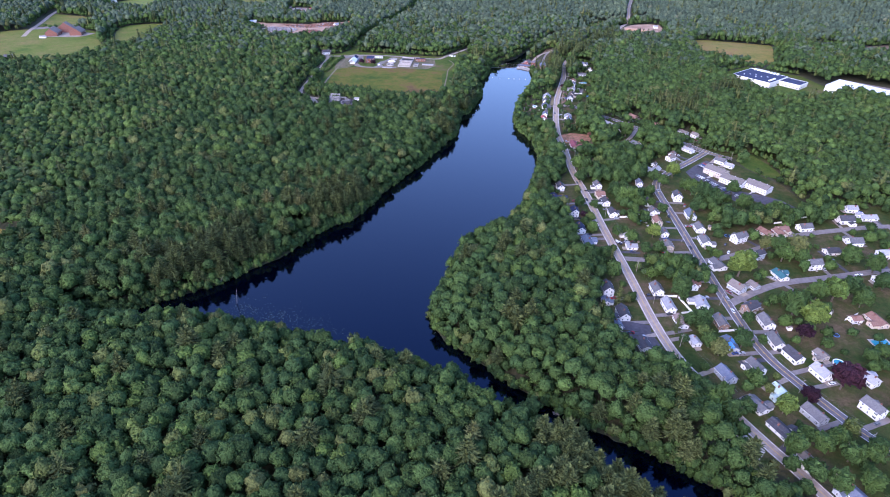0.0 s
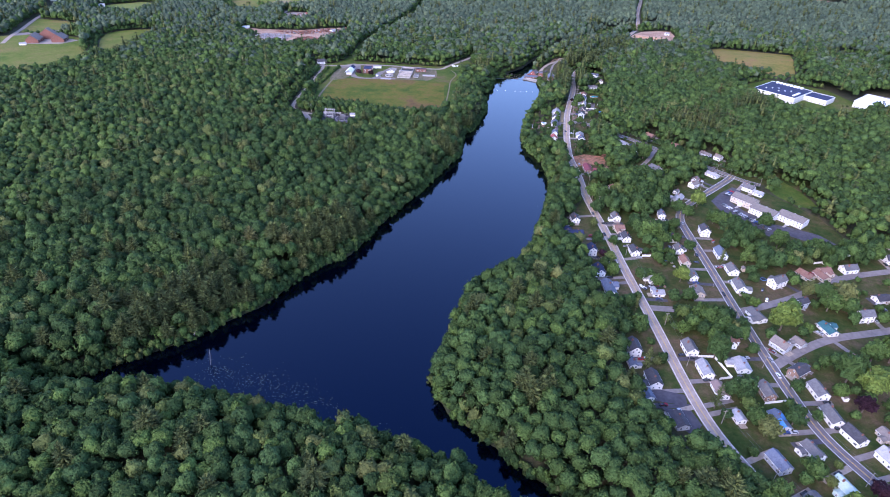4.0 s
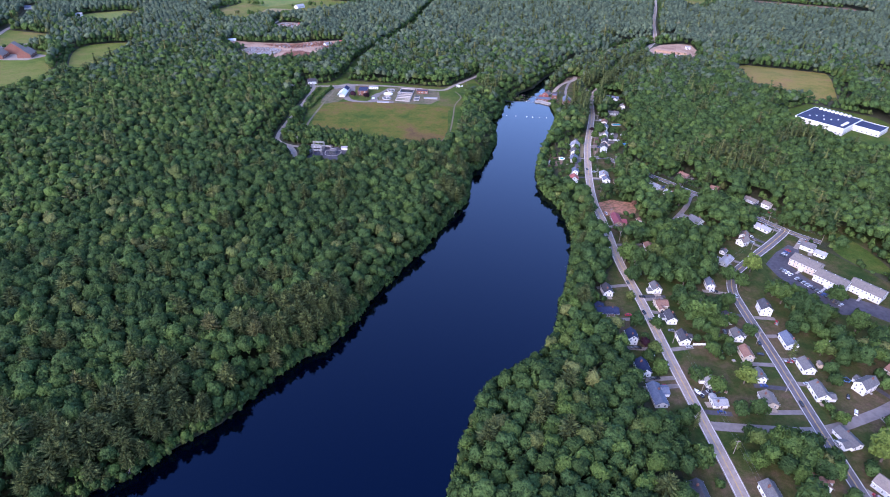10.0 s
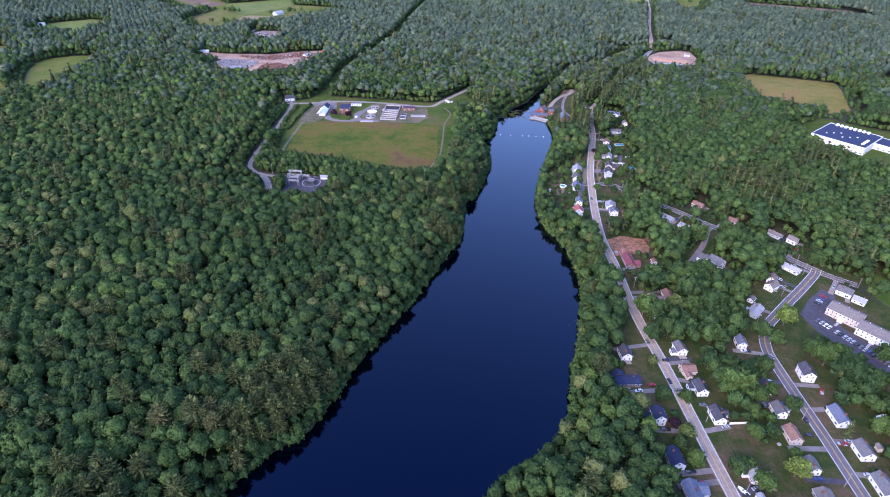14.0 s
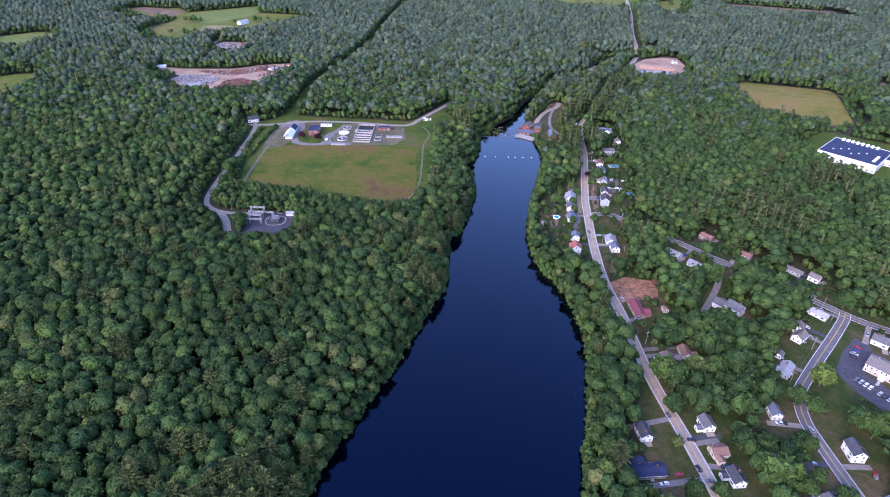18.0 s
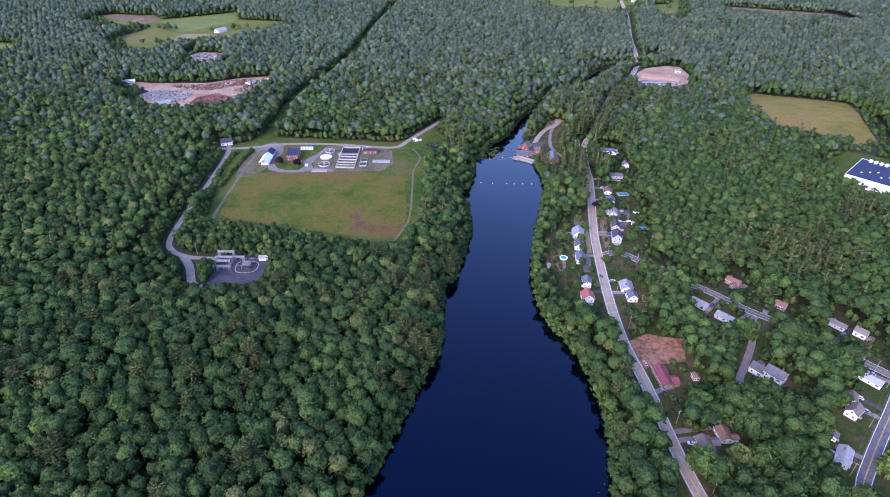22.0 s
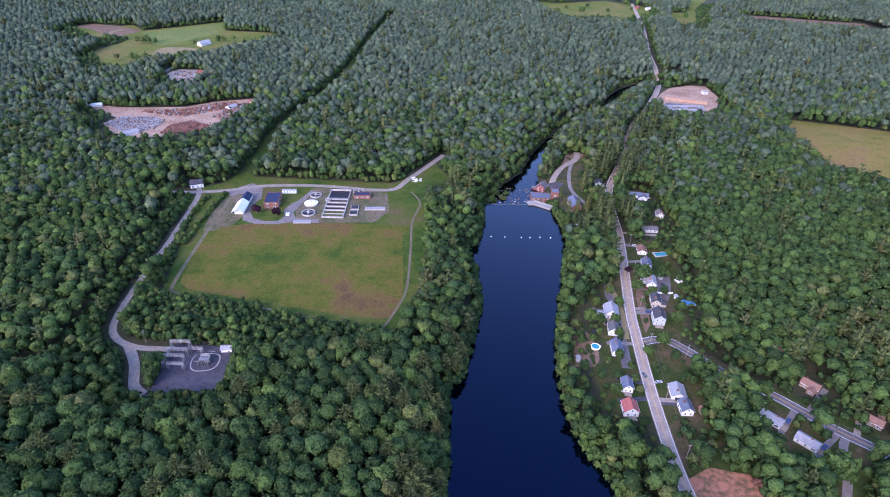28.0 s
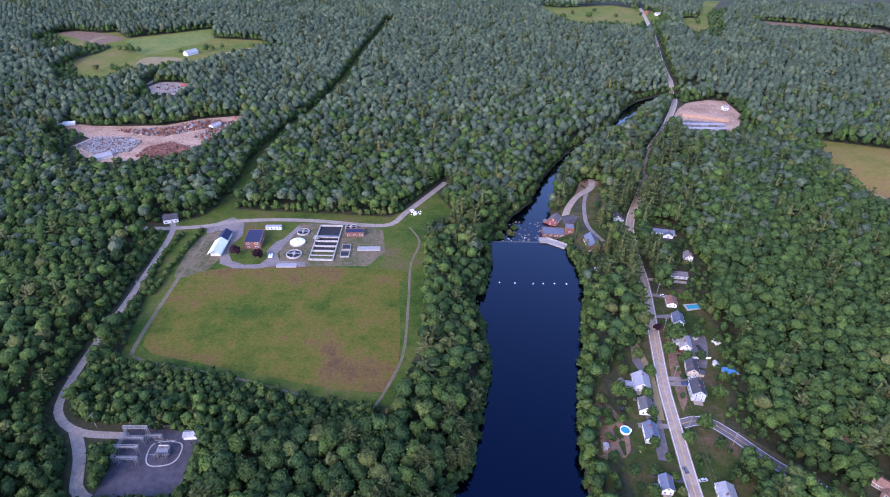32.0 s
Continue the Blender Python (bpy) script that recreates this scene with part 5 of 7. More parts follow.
YARD_TREES_3 = [(124, 560, 8, "b"), (110, 552, 7.9, "b"), (148, 562, 8.8, "b"), (175, 539, 6.9, "b"), (182, 533, 6, "b"), (83, 556, 6.4, "b"), (136, 561, 8, "b"), (219, 494, 6.9, "b"), (131, 424, 5.8, "b"), (127, 435, 4.8, "b"), (161, 489, 4.8, "b"), (202, 524, 7.4, "b"), (244, 521, 7.3, "b"), (72, 477, 4.7, "b"), (163, 583, 7.5, "b"), (173, 577, 7.4, "b"), (148, 590, 8.5, "b"), (160, 602, 6.9, "b"), (212, 625, 9, "b"), (204, 641, 9.3, "b"), (193, 649, 9.4, "b"), (252, 628, 7.2, "b"), (132, 777, 4.5, "b"), (116, 756, 4.9, "b"), (104, 747, 4.2, "b"), (116, 815, 5, "b"), (91, 778, 3.9, "b"), (90, 765, 3.8, "b"), (98, 796, 4.1, "b"), (75, 781, 5.2, "b")]
YARD_TREES_4 = [(71, 799, 4.8, "b"), (65, 760, 3.1, "b"), (56, 754, 3, "b"), (59, 725, 2.8, "b"), (123, 826, 8, "b"), (101, 856, 7, "b"), (116, 837, 3, "d"), (67, 802, 4.8, "b"), (85, 744, 3.6, "b"), (52, 732, 2.9, "b"), (49, 750, 3, "b")]
YARD_TREES_4 += [(136, 251, 7.5, "b"), (145, 247, 7, "b"), (147, 236, 7.5, "b"), (137, 240, 6.5, "b"), (157, 242, 6, "b")]
YARD_TREES = YARD_TREES_0 + YARD_TREES_1 + YARD_TREES_2 + YARD_TREES_3 + YARD_TREES_4
for row in HOUSES:
    house(*row)
for x, y, a, w, d, roof in FAR_HOUSES:
    house(x, y, a, w, d, 1.5, roof, "red" if roof == "rust" and y > 1400 else "brick" if roof == "rust" else "white", label="far %s building with a %s roof" % ("red" if roof == "rust" else "white", WORDS.get(roof, roof)), category="building", detail=d < 15)

# driveways
r = random.Random(12)
DRIVE_CARS, drives = [], 0
TOWN_ROADS = [MAIN, SECOND, SIDE, CROSS, STREET]
for x, y, a, w, d, st, roof, wall in HOUSES:
    if w < 7:
        continue
    best = min(((np.hypot(l[:, 0] - x, l[:, 1] - y).min(), i) for i, l in enumerate(TOWN_ROADS)))
    l = TOWN_ROADS[best[1]]
    k = int(np.hypot(l[:, 0] - x, l[:, 1] - y).argmin())
    if 8 < best[0] < 34:
        t = l[min(k + 1, len(l) - 1)] - l[max(k - 1, 0)]
        t = t / np.hypot(*t)
        s = r.choice((-1, 1)) * (w / 2 + 3.0)
        p0, p1 = l[k] + t * s, np.array([x, y]) + t * s
        over = p1 + (p1 - p0) / (np.hypot(*(p1 - p0)) + 1e-6) * 5
        tagged(ribbon("driveway", spline([p0, (p0 + over) / 2, over], 4), -1.7, 1.7, r.choice((MIDASPH, NEWASPH, MIDASPH, GRAVEL)), 0.13 + 0.004 * (drives % 30)), "paved driveway from the road to a house", "driveway", kind="structure")
        drives += 1
        for k in range((r.random() < 0.8) + (r.random() < 0.35)):
            DRIVE_CARS.append((*(over - (over - p0) * r.uniform(0.15, 0.5)), math.degrees(math.atan2(*(over - p0)[::-1]))))

# apartments
for x, y, ln in ((243.1, 564.9, 20.5), (253.1, 544.2, 22), (273.5, 534.3, 22)):
    e = house(x, y, 131.3, 13 / 0.80, ln / 0.82, 2, "tan", "tan" if ln < 21 else "white", "apartment_block", "long two-storey pale apartment block with a brown roof", "apartment block", detail=False, pitch=0.20)
    for s in (-1, 1):
        for z in (1.6, 4.3):
            for i in range(8):
                shared("window", WINDOW, e, pose(s * 6.5, -ln / 2 + ln * (i + 0.5) / 8, z, 0, 0, -90 * s))
        shared("door", DOOR, e, pose(s * 6.5, 0.0, 0.2, 0, 0, -90 * s))
        part("gutter", boxed(s * 7.0 - 0.09, -ln / 2 - 0.3, 5.3, s * 7.0 + 0.09, ln / 2 + 0.3, 5.5), TRIM, e, "white gutter")
        for i in range(3):
            shared("window", WINDOW, e, pose(-4 + 4 * i, s * ln / 2, 4.3, 0, 0, 0 if s > 0 else 180))
    part("entry_porch", boxed(-8.6, -1.6, -0.5, -6.5, 1.6, 2.8), WALLS["white"], e, "white entrance porch")
    part("footpath", boxed(-14.5, -0.8, -0.4, -8.6, 0.8, 0.24), CONCRETE, e, "concrete footpath")
    for i in range(3):
        part("roof_vent", tube(bmesh.new(), (1.5, -ln * 0.3 + ln * 0.3 * i, 6.2), (1.5, -ln * 0.3 + ln * 0.3 * i, 8.4), 0.25, 0.25, 8), TRIM, e, "white roof vent")


def flat_building(name, x, y, ang, w, d, h, wall, roof, label, category="building", parapet=0.5, rows=1):
    """A flat-roofed building with a raised edge, windows along its walls and units on its roof."""
    e = at_ground(name, x, y, ang)
    part("wall", boxed(-w / 2, -d / 2, -1.5, w / 2, d / 2, h), WALLS[wall], e)
    part("roof", boxed(-w / 2 + 0.3, -d / 2 + 0.3, h, w / 2 - 0.3, d / 2 - 0.3, h + 0.15), ROOFS[roof], e)
    for x0, y0, x1, y1 in ((-w / 2 - 0.1, -d / 2 - 0.1, w / 2 + 0.1, -d / 2 + 0.3), (-w / 2 - 0.1, d / 2 - 0.3, w / 2 + 0.1, d / 2 + 0.1), (-w / 2 - 0.1, -d / 2 + 0.3, -w / 2 + 0.3, d / 2 - 0.3), (w / 2 - 0.3, -d / 2 + 0.3, w / 2 + 0.1, d / 2 - 0.3)):
        part("parapet", boxed(x0, y0, h - 0.2, x1, y1, h + parapet), TRIM if w > 25 else WALLS[wall], e)
    for z in [1.8 + 3.2 * i for i in range(rows)]:
        for s in (-1, 1):
            for i in range(int(w / 4.5)):
                shared("window", BIG_WINDOW, e, pose(-w / 2 + w * (i + 0.5) / int(w / 4.5), s * d / 2, z, 0, 0, 0 if s > 0 else 180))
            for i in range(int(d / 4.5)):
                shared("window", BIG_WINDOW, e, pose(s * w / 2, -d / 2 + d * (i + 0.5) / int(d / 4.5), z, 0, 0, -90 * s))
    return tagged(e, label, category)


fac = flat_building("factory", 396, 869, -47, 54, 54, 8, "block", "navy", "large pale factory with a flat dark blue roof", "factory")
for i in range(8):
    part("roof_unit", boxed(-20 + i * 4.6, 22, 8.15, -17.5 + i * 4.6, 26, 10.2), TRIM, fac, "white rooftop unit")
for i in range(4):
    part("roof_vent", boxed(20, -18 + i * 5, 8.15, 22.5, -15.5 + i * 5, 9.4), TRIM, fac, "white rooftop vent")
for i in range(6):
    part("skylight", boxed(-18 + i * 5.5, -12 + (i % 3) * 6, 8.15, -16.6 + i * 5.5, -10.8 + (i % 3) * 6, 8.7), TRIM, fac, "small white skylight")
flat_building("factory_annex", 434, 850, -47, 30, 26, 6, "block", "navy", "low factory annex with a flat dark blue roof", "factory")
ROOFS["snow"] = mat("white_membrane_roof", (0.62, 0.62, 0.63), (0.74, 0.74, 0.75), 0.1, 0.6, 0.01)
flat_building("warehouse", 512, 820, -47, 76, 46, 8, "white", "snow", "large warehouse with a bright white flat roof", "warehouse")

# ---- school ----
for x, y, a, w, d in ((-748, 1030, 12, 24, 26), (-712, 1042, 12, 24, 26), (-740, 1056, 12, 40, 14)):
    e = house(x, y, a + 90, w, d, 2, "tan", "brick", "school_building", "large red brick school building with a brown roof", "school", detail=False)
    for s in (-1, 1):
        for z in (1.8, 4.4):
            for i in range(5):
                shared("window", BIG_WINDOW, e, pose(s * w * 0.4, -d * 0.36 + d * 0.18 * i, z, 0, 0, -90 * s))
    for i in range(3):
        part("roof_dormer", boxed(-1.2, -d * 0.25 + d * 0.25 * i - 1.2, 9.5, 1.2, -d * 0.25 + d * 0.25 * i + 1.2, 13.5 if w > 30 else 11.4), TRIM, e, "white roof dormer")
house(-752, 1006, 12, 5, 12, 1, "pale", "white", "school_trailer", "long white trailer beside the school", "trailer", detail=False)

# ---- treatment plant ----
e = house(-200, 940, 90, 9.5, 38, 1.5, "navy", "white", "storage_building", "long white storage building with a part navy, part white roof", "storage building", detail=False)
for s in (-1, 1):
    bm = roof_slab(bmesh.new(), 9.5, 20, 3.9, 9.5 * 0.36, s, 0.55, 0.06)
    o = part("roof_sheet", bm, ROOFS["snow"], e, "white metal roof sheet")
    o.matrix_basis = pose(0, -9.2, 0.24)
flat_building("plant_office", -175, 945.5, 3, 12.5, 20, 6, "brick", "navy", "red brick plant office with a flat navy roof", "office building", rows=2)
flat_building("pump_house", -96.5, 959.5, 3, 15, 7, 3.6, "brick", "navy", "small brick pump house with a navy roof", "pump house")
GREENWATER = mat("algae_water", (0.045, 0.055, 0.014), (0.085, 0.09, 0.03), 0.3, 0.4, spec=0.15)
BROWNWATER = mat("brown_tank_water", (0.012, 0.011, 0.014), (0.03, 0.027, 0.028), 0.3, 0.3, spec=0.15)
basin = tagged(at_ground("aeration_basin", -118, 946, -1), "long concrete aeration basin with five open cells", "water basin")
W2, D2 = 9.2, 26.0
cuts = [-26, -20.5, -13.5, -6.5, 1.0, 7.5, 26]
for s in (-1, 1):
    part("side_wall", boxed(s * W2 - 0.35, -D2, -1.5, s * W2 + 0.35, D2, 1.7), CONCRETE, basin)
for c in cuts:
    part("cross_wall", boxed(-W2 + 0.35, c - 0.35, -1.5, W2 - 0.35, c + 0.35, 1.68), CONCRETE, basin)
for i, (a, b) in enumerate(zip(cuts, cuts[1:])):
    part("cell_water", boxed(-W2 + 0.35, a + 0.35, -1.2, W2 - 0.35, b - 0.35, 0.2 if i != 0 else 0.9), (GREENWATER, GREENWATER, BROWNWATER, BROWNWATER, BROWNWATER, BROWNWATER)[i], basin)
part("catwalk", boxed(-W2, 6.6, 1.7, W2, 8.4, 1.95), STEEL, basin, "steel catwalk")


def round_tank(x, y, r_, label, dome=False):
    e = tagged(at_ground("settling_tank", x, y), label, "water tank", "settling tanks of the plant")
    bm = bmesh.new()
    k = 28
    ring = lambda rr, z: [bm.verts.new((math.cos(t) * rr, math.sin(t) * rr, z)) for t in np.arange(k) * 2 * math.pi / k]
    a, b, c, d = ring(r_, -1), ring(r_, 1.6), ring(r_ - 0.5, 1.6), ring(r_ - 0.5, -1)
    for u, v in ((a, b), (b, c), (c, d)):
        for i in range(k):
            bm.faces.new((u[i], u[(i + 1) % k], v[(i + 1) % k], v[i]))
    part("tank_wall", bm, CONCRETE, e)
    bm = bmesh.new()
    if dome:
        lo = [bm.verts.new((math.cos(t) * (r_ - 0.1), math.sin(t) * (r_ - 0.1), 1.62)) for t in np.arange(k) * 2 * math.pi / k]
        mid = [bm.verts.new((math.cos(t) * r_ * 0.55, math.sin(t) * r_ * 0.55, 2.5)) for t in np.arange(k) * 2 * math.pi / k]
        top = bm.verts.new((0, 0, 2.9))
        for i in range(k):
            bm.faces.new((lo[i], lo[(i + 1) % k], mid[(i + 1) % k], mid[i]))
            bm.faces.new((mid[i], mid[(i + 1) % k], top))
        part("cover", bm, TRIM, e, "white domed cover")
        part("hatch", boxed(-0.6, -0.6, 2.8, 0.6, 0.6, 3.2), CONCRETE, e)
    else:
        bm.faces.new([bm.verts.new((math.cos(t) * (r_ - 0.5), math.sin(t) * (r_ - 0.5), 0.7)) for t in np.arange(k) * 2 * math.pi / k])
        part("tank_water", bm, BROWNWATER, e)
        part("bridge", boxed(-r_, -0.5, 1.6, r_, 0.5, 1.9), STEEL, e, "steel walkway bridge")
        part("bridge_arm", boxed(-0.4, -r_ + 0.6, 1.0, 0.4, r_ - 0.6, 1.3), STEEL, e, "steel skimmer arm")
        part("hub", tube(bmesh.new(), (0, 0, -1), (0, 0, 2.6), 1.1, 1.1, 12), CONCRETE, e, "round concrete hub")


round_tank(-141, 945, 6.2, "round covered tank with a white dome", True)
round_tank(-140.4, 927.5, 6.0, "round open settling tank with a steel bridge")
round_tank(-139.5, 961.5, 5.2, "round open settling tank with a steel bridge")
round_tank(-101, 970, 5.0, "round open settling tank with a steel bridge")
round_tank(-127, 953, 2.6, "small round open tank with a steel bridge")
for x, y, w, d, h, nm, lb in ((-165, 967, 13, 3.2, 3, "office_trailer", "white office trailer beside the plant road"), (-83, 937, 18, 5, 1.2, "sludge_bed", "low concrete sludge bed"), (-101, 938, 7, 7, 1.6, "chlorine_basin", "small square concrete basin"),
                              (-101, 928, 7, 7, 1.6, "chlorine_basin", "small square concrete basin"), (-143, 912, 15, 4.5, 0.9, "drying_bed", "low concrete drying bed at the meadow's edge"), (-158, 925, 3, 4, 1.5, "generator", "pale metal generator box")):
    e = tagged(at_ground(nm, x, y, 2), lb, nm.replace("_", " "))
    part("shell", boxed(-w / 2, -d / 2, -0.8, w / 2, d / 2, h), TRIM if "trailer" in nm or nm == "generator" else CONCRETE, e)
    if nm in ("office_trailer",):
        part("roof", boxed(-w / 2 - 0.15, -d / 2 - 0.15, h, w / 2 + 0.15, d / 2 + 0.15, h + 0.15), ROOFS["pale"], e)
        for i in range(4):
            shared("window", WINDOW, e, pose(-w / 2 + 2 + 3 * i, -d / 2, 1.8, 0, 0, 180))
    elif nm != "generator":
        part("bed_surface", boxed(-w / 2 + 0.4, -d / 2 + 0.4, h - 0.3, w / 2 - 0.4, d / 2 - 0.4, h + 0.02), BROWNWATER if "basin" in nm else ROOFS["pale"], e)
    else:
        part("exhaust", tube(bmesh.new(), (0, 0, h), (0, 0, h + 1.2), 0.2), STEEL, e)
PLANTSOIL = mat("trodden_grass", (0.062, 0.066, 0.024), (0.15, 0.11, 0.07), 0.06, 0.95, 0.05, fscale=7, span=(0.40, 0.60))
patch("ground_plant_west", spline([(-222, 950), (-204, 965), (-196, 920), (-200, 906), (-221, 895)], 8, True), PLANTSOIL, 0.15, "brown trodden grass beside the storage building")
patch("ground_plant_dry", np.array([(-150, 911), (-82, 913), (-70, 933), (-74, 967), (-88, 974), (-105, 977), (-145, 977), (-155, 942), (-150, 921)], float), PLANTSOIL, 0.15, "dry trodden grass between the tanks")
patch("ground_plant", np.array([(-222, 970), (-204, 986), (-192, 976), (-188, 955), (-193, 941), (-192, 930), (-186, 918), (-175, 913), (-164, 914), (-160, 922), (-163, 933), (-159, 946), (-154, 951), (-146, 972), (-143, 972), (-154, 929), (-150, 919), (-130, 918), (-129, 911), (-150, 912), (-165, 908), (-182, 908), (-194, 914), (-197, 924), (-195, 945), (-198, 961), (-210, 963), (-218, 958)], float), MIDASPH, 0.17, "grey paved yard of the treatment plant")
tagged(ribbon("dirt_track", spline([(-217, 813), (-206, 807), (-170, 799), (-146, 793), (-122, 785), (-86, 773), (-68, 768), (-56, 794), (-50, 819), (-49, 870), (-49, 915), (-43, 949), (-52, 972)]), -0.9, 0.9, TRACK, 0.22), "worn dirt track round the meadow", "track", kind="structure")
tagged(ribbon("dirt_track_west", spline([(-217, 812), (-218.5, 831), (-218, 889), (-216, 954)]), -1.3, 1.3, TRACK, 0.22), "worn dirt track beside the meadow", "track", kind="structure")

# ---- substation ----


def gantry(x, y, ang, w, h):
    """A lattice portal of galvanised steel: two legs, a beam and braces."""
    e = tagged(at_ground("substation_gantry", x, y, ang), "tall galvanised steel lattice gantry on dark ground", "gantry", "gantries of the substation")
    for s in (-1, 1):
        for dx, dy in ((-0.5, -0.5), (0.5, -0.5), (0.5, 0.5), (-0.5, 0.5)):
            part("leg_bar", tube(bmesh.new(), (s * w / 2 + dx * 1.6, dy * 1.6, 0), (s * w / 2 + dx * 0.8, dy * 0.8, h), 0.15, 0.15, 5), STEEL, e)
        bm = bmesh.new()
        for i in range(5):
            z0, z1 = h * i / 5, h * (i + 1) / 5
            tube(bm, (s * w / 2 - 0.6, -0.6, z0), (s * w / 2 + 0.6, -0.6, z1), 0.09, 0.09, 4)
            tube(bm, (s * w / 2 + 0.6, 0.6, z0), (s * w / 2 - 0.6, 0.6, z1), 0.09, 0.09, 4)
        part("leg_lattice", bm, STEEL, e)
    for dy, z in ((-0.5, h), (0.5, h), (-0.5, h - 1.1), (0.5, h - 1.1)):
        part("beam_bar", tube(bmesh.new(), (-w / 2 - 1, dy, z), (w / 2 + 1, dy, z), 0.13, 0.13, 5), STEEL, e)
    bm = bmesh.new()
    for i in range(8):
        a, b = -w / 2 + w * i / 8, -w / 2 + w * (i + 1) / 8
        tube(bm, (a, -0.5, h - 1.1), (b, -0.5, h), 0.08, 0.08, 4)
        tube(bm, (a, 0.5, h), (b, 0.5, h - 1.1), 0.08, 0.08, 4)
    part("beam_lattice", bm, STEEL, e)
    for i in range(3):
        part("insulator", tube(bmesh.new(), (w * (i - 1) * 0.32, 0, h - 1.2), (w * (i - 1) * 0.32, 0, h - 2.8), 0.2, 0.14, 7), WALLS["brown"], e, "brown insulator")


for x, y, w, h in ((-187, 751, 11, 7.5), (-187, 745.5, 11, 6), (-187, 739.5, 11, 6.5), (-184, 733, 9, 6), (-177, 748, 7, 4.5)):
    gantry(x, y, 0, w, h)
gantry(-192, 742, 90, 16, 5)
tr_ = tagged(at_ground("transformer", -169, 740), "large grey power transformer inside a concrete kerb", "transformer")
part("tank", boxed(-3, -2, 0, 3, 2, 3.6), STEEL, tr_)
for i in range(6):
    part("radiator", boxed(-3.4 + i * 1.2, -3.2, 0.4, -3.1 + i * 1.2, -2.0, 3.2), STEEL, tr_)
for i in range(3):
    part("bushing", tube(bmesh.new(), (-1.8 + i * 1.8, 0, 3.6), (-1.8 + i * 1.8, 0.3, 5.4), 0.22, 0.12, 7), WALLS["brown"], tr_, "brown bushing")
part("conservator", tube(bmesh.new(), (-2.5, 1.4, 4.3), (2.5, 1.4, 4.3), 0.5, 0.5, 10), STEEL, tr_)
kerb = spline([(-176, 746), (-163, 746), (-161, 738), (-164, 733), (-173, 732), (-177, 737)], 1.5, True)
tagged(ribbon("containment_kerb", np.vstack([kerb, kerb[:2]]), -0.35, 0.35, CONCRETE, 0.5), "pale oval concrete containment kerb", "kerb")
for x, y, h in ((-172, 744, 5), (-166, 744, 5), (-172, 735.5, 4.5), (-166, 735.5, 4.5)):
    e = tagged(at_ground("busbar_stand", x, y), "steel busbar stand with insulators", "busbar stand", "busbar stands of the substation")
    part("post", tube(bmesh.new(), (0, 0, 0), (0, 0, h), 0.14, 0.14, 6), STEEL, e)
    part("cross_arm", boxed(-2.2, -0.1, h, 2.2, 0.1, h + 0.2), STEEL, e)
    for i in (-1, 0, 1):
        part("insulator", tube(bmesh.new(), (i * 1.8, 0, h + 0.2), (i * 1.8, 0, h + 1.2), 0.14, 0.1, 6), WALLS["brown"], e)
house(-159, 750.5, 5, 5, 8, 1, "pale", "white", "control_shed", "small white substation control shed", "shed", detail=False)
fence = tagged(at_ground("chain_link_fence", -193, 757), "tall chain-link fence of steel posts and rails round the substation", "fence")
corners = [(-194, 758), (-153, 754), (-149, 711), (-194, 711), (-194, 758)]
for (ax, ay), (bx, by) in zip(corners, corners[1:]):
    n = int(math.hypot(bx - ax, by - ay) / 3.5)
    for i in range(n):
        px, py = ax + (bx - ax) * i / n, ay + (by - ay) * i / n
        o = part("post", tube(bmesh.new(), (0, 0, 0), (0, 0, 2.6), 0.06, 0.06, 5), STEEL, fence)
        o.matrix_basis = pose(px + 193, py - 757, 0)
    for z in (0.3, 1.4, 2.5):
        part("rail", tube(bmesh.new(), (ax + 193, ay - 757, z), (bx + 193, by - 757, z), 0.04, 0.04, 4), STEEL, fence)

# ---- mill and dam ----
house(77, 998, 60, 11, 13, 2, "grey", "red", "mill_house", "red wooden mill house with a grey roof by the river", "mill")
flat_building("mill", 72, 977, -6, 19, 12, 6, "brick", "bluegrey", "old brick mill with a flat blue roof above the dam", "mill", rows=2)
flat_building("mill_wing", 85, 974, -6, 7, 8, 5, "brick", "bluegrey", "brick mill wing with a blue flat roof", "mill")
house(97.5, 946, 92, 11, 21, 1.5, "bluegrey", "brick", "mill_store", "long brick store with a blue-grey roof near the dam", "store building", detail=False)
OLDCONC = mat("old_concrete", (0.20, 0.185, 0.17), (0.33, 0.31, 0.29), 0.5, 0.9, 0.02)
WETSTONE = mat("wet_stone", (0.03, 0.032, 0.034), (0.09, 0.088, 0.085), 0.5, 0.4, 0.03)
dam = tagged(at_ground("dam", 35, 960, 0, -4), "low concrete dam sill across the lake's outlet", "dam")
part("sill", boxed(-24, -0.7, -3, 24, 0.9, 4.03), WETSTONE, dam)
part("abutment", boxed(23, -1.5, -3, 28, 5, 5.7), OLDCONC, dam, "concrete abutment")
part("terrace", boxed(-10, -2.6, -3, 10, 2.6, 5.4), OLDCONC, dam, "concrete terrace above the dam").matrix_basis = pose(35, -3, 0, 0, 0, -36)
part("terrace_wall", boxed(-10, 2.62, -3, 10, 3.1, 6.6), OLDCONC, dam, "low wall behind the terrace").matrix_basis = pose(35, -3, 0, 0, 0, -36)
for i in range(9):
    part("railing_post", tube(bmesh.new(), (26.5 + i * 2, 3.0 - i * 1.45, 5.4), (26.5 + i * 2, 3.0 - i * 1.45, 6.5), 0.06, 0.06, 5), STEEL, dam)
part("railing", tube(bmesh.new(), (26.5, 3.0, 6.5), (42.5, -8.6, 6.5), 0.06, 0.06, 5), STEEL, dam)
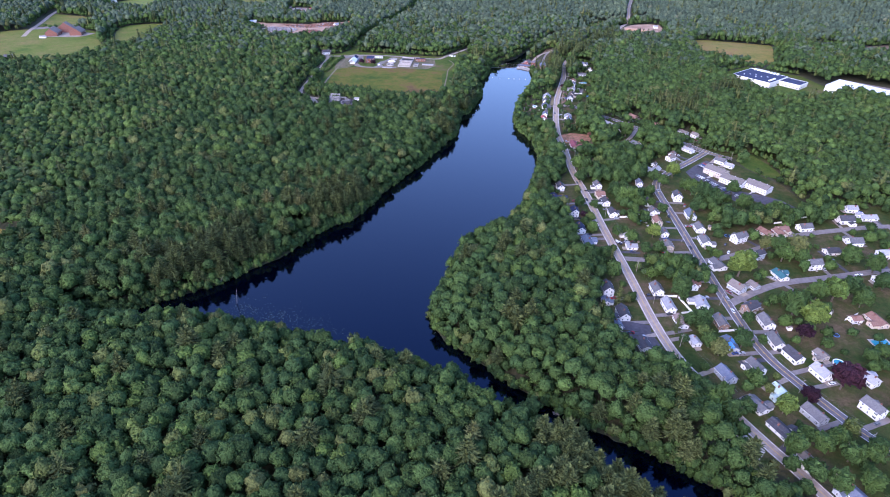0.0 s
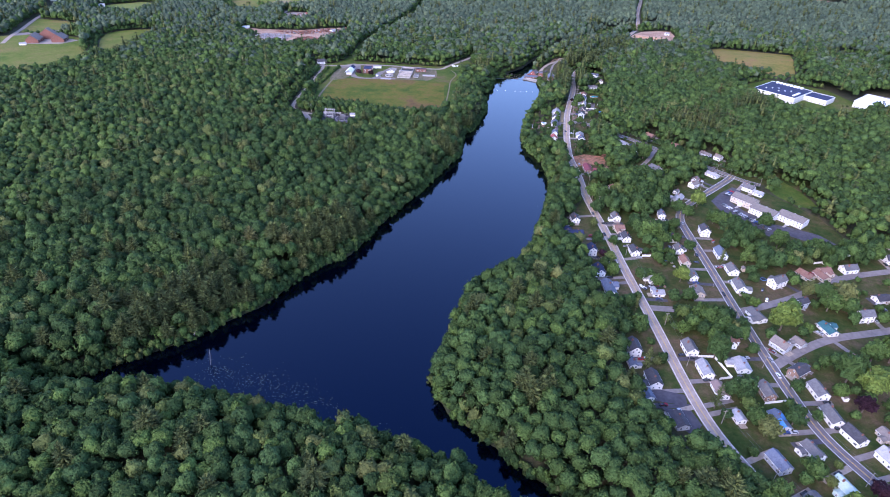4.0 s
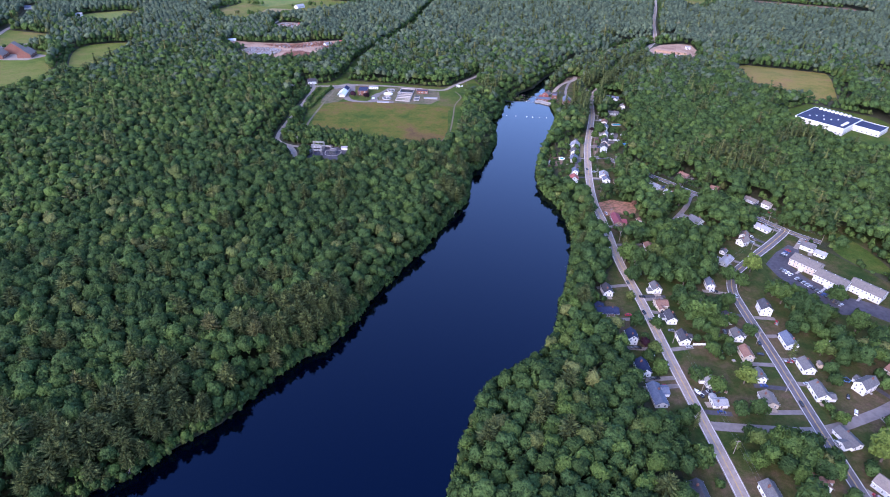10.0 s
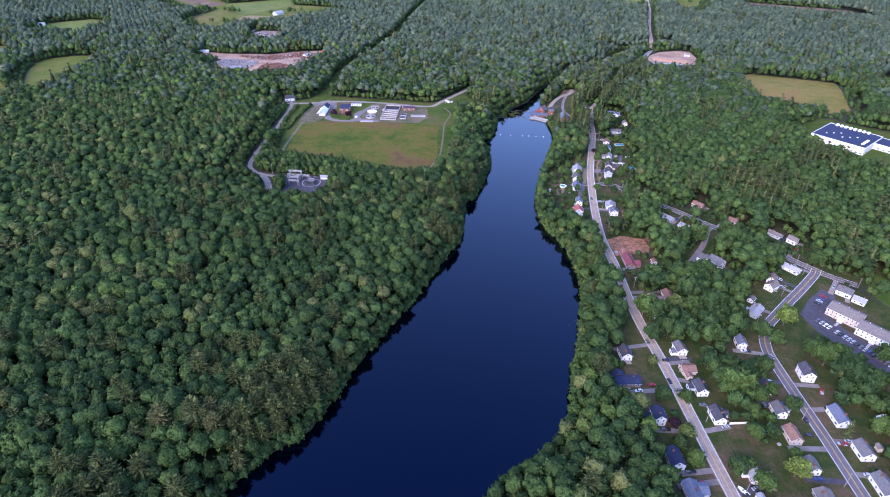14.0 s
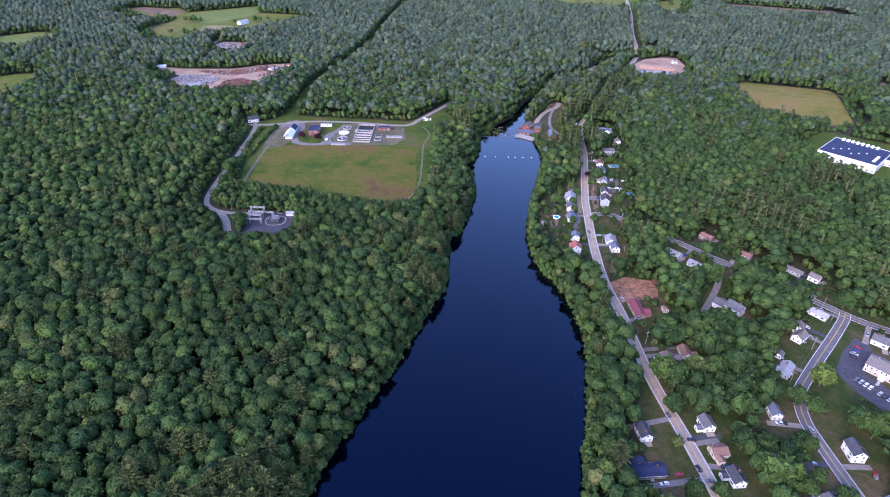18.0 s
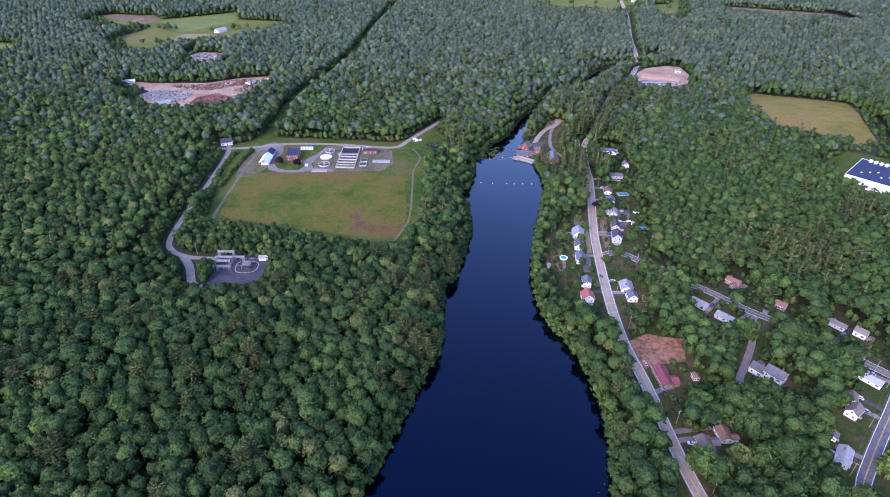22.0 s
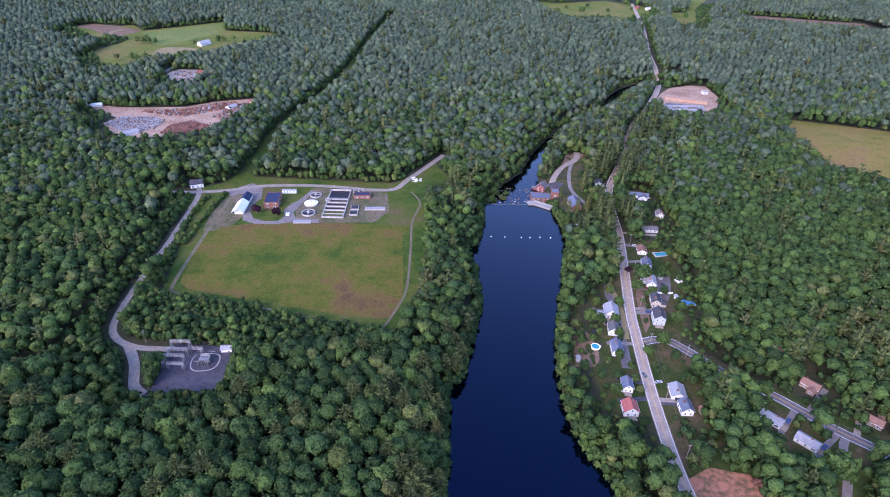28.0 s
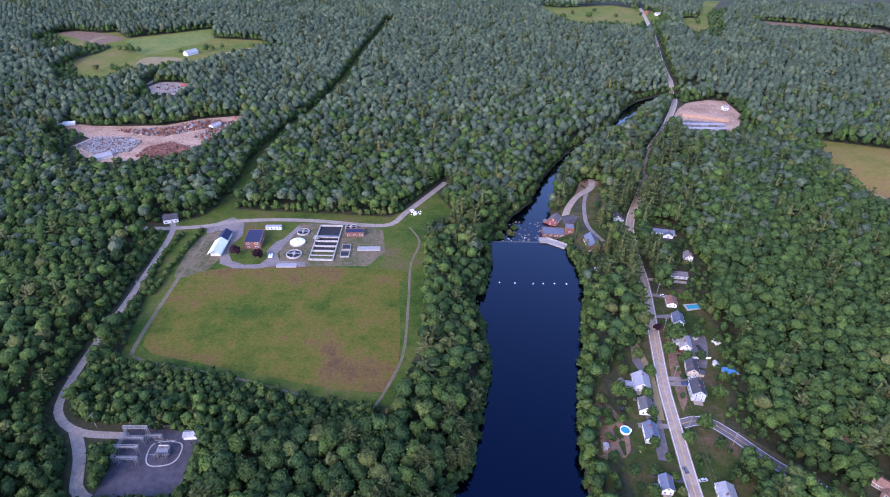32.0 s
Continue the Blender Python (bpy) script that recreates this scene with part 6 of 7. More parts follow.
tagged(ribbon("lane_mill", spline([(124, 1066), (119, 1047), (103, 1031), (92, 1014), (87, 1002)], 4), -3.2, 3.2, GRAVEL, 0.3), "pale gravel drive of the mill", "lane", kind="structure")
tagged(ribbon("lane_store", spline([(127, 1062), (112, 1034), (104, 1005), (101, 975), (108, 950)], 4), -1.7, 1.7, MIDASPH, 0.26), "grey lane behind the mill", "lane", kind="structure")
patch("ground_mill_lot", np.array([(84, 1002), (92, 999), (97, 994), (91, 984), (83, 988)], float), NEWASPH, 0.34, "dark asphalt lot beside the mill")
patch("ground_mill_bank", np.array([(96, 1020), (112, 1062), (132, 1062), (118, 1040)], float), DIRT, 0.2, "bare brown bank above the mill")
buoys = [(18.5, 901), (30, 900.5), (44, 900), (51.5, 900), (60, 900.3), (69, 900)]
for x, y in buoys:
    e = tagged(at_ground("buoy", x, y, 0, 0.0), "small white marker buoy floating on the lake", "buoy", "buoys above the dam")
    part("float", tube(bmesh.new(), (0, 0, -0.3), (0, 0, 0.35), 0.55, 0.5, 10), TRIM, e)
    part("cap", tube(bmesh.new(), (0, 0, 0.35), (0, 0, 0.7), 0.3, 0.15, 8), TRIM, e)

# ---- vehicles ----


def car_bodies():
    me = {}
    for key, (c, cabin) in {"white": ((0.62, 0.62, 0.62), "glass"), "silver": ((0.35, 0.36, 0.38), "glass"), "black": ((0.02, 0.02, 0.024), "glass"), "blue": ((0.03, 0.06, 0.20), "glass"), "red": ((0.28, 0.02, 0.03), "glass"), "grey": ((0.12, 0.125, 0.13), "glass")}.items():
        paint = mat(key + "_car_paint", c, [min(1, v * 1.15) for v in c], 0.6, 0.25, spec=0.6)
        bm = boxed(-0.9, -2.25, 0.35, 0.9, 2.25, 0.95)
        bmesh.ops.bevel(bm, geom=bm.edges[:], offset=0.14, segments=2, affect="EDGES")
        m = bpy.data.meshes.new("car_body")
        bm.to_mesh(m)
        bm.free()
        m.materials.append(paint)
        bm = bmesh.new()
        lo = [bm.verts.new(p) for p in ((-0.82, -1.75, 0.94), (0.82, -1.75, 0.94), (0.82, 1.1, 0.94), (-0.82, 1.1, 0.94))]
        hi = [bm.verts.new(p) for p in ((-0.66, -1.35, 1.46), (0.66, -1.35, 1.46), (0.66, 0.35, 1.46), (-0.66, 0.35, 1.46))]
        for i in range(4):
            bm.faces.new((lo[i], lo[(i + 1) % 4], hi[(i + 1) % 4], hi[i]))
        g = bpy.data.meshes.new("car_glass")
        bm.faces.new(hi)
        bm.to_mesh(g)
        bm.free()
        g.materials.append(GLASS)
        bm = boxed(-0.67, -1.38, 1.44, 0.67, 0.4, 1.5)
        rf = bpy.data.meshes.new("car_roof")
        bm.to_mesh(rf)
        bm.free()
        rf.materials.append(paint)
        me[key] = (m, g, rf)
    return me


CARS = car_bodies()
bm = tube(bmesh.new(), (-0.11, 0, 0), (0.11, 0, 0), 0.34, 0.34, 12)
WHEEL = bpy.data.meshes.new("wheel")
bm.to_mesh(WHEEL)
bm.free()
WHEEL.materials.append(RUBBER)


def car(x, y, ang, key, lift=0.36):
    e = at_ground("car", x, y, ang - 90, ground_z(x, y) + lift - 0.02)
    b, g, rf = CARS[key]
    shared("body", b, e)
    shared("cabin_glass", g, e, label="dark tinted glass")
    shared("roof_panel", rf, e)
    for sx in (-0.82, 0.82):
        for sy in (-1.4, 1.4):
            shared("wheel", WHEEL, e, pose(sx, sy, 0.34))
    return tagged(e, key + " parked car on the pavement", "car", "parked cars")


keys = ["white", "silver", "black", "blue", "red", "grey"]
rc = random.Random(3)
shades = ["white", "silver", "black", "grey", "black", "blue", "red", "grey", "black", "silver"]
CAR_SPOTS = [(96.4, 728.9, 100), (103, 723, 10), (76, 770, 10), (137, 819, 100), (143, 835, 60), (93, 912, 80), (95.5, 904, 80), (95, 897, 80), (76, 507, 10), (101, 636, 100), (107.6, 575.7, 170), (100, 530, 97), (107, 513, 170), (104.4, 494.8, 100), (107.7, 487.6, 170), (142, 474, 90), (154, 479.5, 90), (173, 470, 90), (169.7, 459, 170), (193, 492, 60), (186, 454, 10), (177.5, 418, 92)]
CAR_SPOTS += [(127, 412.8, 120), (126.6, 423, 120), (121, 419, 110), (152, 410, 120), (99.5, 451, 10), (175.5, 521, 92), (129, 349, 10), (184, 350, 95), (182.9, 336, 95), (207.5, 426, 60), (206, 414, 60), (138, 328, 10), (204, 345.7, 30), (105.4, 343.6, 10), (93, 491, 10), (75.7, 494, 80), (193, 493, 60), (185, 454, 170), (118.6, 477, 170), (150, 222, 140), (146, 216, 140)]
for x, y, a in CAR_SPOTS + DRIVE_CARS:
    car(x, y, a, rc.choice(shades))
for i in range(19):
    if rc.random() < 0.9:
        car(223 + 25 * i / 18, 560 - 42 * i / 18, 31 + rc.uniform(-3, 3), rc.choice(shades), 0.2)
for i in range(4):
    car(231.5 + 2.6 * i, 579 + 2.8 * i, -43 + rc.uniform(-4, 4), rc.choice(shades), 0.2)

# ---- pools, sheds, poles ----
POOLWATER = mat("pool_water", (0.015, 0.19, 0.26), (0.03, 0.27, 0.34), 0.4, 0.12, spec=0.4)
for x, y, r_ in ((73, 755, 2.7), (231, 288, 3.4)):
    e = tagged(at_ground("round_pool", x, y), "round above-ground pool with turquoise water", "swimming pool", "pools")
    bm = bmesh.new()
    k = 28
    rr = [[bm.verts.new((math.cos(t) * q, math.sin(t) * q, z)) for t in np.arange(k) * 2 * math.pi / k] for q, z in ((r_, -0.6), (r_ + 0.05, 1.25), (r_ + 0.3, 1.3), (r_ - 0.25, 1.3), (r_ - 0.2, 0.2))]
    for u, v in zip(rr, rr[1:]):
        for i in range(k):
            bm.faces.new((u[i], u[(i + 1) % k], v[(i + 1) % k], v[i]))
    part("pool_wall", bm, TRIM, e)
    bm = bmesh.new()
    bm.faces.new([bm.verts.new((math.cos(t) * (r_ - 0.2), math.sin(t) * (r_ - 0.2), 1.05)) for t in np.arange(k) * 2 * math.pi / k])
    part("pool_water", bm, POOLWATER, e)
    part("ladder", boxed(r_ - 0.4, -0.35, 0, r_ + 0.6, 0.35, 1.7), TRIM, e, "white pool ladder")
for x, y, w, d in ((149, 861, 9.5, 4.2), (269, 311, 11, 6)):
    e = tagged(at_ground("swimming_pool", x, y, 8), "rectangular in-ground pool with a pale concrete border", "swimming pool", "pools")
    part("border", boxed(-w / 2 - 1.2, -d / 2 - 1.2, -0.6, w / 2 + 1.2, d / 2 + 1.2, 0.30), CONCRETE, e)
    part("pool_water", boxed(-w / 2, -d / 2, -0.5, w / 2, d / 2, 0.32), POOLWATER, e)
TARP = ROOFS["blue"]
e = tagged(at_ground("tarp_cover", 148, 798.5, -4), "bright blue tarpaulin stretched over a low pool", "tarpaulin")
part("sheet", boxed(-4.5, -2.6, -0.4, 4.5, 2.6, 0.55), TARP, e)
part("rim", boxed(-4.8, -2.9, -0.5, 4.8, 2.9, 0.35), CONCRETE, e)


def shed(x, y, a, w, d, wall, roof):
    house(x, y, a, w, d, 1, roof, wall, "shed", "small garden shed with a gable roof", "shed", detail=False)


for x, y, a, w, d, wl, rf in ((149.7, 823, 100, 3, 4, "white", "pale"), (141, 803, 100, 2.6, 3.5, "white", "pale"), (138, 828, 10, 3, 3, "grey", "pale"), (203, 452, 90, 3, 4, "tan", "tan"), (214, 320, 90, 3, 4, "white", "tan"), (158, 330, 90, 3, 4, "white", "grey"),
                               (147, 473, 90, 3, 4, "grey", "dark"), (240, 470, 60, 3, 4, "white", "pale"), (120, 700, 100, 3, 4, "brown", "rust"), (80, 790, 100, 3, 4, "tan", "tan"), (60, 745, 90, 2.5, 3, "grey", "pale"), (250, 340, 60, 3, 4, "white", "tan")):
    shed(x, y, a, w, d, wl, rf)


def picket_fence(pts):
    """A white board fence: posts, and one panel between each pair."""
    e = at_ground("picket_fence", pts[0][0], pts[0][1], 0)
    x0, y0, z0 = e.matrix_basis.translation
    for (ax, ay), (bx, by) in zip(pts, pts[1:]):
        ln = math.hypot(bx - ax, by - ay)
        n = max(1, int(ln / 2.6))
        ang = math.degrees(math.atan2(by - ay, bx - ax))
        for i in range(n):
            t = i / n
            px, py = ax + (bx - ax) * t, ay + (by - ay) * t
            dz = ground_z(px, py) - z0
            o = part("post", boxed(-0.1, -0.1, -0.4, 0.1, 0.1, 1.95), TRIM, e)
            o.matrix_basis = pose(px - x0, py - y0, dz, 0, 0, ang)
            o = part("panel", boxed(0.1, -0.04, 0.1, ln / n - 0.1, 0.04, 1.8), TRIM, e)
            o.matrix_basis = pose(px - x0, py - y0, dz, 0, 0, ang)
    return tagged(e, "white board fence between two gardens", "fence", "garden fences")


FENCES = [[(139.2, 348.9), (149.0, 349.4), (154.0, 331.8), (145.9, 329.8)], [(165.9, 312.3), (179.8, 315.4)], [(129.1, 464.2), (142.3, 465.7)], [(263.1, 467.8), (269.9, 469.9), (271.8, 463.1)], [(280.3, 476.0), (299.0, 483.1)], [(124.6, 810.2), (140.8, 809.1)], [(257.1, 333.5), (269.1, 340.9), (258.6, 327.6)]]
for f in FENCES:
    picket_fence(f)


def pole_mesh():
    bm = tube(bmesh.new(), (0, 0, -1), (0, 0, 10.5), 0.19, 0.13, 7)
    a = bpy.data.meshes.new("pole_shaft")
    bm.to_mesh(a)
    bm.free()
    a.materials.append(POLEWOOD)
    bm = boxed(-1.3, -0.1, 9.5, 1.3, 0.1, 9.75)
    b = bpy.data.meshes.new("cross_arm")
    bm.to_mesh(b)
    bm.free()
    b.materials.append(POLEWOOD)
    bm = tube(bmesh.new(), (0, 0.35, 7.6), (0, 0.35, 8.7), 0.28, 0.28, 8)
    c = bpy.data.meshes.new("transformer_can")
    bm.to_mesh(c)
    bm.free()
    c.materials.append(STEEL)
    return a, b, c


POLE = pole_mesh()
WIRE = mat("cable", (0.10, 0.10, 0.10), (0.16, 0.16, 0.16), 1, 0.7)


def pole_row(spots, can=3):
    tops = []
    for i, (x, y, a) in enumerate(spots):
        e = tagged(at_ground("utility_pole", x, y, a), "weathered wooden utility pole with a cross-arm", "utility pole", "utility poles")
        shared("shaft", POLE[0], e)
        shared("cross_arm", POLE[1], e)
        if i % can == 0:
            shared("transformer_can", POLE[2], e, label="grey steel transformer can")
        z = ground_z(x, y)
        c, s = math.cos(radians(a)), math.sin(radians(a))
        tops.append([(x + c * o, y + s * o, z + 9.8) for o in (-1.1, 1.1)])
    w = at_ground("overhead_wires", spots[0][0], spots[0][1], 0, 0.0)
    w.matrix_basis = Matrix()
    for j in (0, 1):
        for p, q in zip(tops, tops[1:]):
            bm = bmesh.new()
            pts = [Vector(p[j]).lerp(Vector(q[j]), k / 4) - Vector((0, 0, 0.8 * 4 * (k / 4) * (1 - k / 4))) for k in range(5)]
            for u, v in zip(pts, pts[1:]):
                tube(bm, u, v, 0.035, 0.035, 3)
            part("wire", bm, WIRE, w)
    tagged(w, "thin sagging overhead cables between poles", "cables")


def along(line, every, off, first=0.0):
    seg = np.r_[0, np.cumsum(np.hypot(*np.diff(line, axis=0).T))]
    n = sides(line)
    out = []
    for s in np.arange(first, seg[-1], every):
        k = int(np.searchsorted(seg, s))
        k = min(max(k, 1), len(line) - 1)
        p = line[k] + n[k] * off
        out.append((p[0], p[1], math.degrees(math.atan2(n[k][1], n[k][0]))))
    return out


pole_row([p for p in along(MAIN, 42, 6.8, 60) if 190 < p[1] < 1000])
pole_row([p for p in along(SECOND, 42, -6.2, 90) if p[1] > 200])
pole_row(along(ACCESS, 46, -5.0, 20))
pole_row([p for p in along(SIDE, 40, 6, 30)])

# ---- single trees ----


def mesh_from(name, v, f, material, tint=None):
    me = bpy.data.meshes.new(name)
    me.from_pydata(v.tolist(), [], f.tolist())
    me.materials.append(material)
    at = me.attributes.new("tint", "FLOAT", "POINT")
    at.data.foreach_set("value", np.zeros(len(v)))
    me.update()
    return me


LIME_CROWN = [mesh_from("crown", v * [1, 1, 1.0] + [0, 0, 0.95], f, LIME) for v, f in [broad_crown(2, 110, 240 + i, 0.20) for i in range(2)]]
ROSY_CROWN = [mesh_from("crown", v * [1, 1, 0.95] + [0, 0, 1.35], f, ROSY) for v, f in [broad_crown(2, 110, 230, 0.20)]]
CROWN_MESH = [mesh_from("crown", v * [1, 1, 1.05] + [0, 0, 0.98], f, LEAF) for v, f in [broad_crown(2, 110, 200 + i, 0.20) for i in range(5)]]
DARK_CROWN = [mesh_from("crown", v * [1, 1, 0.85] + [0, 0, 1.1], f, PURPLE) for v, f in [broad_crown(2, 110, 210 + i, 0.20) for i in range(2)]]
PINE_MESH = [mesh_from("crown", v * [0.75, 0.75, 1.5] + [0, 0, 2.2], f, NEEDLE) for v, f in [pine_crown(10, 13, 220 + i) for i in range(3)]]
bm = tube(bmesh.new(), (0, 0, -0.25), (0.02, 0.01, 1.0), 0.07, 0.045, 7)
for a in range(4):
    c, s = math.cos(a * 1.7), math.sin(a * 1.7)
    tube(bm, (0.02, 0.01, 0.7 + 0.06 * a), (c * 0.5, s * 0.5, 1.35 + 0.1 * a), 0.035, 0.012, 5)
TRUNK = bpy.data.meshes.new("trunk")
bm.to_mesh(TRUNK)
bm.free()
TRUNK.materials.append(BARK)
tree_rng = random.Random(9)


def tree(x, y, r_, kind="b"):
    q = tree_rng
    e = at_ground("pine_tree" if kind == "p" else "tree", x, y, q.uniform(0, 360))
    e.scale = (r_, r_, r_ * q.uniform(0.9, 1.2))
    shared("trunk", TRUNK, e)
    shared("crown", q.choice({"b": CROWN_MESH, "y": LIME_CROWN, "d": DARK_CROWN, "r": ROSY_CROWN, "p": PINE_MESH}[kind]), e)
    return tagged(e, {"b": "leafy green deciduous tree standing on a lawn", "y": "light yellow-green leafy tree in a garden", "r": "tree with faded rosy-brown leaves", "d": "dark purple-leaved ornamental tree", "p": "tall olive-green pine with ragged boughs"}[kind], "tree", "trees among the houses")


placed = []


def clear_of(x, y, r_):
    if any(math.hypot(x - h[0], y - h[1]) < 0.5 * max(h[3], h[4]) + r_ * 0.55 for h in HOUSES):
        return False
    if any(abs(x - h[0]) < 0.4 * h[3] + r_ and 0 < h[1] - y < 6 + 1.5 * r_ for h in HOUSES):
        return False
    if any(inside(BEND, np.array([x]), np.array([y + d]))[0] for d in (0, 7, 14)) or inside(APT_YARD, np.array([x]), np.array([y]))[0]:
        return False
    if any(gap(l, np.array([x]), np.array([y]))[0] < 5.5 + r_ * 0.3 for l in TOWN_ROADS):
        return False
    return all(math.hypot(x - a, y - b) > 0.62 * (r_ + c) for a, b, c in placed)


for x, y, r_, k in YARD_TREES:
    r_ = min(max(r_, 2.0), 10.5)
    placed.append((x, y, r_))
    tree(x, y, r_, k)
# hedgerow and back-lot trees between the gardens
q = random.Random(21)
n, rest = 0, []
for i in range(9000):
    x, y = q.uniform(95, 420), q.uniform(140, 600)
    r_ = q.uniform(2.6, 6.4)
    back = 0.5 + 0.5 * noise.noise(Vector((x * 0.018, y * 0.018, 3.1)))
    if n < 400 and back > 0.34 and inside(TOWN, np.array([x]), np.array([y]))[0] and not inside(APT_LOT, np.array([x]), np.array([y]))[0] and clear_of(x, y, r_):
        placed.append((x, y, r_))
        if x < 215 and n % 2 == 0:
            tree(x, y, r_, "p" if q.random() < 0.08 else "b")
        else:
            rest.append((x, y, r_))
        n += 1
for i in range(900):
    x, y = q.uniform(55, 175), q.uniform(690, 885)
    r_ = q.uniform(1.6, 4.2)
    if n < 460 and inside(ROW_YARDS, np.array([x]), np.array([y]))[0] and clear_of(x, y, r_) and q.random() < 0.5:
        placed.append((x, y, r_))
        tree(x, y, r_)
        n += 1
rest = np.array(rest)
plant_all("garden_trees", LEAF, BROAD, rest[:, 0], rest[:, 1], rest[:, 2], rest[:, 2] * 1.1, rest[:, 2] * 0.95, np.random.default_rng(44), "leafy trees of the back gardens")
for x, y, r_ in ((176, 735, 5.5), (128, 652, 3.0), (118, 905, 4.0)):
    tree(x, y, r_, "r")
for x, y, r_, k in ((20, 967, 4.0, "b"), (25, 972, 4.6, "b"), (31, 968, 3.2, "b"), (36, 978, 4.8, "b"), (40, 988, 4.0, "b"), (28, 984, 5.0, "b"), (64, 968, 2.4, "b"), (71, 967.5, 2.8, "b"), (77, 965, 2.0, "b"),
                    (89, 930, 4.6, "p"), (85, 922, 4.4, "b"), (95, 926, 5.2, "p"), (104, 928, 4.8, "p"), (110, 938, 5.0, "p"), (88, 962, 3.6, "p"), (110, 972, 5.0, "p"), (116, 990, 5.0, "p"), (57, 975, 2.2, "r")):
    tree(x, y, r_, k)
for x, y in ((-185, 926), (-166.5, 921)):
    tree(x, y, 4.6, "d")



def grove(name, poly, seed, label, step=6.6):
    """A dense stand of tall trees between the houses."""
    r = np.random.default_rng(seed)
    p = np.array(poly, float)
    p[:, 1] -= 6

    def free(x, y):
        ok = np.ones(x.shape, bool)
        for h in HOUSES:
            ok &= ((x - h[0]) / (0.5 * max(h[3], h[4]) + 4)) ** 2 + ((y - h[1] + 8) / 17) ** 2 > 1
        for l in TOWN_ROADS:
            ok &= gap(l, x, y) > 8
        for d in (0, 7, 14, 21):
            ok &= ~inside(BEND, x, y + d) & ~inside(APT_YARD, x, y + d * 0.6)
        return ok

    x, y = scatter(p, step, free, r)
    rad = step * r.uniform(0.55, 0.95, len(x))
    hh = rad * r.uniform(1.1, 1.5, len(x))
    return plant_all(name, LEAF, BROAD, x, y, rad, hh, hh * 0.9 + r.uniform(1, 5, len(x)), r, label)


grove("grove_middle", [(106, 547), (119, 533), (141, 529), (156, 539), (176, 560), (180, 589), (182, 617), (110, 614), (116, 588)], 71, "dense green trees filling the block between two roads")
grove("grove_gardens", [(120, 485), (125, 469), (140, 468), (154, 488), (170, 507), (149, 516), (132, 515)], 72, "tall green trees behind the gardens")
grove("grove_apartments", [(194, 555), (184, 535), (191, 524), (206, 525), (217, 522), (217, 538), (212, 556)], 73, "green trees beside the apartment car park")
grove("grove_lawn", [(201, 503), (194, 482), (214, 487), (230, 509), (223, 519)], 74, "spreading green trees on a lawn")
grove("grove_corner", [(136, 392), (170, 392), (172, 372), (158, 355), (140, 372)], 75, "dark green trees near a street corner")
grove("grove_back", [(205, 470), (245, 478), (300, 500), (330, 500), (330, 480), (260, 455), (215, 455)], 76, "trees along the back of the gardens")

# ---- garden clutter ----
NETTING = mat("black_netting", (0.012, 0.013, 0.018), (0.03, 0.032, 0.04), 1.0, 0.8)
for x, y in ((242.7, 316.1), (214, 441)):
    e = tagged(at_ground("trampoline", x, y), "round black garden trampoline on steel legs", "trampoline", "trampolines")
    part("mat", tube(bmesh.new(), (0, 0, 0.88), (0, 0, 0.92), 1.9, 1.9, 20), NETTING, e)
    part("rim", tube(bmesh.new(), (0, 0, 0.80), (0, 0, 0.88), 2.2, 2.2, 20), R_TARP, e, "blue padded rim")
    for i in range(6):
        c, s = math.cos(i * 1.0472) * 1.9, math.sin(i * 1.0472) * 1.9
        part("leg", tube(bmesh.new(), (c, s, -0.2), (c, s, 0.85), 0.05, 0.05, 5), STEEL, e)
for x, y, a in ((120.2, 420.7, 125), (150.1, 823.4, 170), (295.3, 390.6, 15), (217.4, 474.9, 20)):
    e = tagged(at_ground("boat", x, y, a), "white motor boat stored on a trailer in a garden", "boat", "stored boats")
    bm = bmesh.new()
    lo = [bm.verts.new(p) for p in ((-2.8, -0.7, 0.6), (1.2, -0.7, 0.6), (3.0, 0, 0.9), (1.2, 0.7, 0.6), (-2.8, 0.7, 0.6))]
    hi = [bm.verts.new(p) for p in ((-2.9, -1.1, 1.5), (1.4, -1.1, 1.6), (3.6, 0, 1.8), (1.4, 1.1, 1.6), (-2.9, 1.1, 1.5))]
    bm.faces.new(lo[::-1])
    bm.faces.new(hi)
    for i in range(5):
        bm.faces.new((lo[i], lo[(i + 1) % 5], hi[(i + 1) % 5], hi[i]))
    part("hull", bm, TRIM, e)
    part("windscreen", boxed(0.2, -0.8, 1.6, 0.5, 0.8, 2.1), GLASS, e, "dark windscreen")
    part("trailer_frame", boxed(-2.4, -0.5, 0.4, 3.4, 0.5, 0.6), STEEL, e, "steel trailer frame")
    for s in (-0.9, 0.9):
        part("wheel", tube(bmesh.new(), (-0.8, s - 0.1, 0.34), (-0.8, s + 0.1, 0.34), 0.34, 0.34, 10), RUBBER, e)
for x, y, a in ((150.4, 457.2, 0), (146.7, 459.8, 30), (137, 424, 60), (144, 455, 80), (66, 764, 10), (78, 742, 40), (151, 452, 15)):
    e = tagged(at_ground("garden_pallet", x, y, a), "stack of boards and garden things on bare ground", "pallet", "garden stacks")
    part("base", boxed(-1.1, -0.8, -0.2, 1.1, 0.8, 0.35), mat_deck, e)
    part("load", boxed(-0.9, -0.6, 0.35, 0.5, 0.6, 1.0), ROOFS["blue"] if a == 30 else ROOFS["rust"] if a > 40 else ROOFS["pale"], e)

# ---- far farm trees, scrapyard, storage yard, rocks, lily pads ----


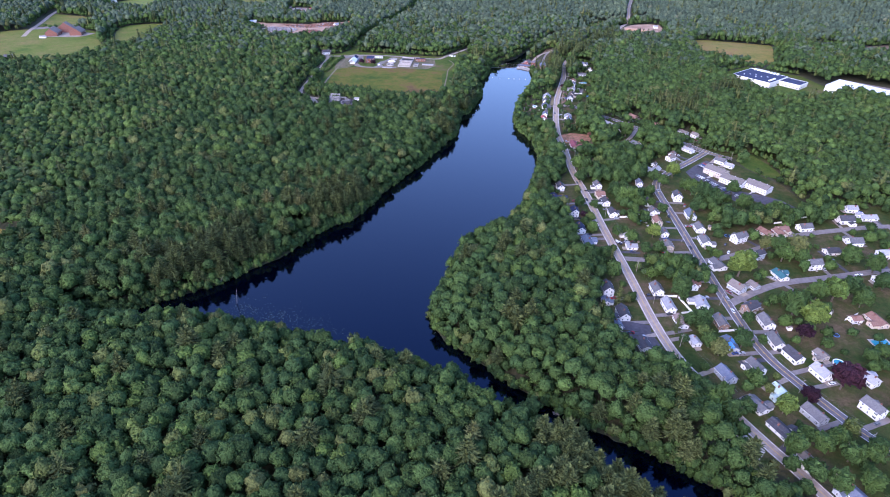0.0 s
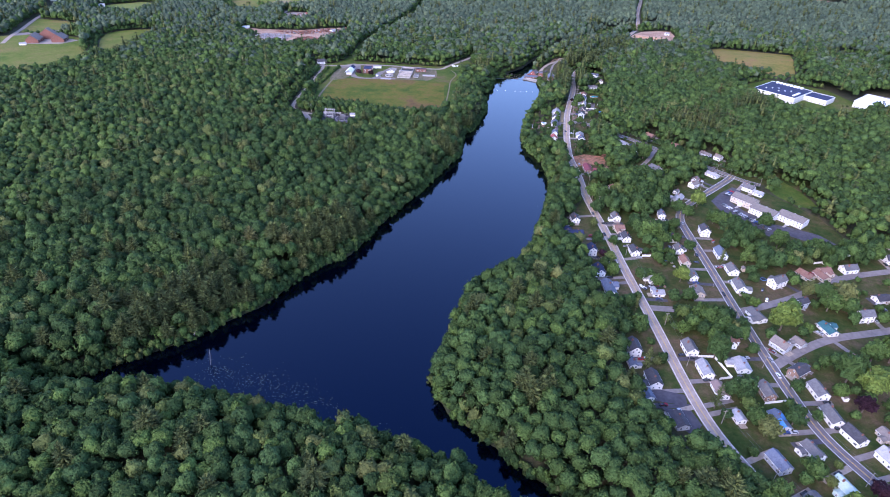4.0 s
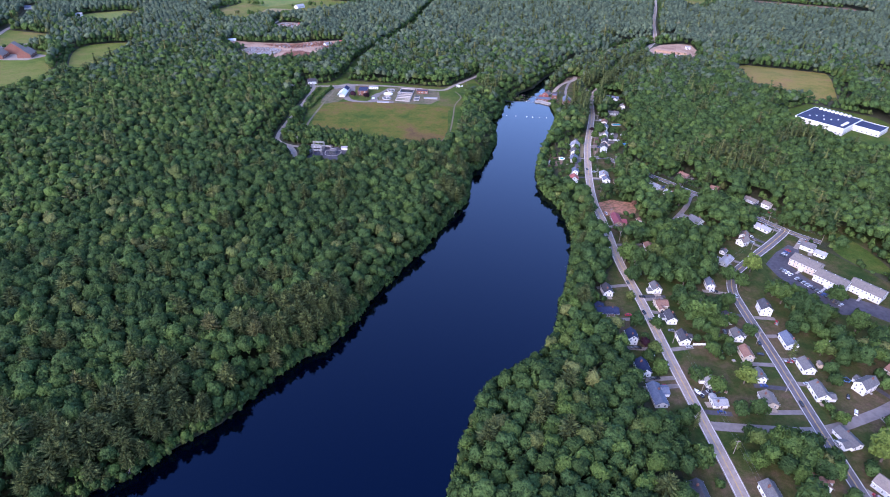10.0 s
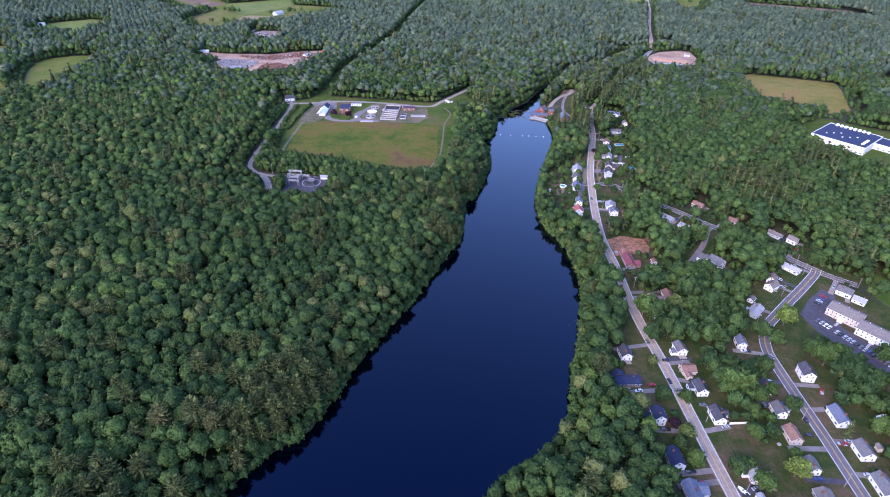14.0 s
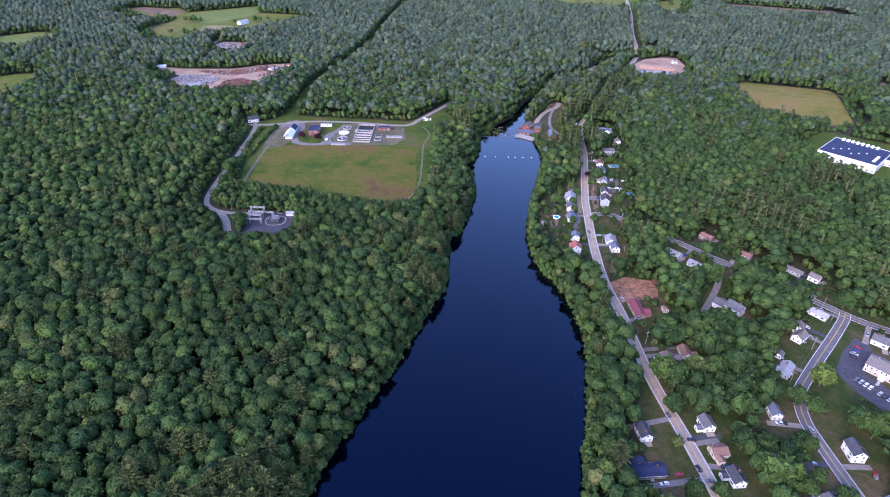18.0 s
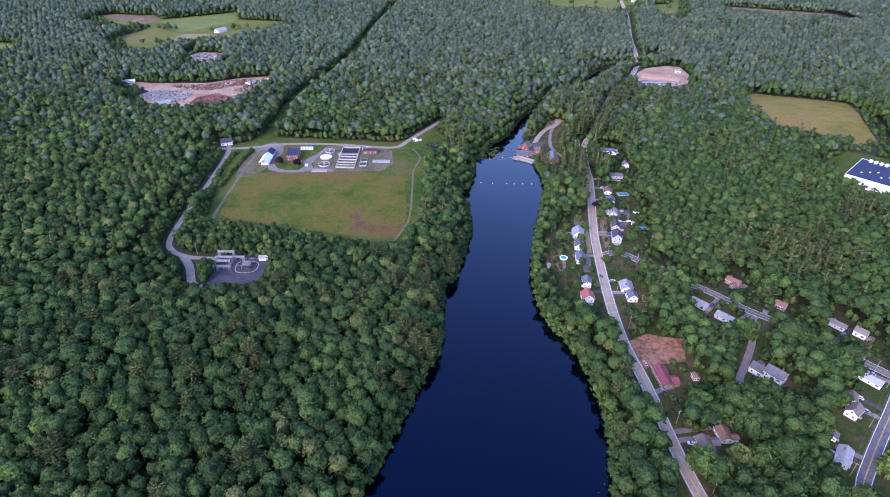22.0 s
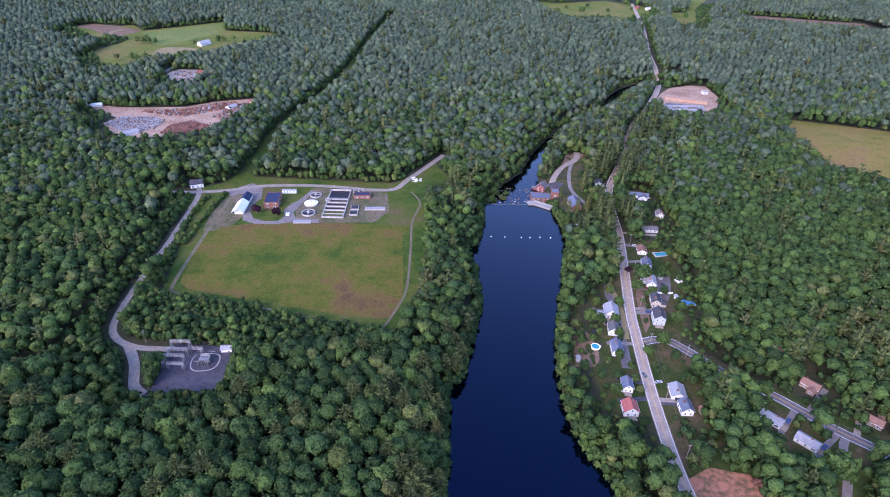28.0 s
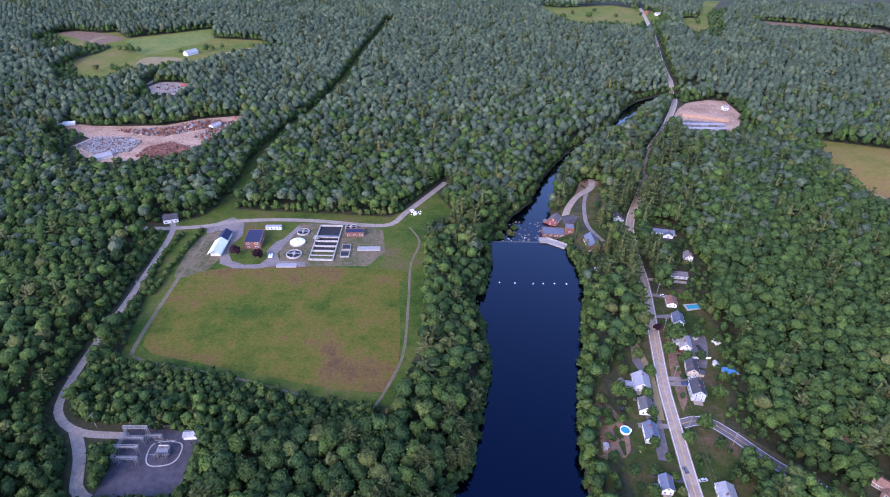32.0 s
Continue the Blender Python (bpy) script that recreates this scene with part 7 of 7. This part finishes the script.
def heap_field(name, poly, count, sizes, materials, seed, label, category):
    """A litter of tilted blocks of many sizes."""
    r = np.random.default_rng(seed)
    lo, hi = np.min(poly, 0), np.max(poly, 0)
    bm = bmesh.new()
    k = 0
    while k < count:
        x, y = r.uniform(lo[0], hi[0]), r.uniform(lo[1], hi[1])
        if not inside(poly, np.array([x]), np.array([y]))[0]:
            continue
        a, b, h = r.uniform(*sizes), r.uniform(*sizes), r.uniform(*sizes) * 0.8
        m = pose(x, y, ground_z(x, y) + 0.2, r.uniform(-18, 18), r.uniform(-18, 18), r.uniform(0, 360))
        n0 = len(bm.verts)
        box(bm, -a / 2, -b / 2, -0.5, a / 2, b / 2, h, int(r.integers(0, len(materials))))
        bm.verts.ensure_lookup_table()
        for v in bm.verts[n0:]:
            v.co = m @ v.co
        k += 1
    return tagged(finish(name, bm, materials), label, category, kind="stuff")


RUST = mat("rusted_scrap", (0.10, 0.042, 0.030), (0.22, 0.10, 0.07), 0.5, 0.8, 0.05, island=0.5)
SCRAPGREY = mat("crushed_metal", (0.10, 0.10, 0.105), (0.30, 0.29, 0.29), 0.5, 0.6, 0.05, island=0.6)
SCRAPBLUE = mat("faded_blue_metal", (0.19, 0.20, 0.23), (0.33, 0.34, 0.37), 0.5, 0.5, island=0.3)
heap_field("scrap_metal", np.array([(-414, 1137), (-405, 1160), (-368, 1161), (-350, 1151), (-351, 1123), (-380, 1110)], float), 1500, (0.4, 1.7), [SCRAPGREY, SCRAPGREY, SCRAPBLUE, RUST, CONCRETE], 1, "heaps of crushed grey and white metal", "scrap")
heap_field("rusty_scrap", np.array([(-339, 1110), (-337, 1134), (-319, 1149), (-297, 1139), (-289, 1127), (-310, 1108)], float), 900, (0.6, 2.4), [RUST], 2, "heaps of rusty brown scrap metal", "scrap")
heap_field("scrap_wrecks", np.array([(-388, 1180), (-340, 1190), (-308, 1214), (-284, 1218), (-290, 1196), (-332, 1166), (-360, 1169)], float), 520, (0.7, 3.0), [RUST, SCRAPGREY, RUST, REDDIRT], 3, "rows of rusty wrecks and bins", "scrap")
heap_field("scrap_bins", np.array([(-300, 1160), (-285, 1205), (-262, 1228), (-262, 1210), (-280, 1155)], float), 110, (0.8, 2.8), [SCRAPGREY, RUST, RUST], 4, "scattered bins and machines in the scrapyard", "scrap")
for x, y, a, w, d, rf in ((-371, 1106, 40, 12, 20, "pale"), (-285, 1198, 60, 9, 16, "pale"), (-262, 1220, 10, 6, 16, "red"), (-452, 1196, 15, 7, 18, "snow")):
    house(x, y, a, w, d, 1, rf, "white", "yard_shed", "low metal-roofed shed of the scrapyard", "shed", detail=False)
e = tagged(at_ground("silo", -462, 1192), "tall pale silo beside the scrapyard", "silo")
part("barrel", tube(bmesh.new(), (0, 0, -1), (0, 0, 11), 2.1, 2.1, 16), TRIM, e)
part("cap", tube(bmesh.new(), (0, 0, 11), (0, 0, 12.8), 2.1, 0.5, 16), ROOFS["pale"], e)
ORANGE = mat("orange_timber_packs", (0.34, 0.20, 0.13), (0.46, 0.30, 0.20), 0.5, 0.85, 0.02, island=0.2)
for i in range(9):
    e = tagged(at_ground("timber_stack", 291 + i * 5.7, 1267 - i * 2.2, -21), "long stack of pale orange timber packs", "timber stack", "stacks in the storage yard")
    part("lower_pack", boxed(-3.2, -6, -0.3, 3.2, 6, 2.0), ORANGE, e)
    part("upper_pack", boxed(-2.6, -5, 2.0, 2.6, 4.6, 3.6), ORANGE, e)
for i in range(10):
    e = tagged(at_ground("storage_rack", 275 + (i % 5) * 10.5 + (i // 5) * 4, 1212 + (i // 5) * 16, 4), "grey covered storage rack on gravel", "storage rack", "racks in the storage yard")
    part("cover", boxed(-5, -3, 2.4, 5, 3, 2.8), ROOFS["pale"], e)
    part("load", boxed(-4.5, -2.5, -0.3, 4.5, 2.5, 2.2), SCRAPBLUE if i % 2 else ROOFS["tan"], e)
    for sx in (-4.8, 4.6):
        for sy in (-2.8, 2.6):
            part("post", boxed(sx, sy, -0.3, sx + 0.2, sy + 0.2, 2.4), STEEL, e)

ROCK = mat("river_rock", (0.075, 0.060, 0.052), (0.19, 0.15, 0.13), 0.4, 0.85, 0.05, island=0.25)
iv, if_ = ico(2)


def rocks(name, spots, seed, label, material=ROCK):
    r = np.random.default_rng(seed)
    V, F = [], []
    for x, y, z, s in spots:
        v = iv * (s * r.uniform(0.7, 1.25, (len(iv), 1))) * r.uniform(0.7, 1.3, 3) * [1, 1, 0.6]
        F.append(if_ + len(iv) * len(V))
        V.append(v + [x, y, z])
    return tagged(mesh_object(name, np.vstack(V).tolist(), np.vstack(F).tolist(), material), label, "rocks", kind="stuff")


r = np.random.default_rng(17)
rocks("river_rocks", [(x, y, -3.1, s) for x, y, s in zip(r.uniform(14, 70, 110), r.uniform(963, 1000, 110), r.uniform(0.3, 1.2, 110))], 18, "brown boulders in the rapids below the dam")
rocks("white_boulders", [(x, y, ground_z(x, y) + 0.3, s) for x, y, s in zip(r.uniform(-52, -40, 16), r.uniform(990, 1006, 16), r.uniform(0.6, 1.3, 16))], 19, "pale boulders beside the track", TRIM)
rocks("shore_rocks", [(x, y, 0.6, s) for x, y, s in zip(r.uniform(52, 68, 26), r.uniform(236, 246, 26), r.uniform(0.5, 1.6, 26))], 20, "grey rocks on the shore")
FOAM = mat("river_foam", (0.5, 0.52, 0.55), (0.7, 0.72, 0.75), 0.6, 0.6)
rocks("rapids_foam", [(x, y, -3.05, s) for x, y, s in zip(r.uniform(15, 60, 26), r.uniform(962, 972, 26), r.uniform(0.2, 0.6, 26))], 21, "white foam of the rapids below the dam", FOAM)

PAD = mat("lily_pads", (0.045, 0.060, 0.040), (0.085, 0.10, 0.065), 0.6, 0.5, island=0.3)
pads_v, pads_f = [], []
for cx, cy, sx, sy, m in ((-152, 312, 9, 6, 160), (-127, 307, 8, 5, 150), (-108, 301, 9, 5, 130), (-88, 294, 8, 4, 60), (-60, 280, 10, 3, 40), (64, 560, 3, 16, 60), (60, 535, 3, 10, 40), (-20, 300, 2, 2, 6)):
    for i in range(m):
        x, y, s = cx + r.normal() * sx, cy + r.normal() * sy, r.uniform(0.12, 0.42)
        if shore(np.array([x]), np.array([y]))[0] < -0.5:
            b = len(pads_v)
            pads_v += [(x + math.cos(t) * s, y + math.sin(t) * s * 0.8, 0.03) for t in np.arange(7) * 0.9]
            pads_f.append(tuple(range(b, b + 7)))
tagged(mesh_object("lily_pads", pads_v, pads_f, PAD), "loose drifts of lily pads on the dark water", "water plants", kind="stuff")

SILVERWOOD = mat("bare_grey_wood", (0.14, 0.13, 0.12), (0.26, 0.24, 0.22), 1.5, 0.9, 0.02)
for x, y, h, lean in ((-160, 319, 13, 0.12), (-181, 341, 6, 0.5), (-36, 628, 4, 0.9)):
    e = tagged(at_ground("dead_tree", x, y, 30, -0.6), "bare grey dead tree standing in the water", "dead tree", "snags along the shore")
    part("trunk", tube(bmesh.new(), (0, 0, -1), (h * lean, 0, h), 0.28, 0.06, 7), SILVERWOOD, e)
    for i in range(9):
        t = 0.3 + 0.07 * i
        a = i * 2.3
        p = Vector((h * lean * t, 0, h * t))
        part("branch", tube(bmesh.new(), p, p + Vector((math.cos(a) * 1.9 * (1.15 - t), math.sin(a) * 1.9 * (1.15 - t), 0.6)), 0.08, 0.03, 5), SILVERWOOD, e)
tint_rng = np.random.default_rng(33)
FARM_TREES = [(-537, 1521), (-526, 1516), (-516, 1515), (-505, 1516), (-497, 1409), (-521, 1408), (-478, 1411), (-456, 1406), (-439, 1407), (-404, 1532), (-396, 1538), (-383, 1550), (-355, 1520), (-334, 1554), (-438, 1513), (-595, 1533), (-576, 1526), (-607, 1524), (-586, 1529), (-488, 1404), (-430, 1420), (-448, 1414),
              (240, 1850), (270, 1900), (300, 1870), (325, 1930), (360, 1880), (420, 1900), (430, 1960), (520, 1830)]
fx, fy = np.array(FARM_TREES, float).T
big = tint_rng.uniform(5, 8, len(fx))
plant_all("farm_trees", LEAF, BROAD_MID, fx, fy, big, big * 1.15, big * 0.95, tint_rng, "scattered trees on the far farm fields")
e = tagged(at_ground("lorry", -372, 1348, 10), "long red and white lorry parked on a gravel lot", "lorry")
part("trailer_box", boxed(-6, -1.3, 1.0, 6, 1.3, 3.8), ROOFS["red"], e, "red trailer box")
part("cab", boxed(6.3, -1.2, 0.6, 8.6, 1.2, 3.2), TRIM, e, "white cab")
for x in (-5, -3.8, 4.5, 7.4):
    for y in (-1.1, 1.1):
        part("wheel", tube(bmesh.new(), (x, y - 0.15, 0.5), (x, y + 0.15, 0.5), 0.5, 0.5, 10), RUBBER, e)
heap_field("lot_stores", np.array([(-415, 1345), (-405, 1356), (-365, 1335), (-360, 1322), (-395, 1312)], float), 70, (0.8, 2.4), [CONCRETE, SCRAPGREY, SCRAPBLUE, RUST], 6, "crates and pallets on the gravel lot", "stores")
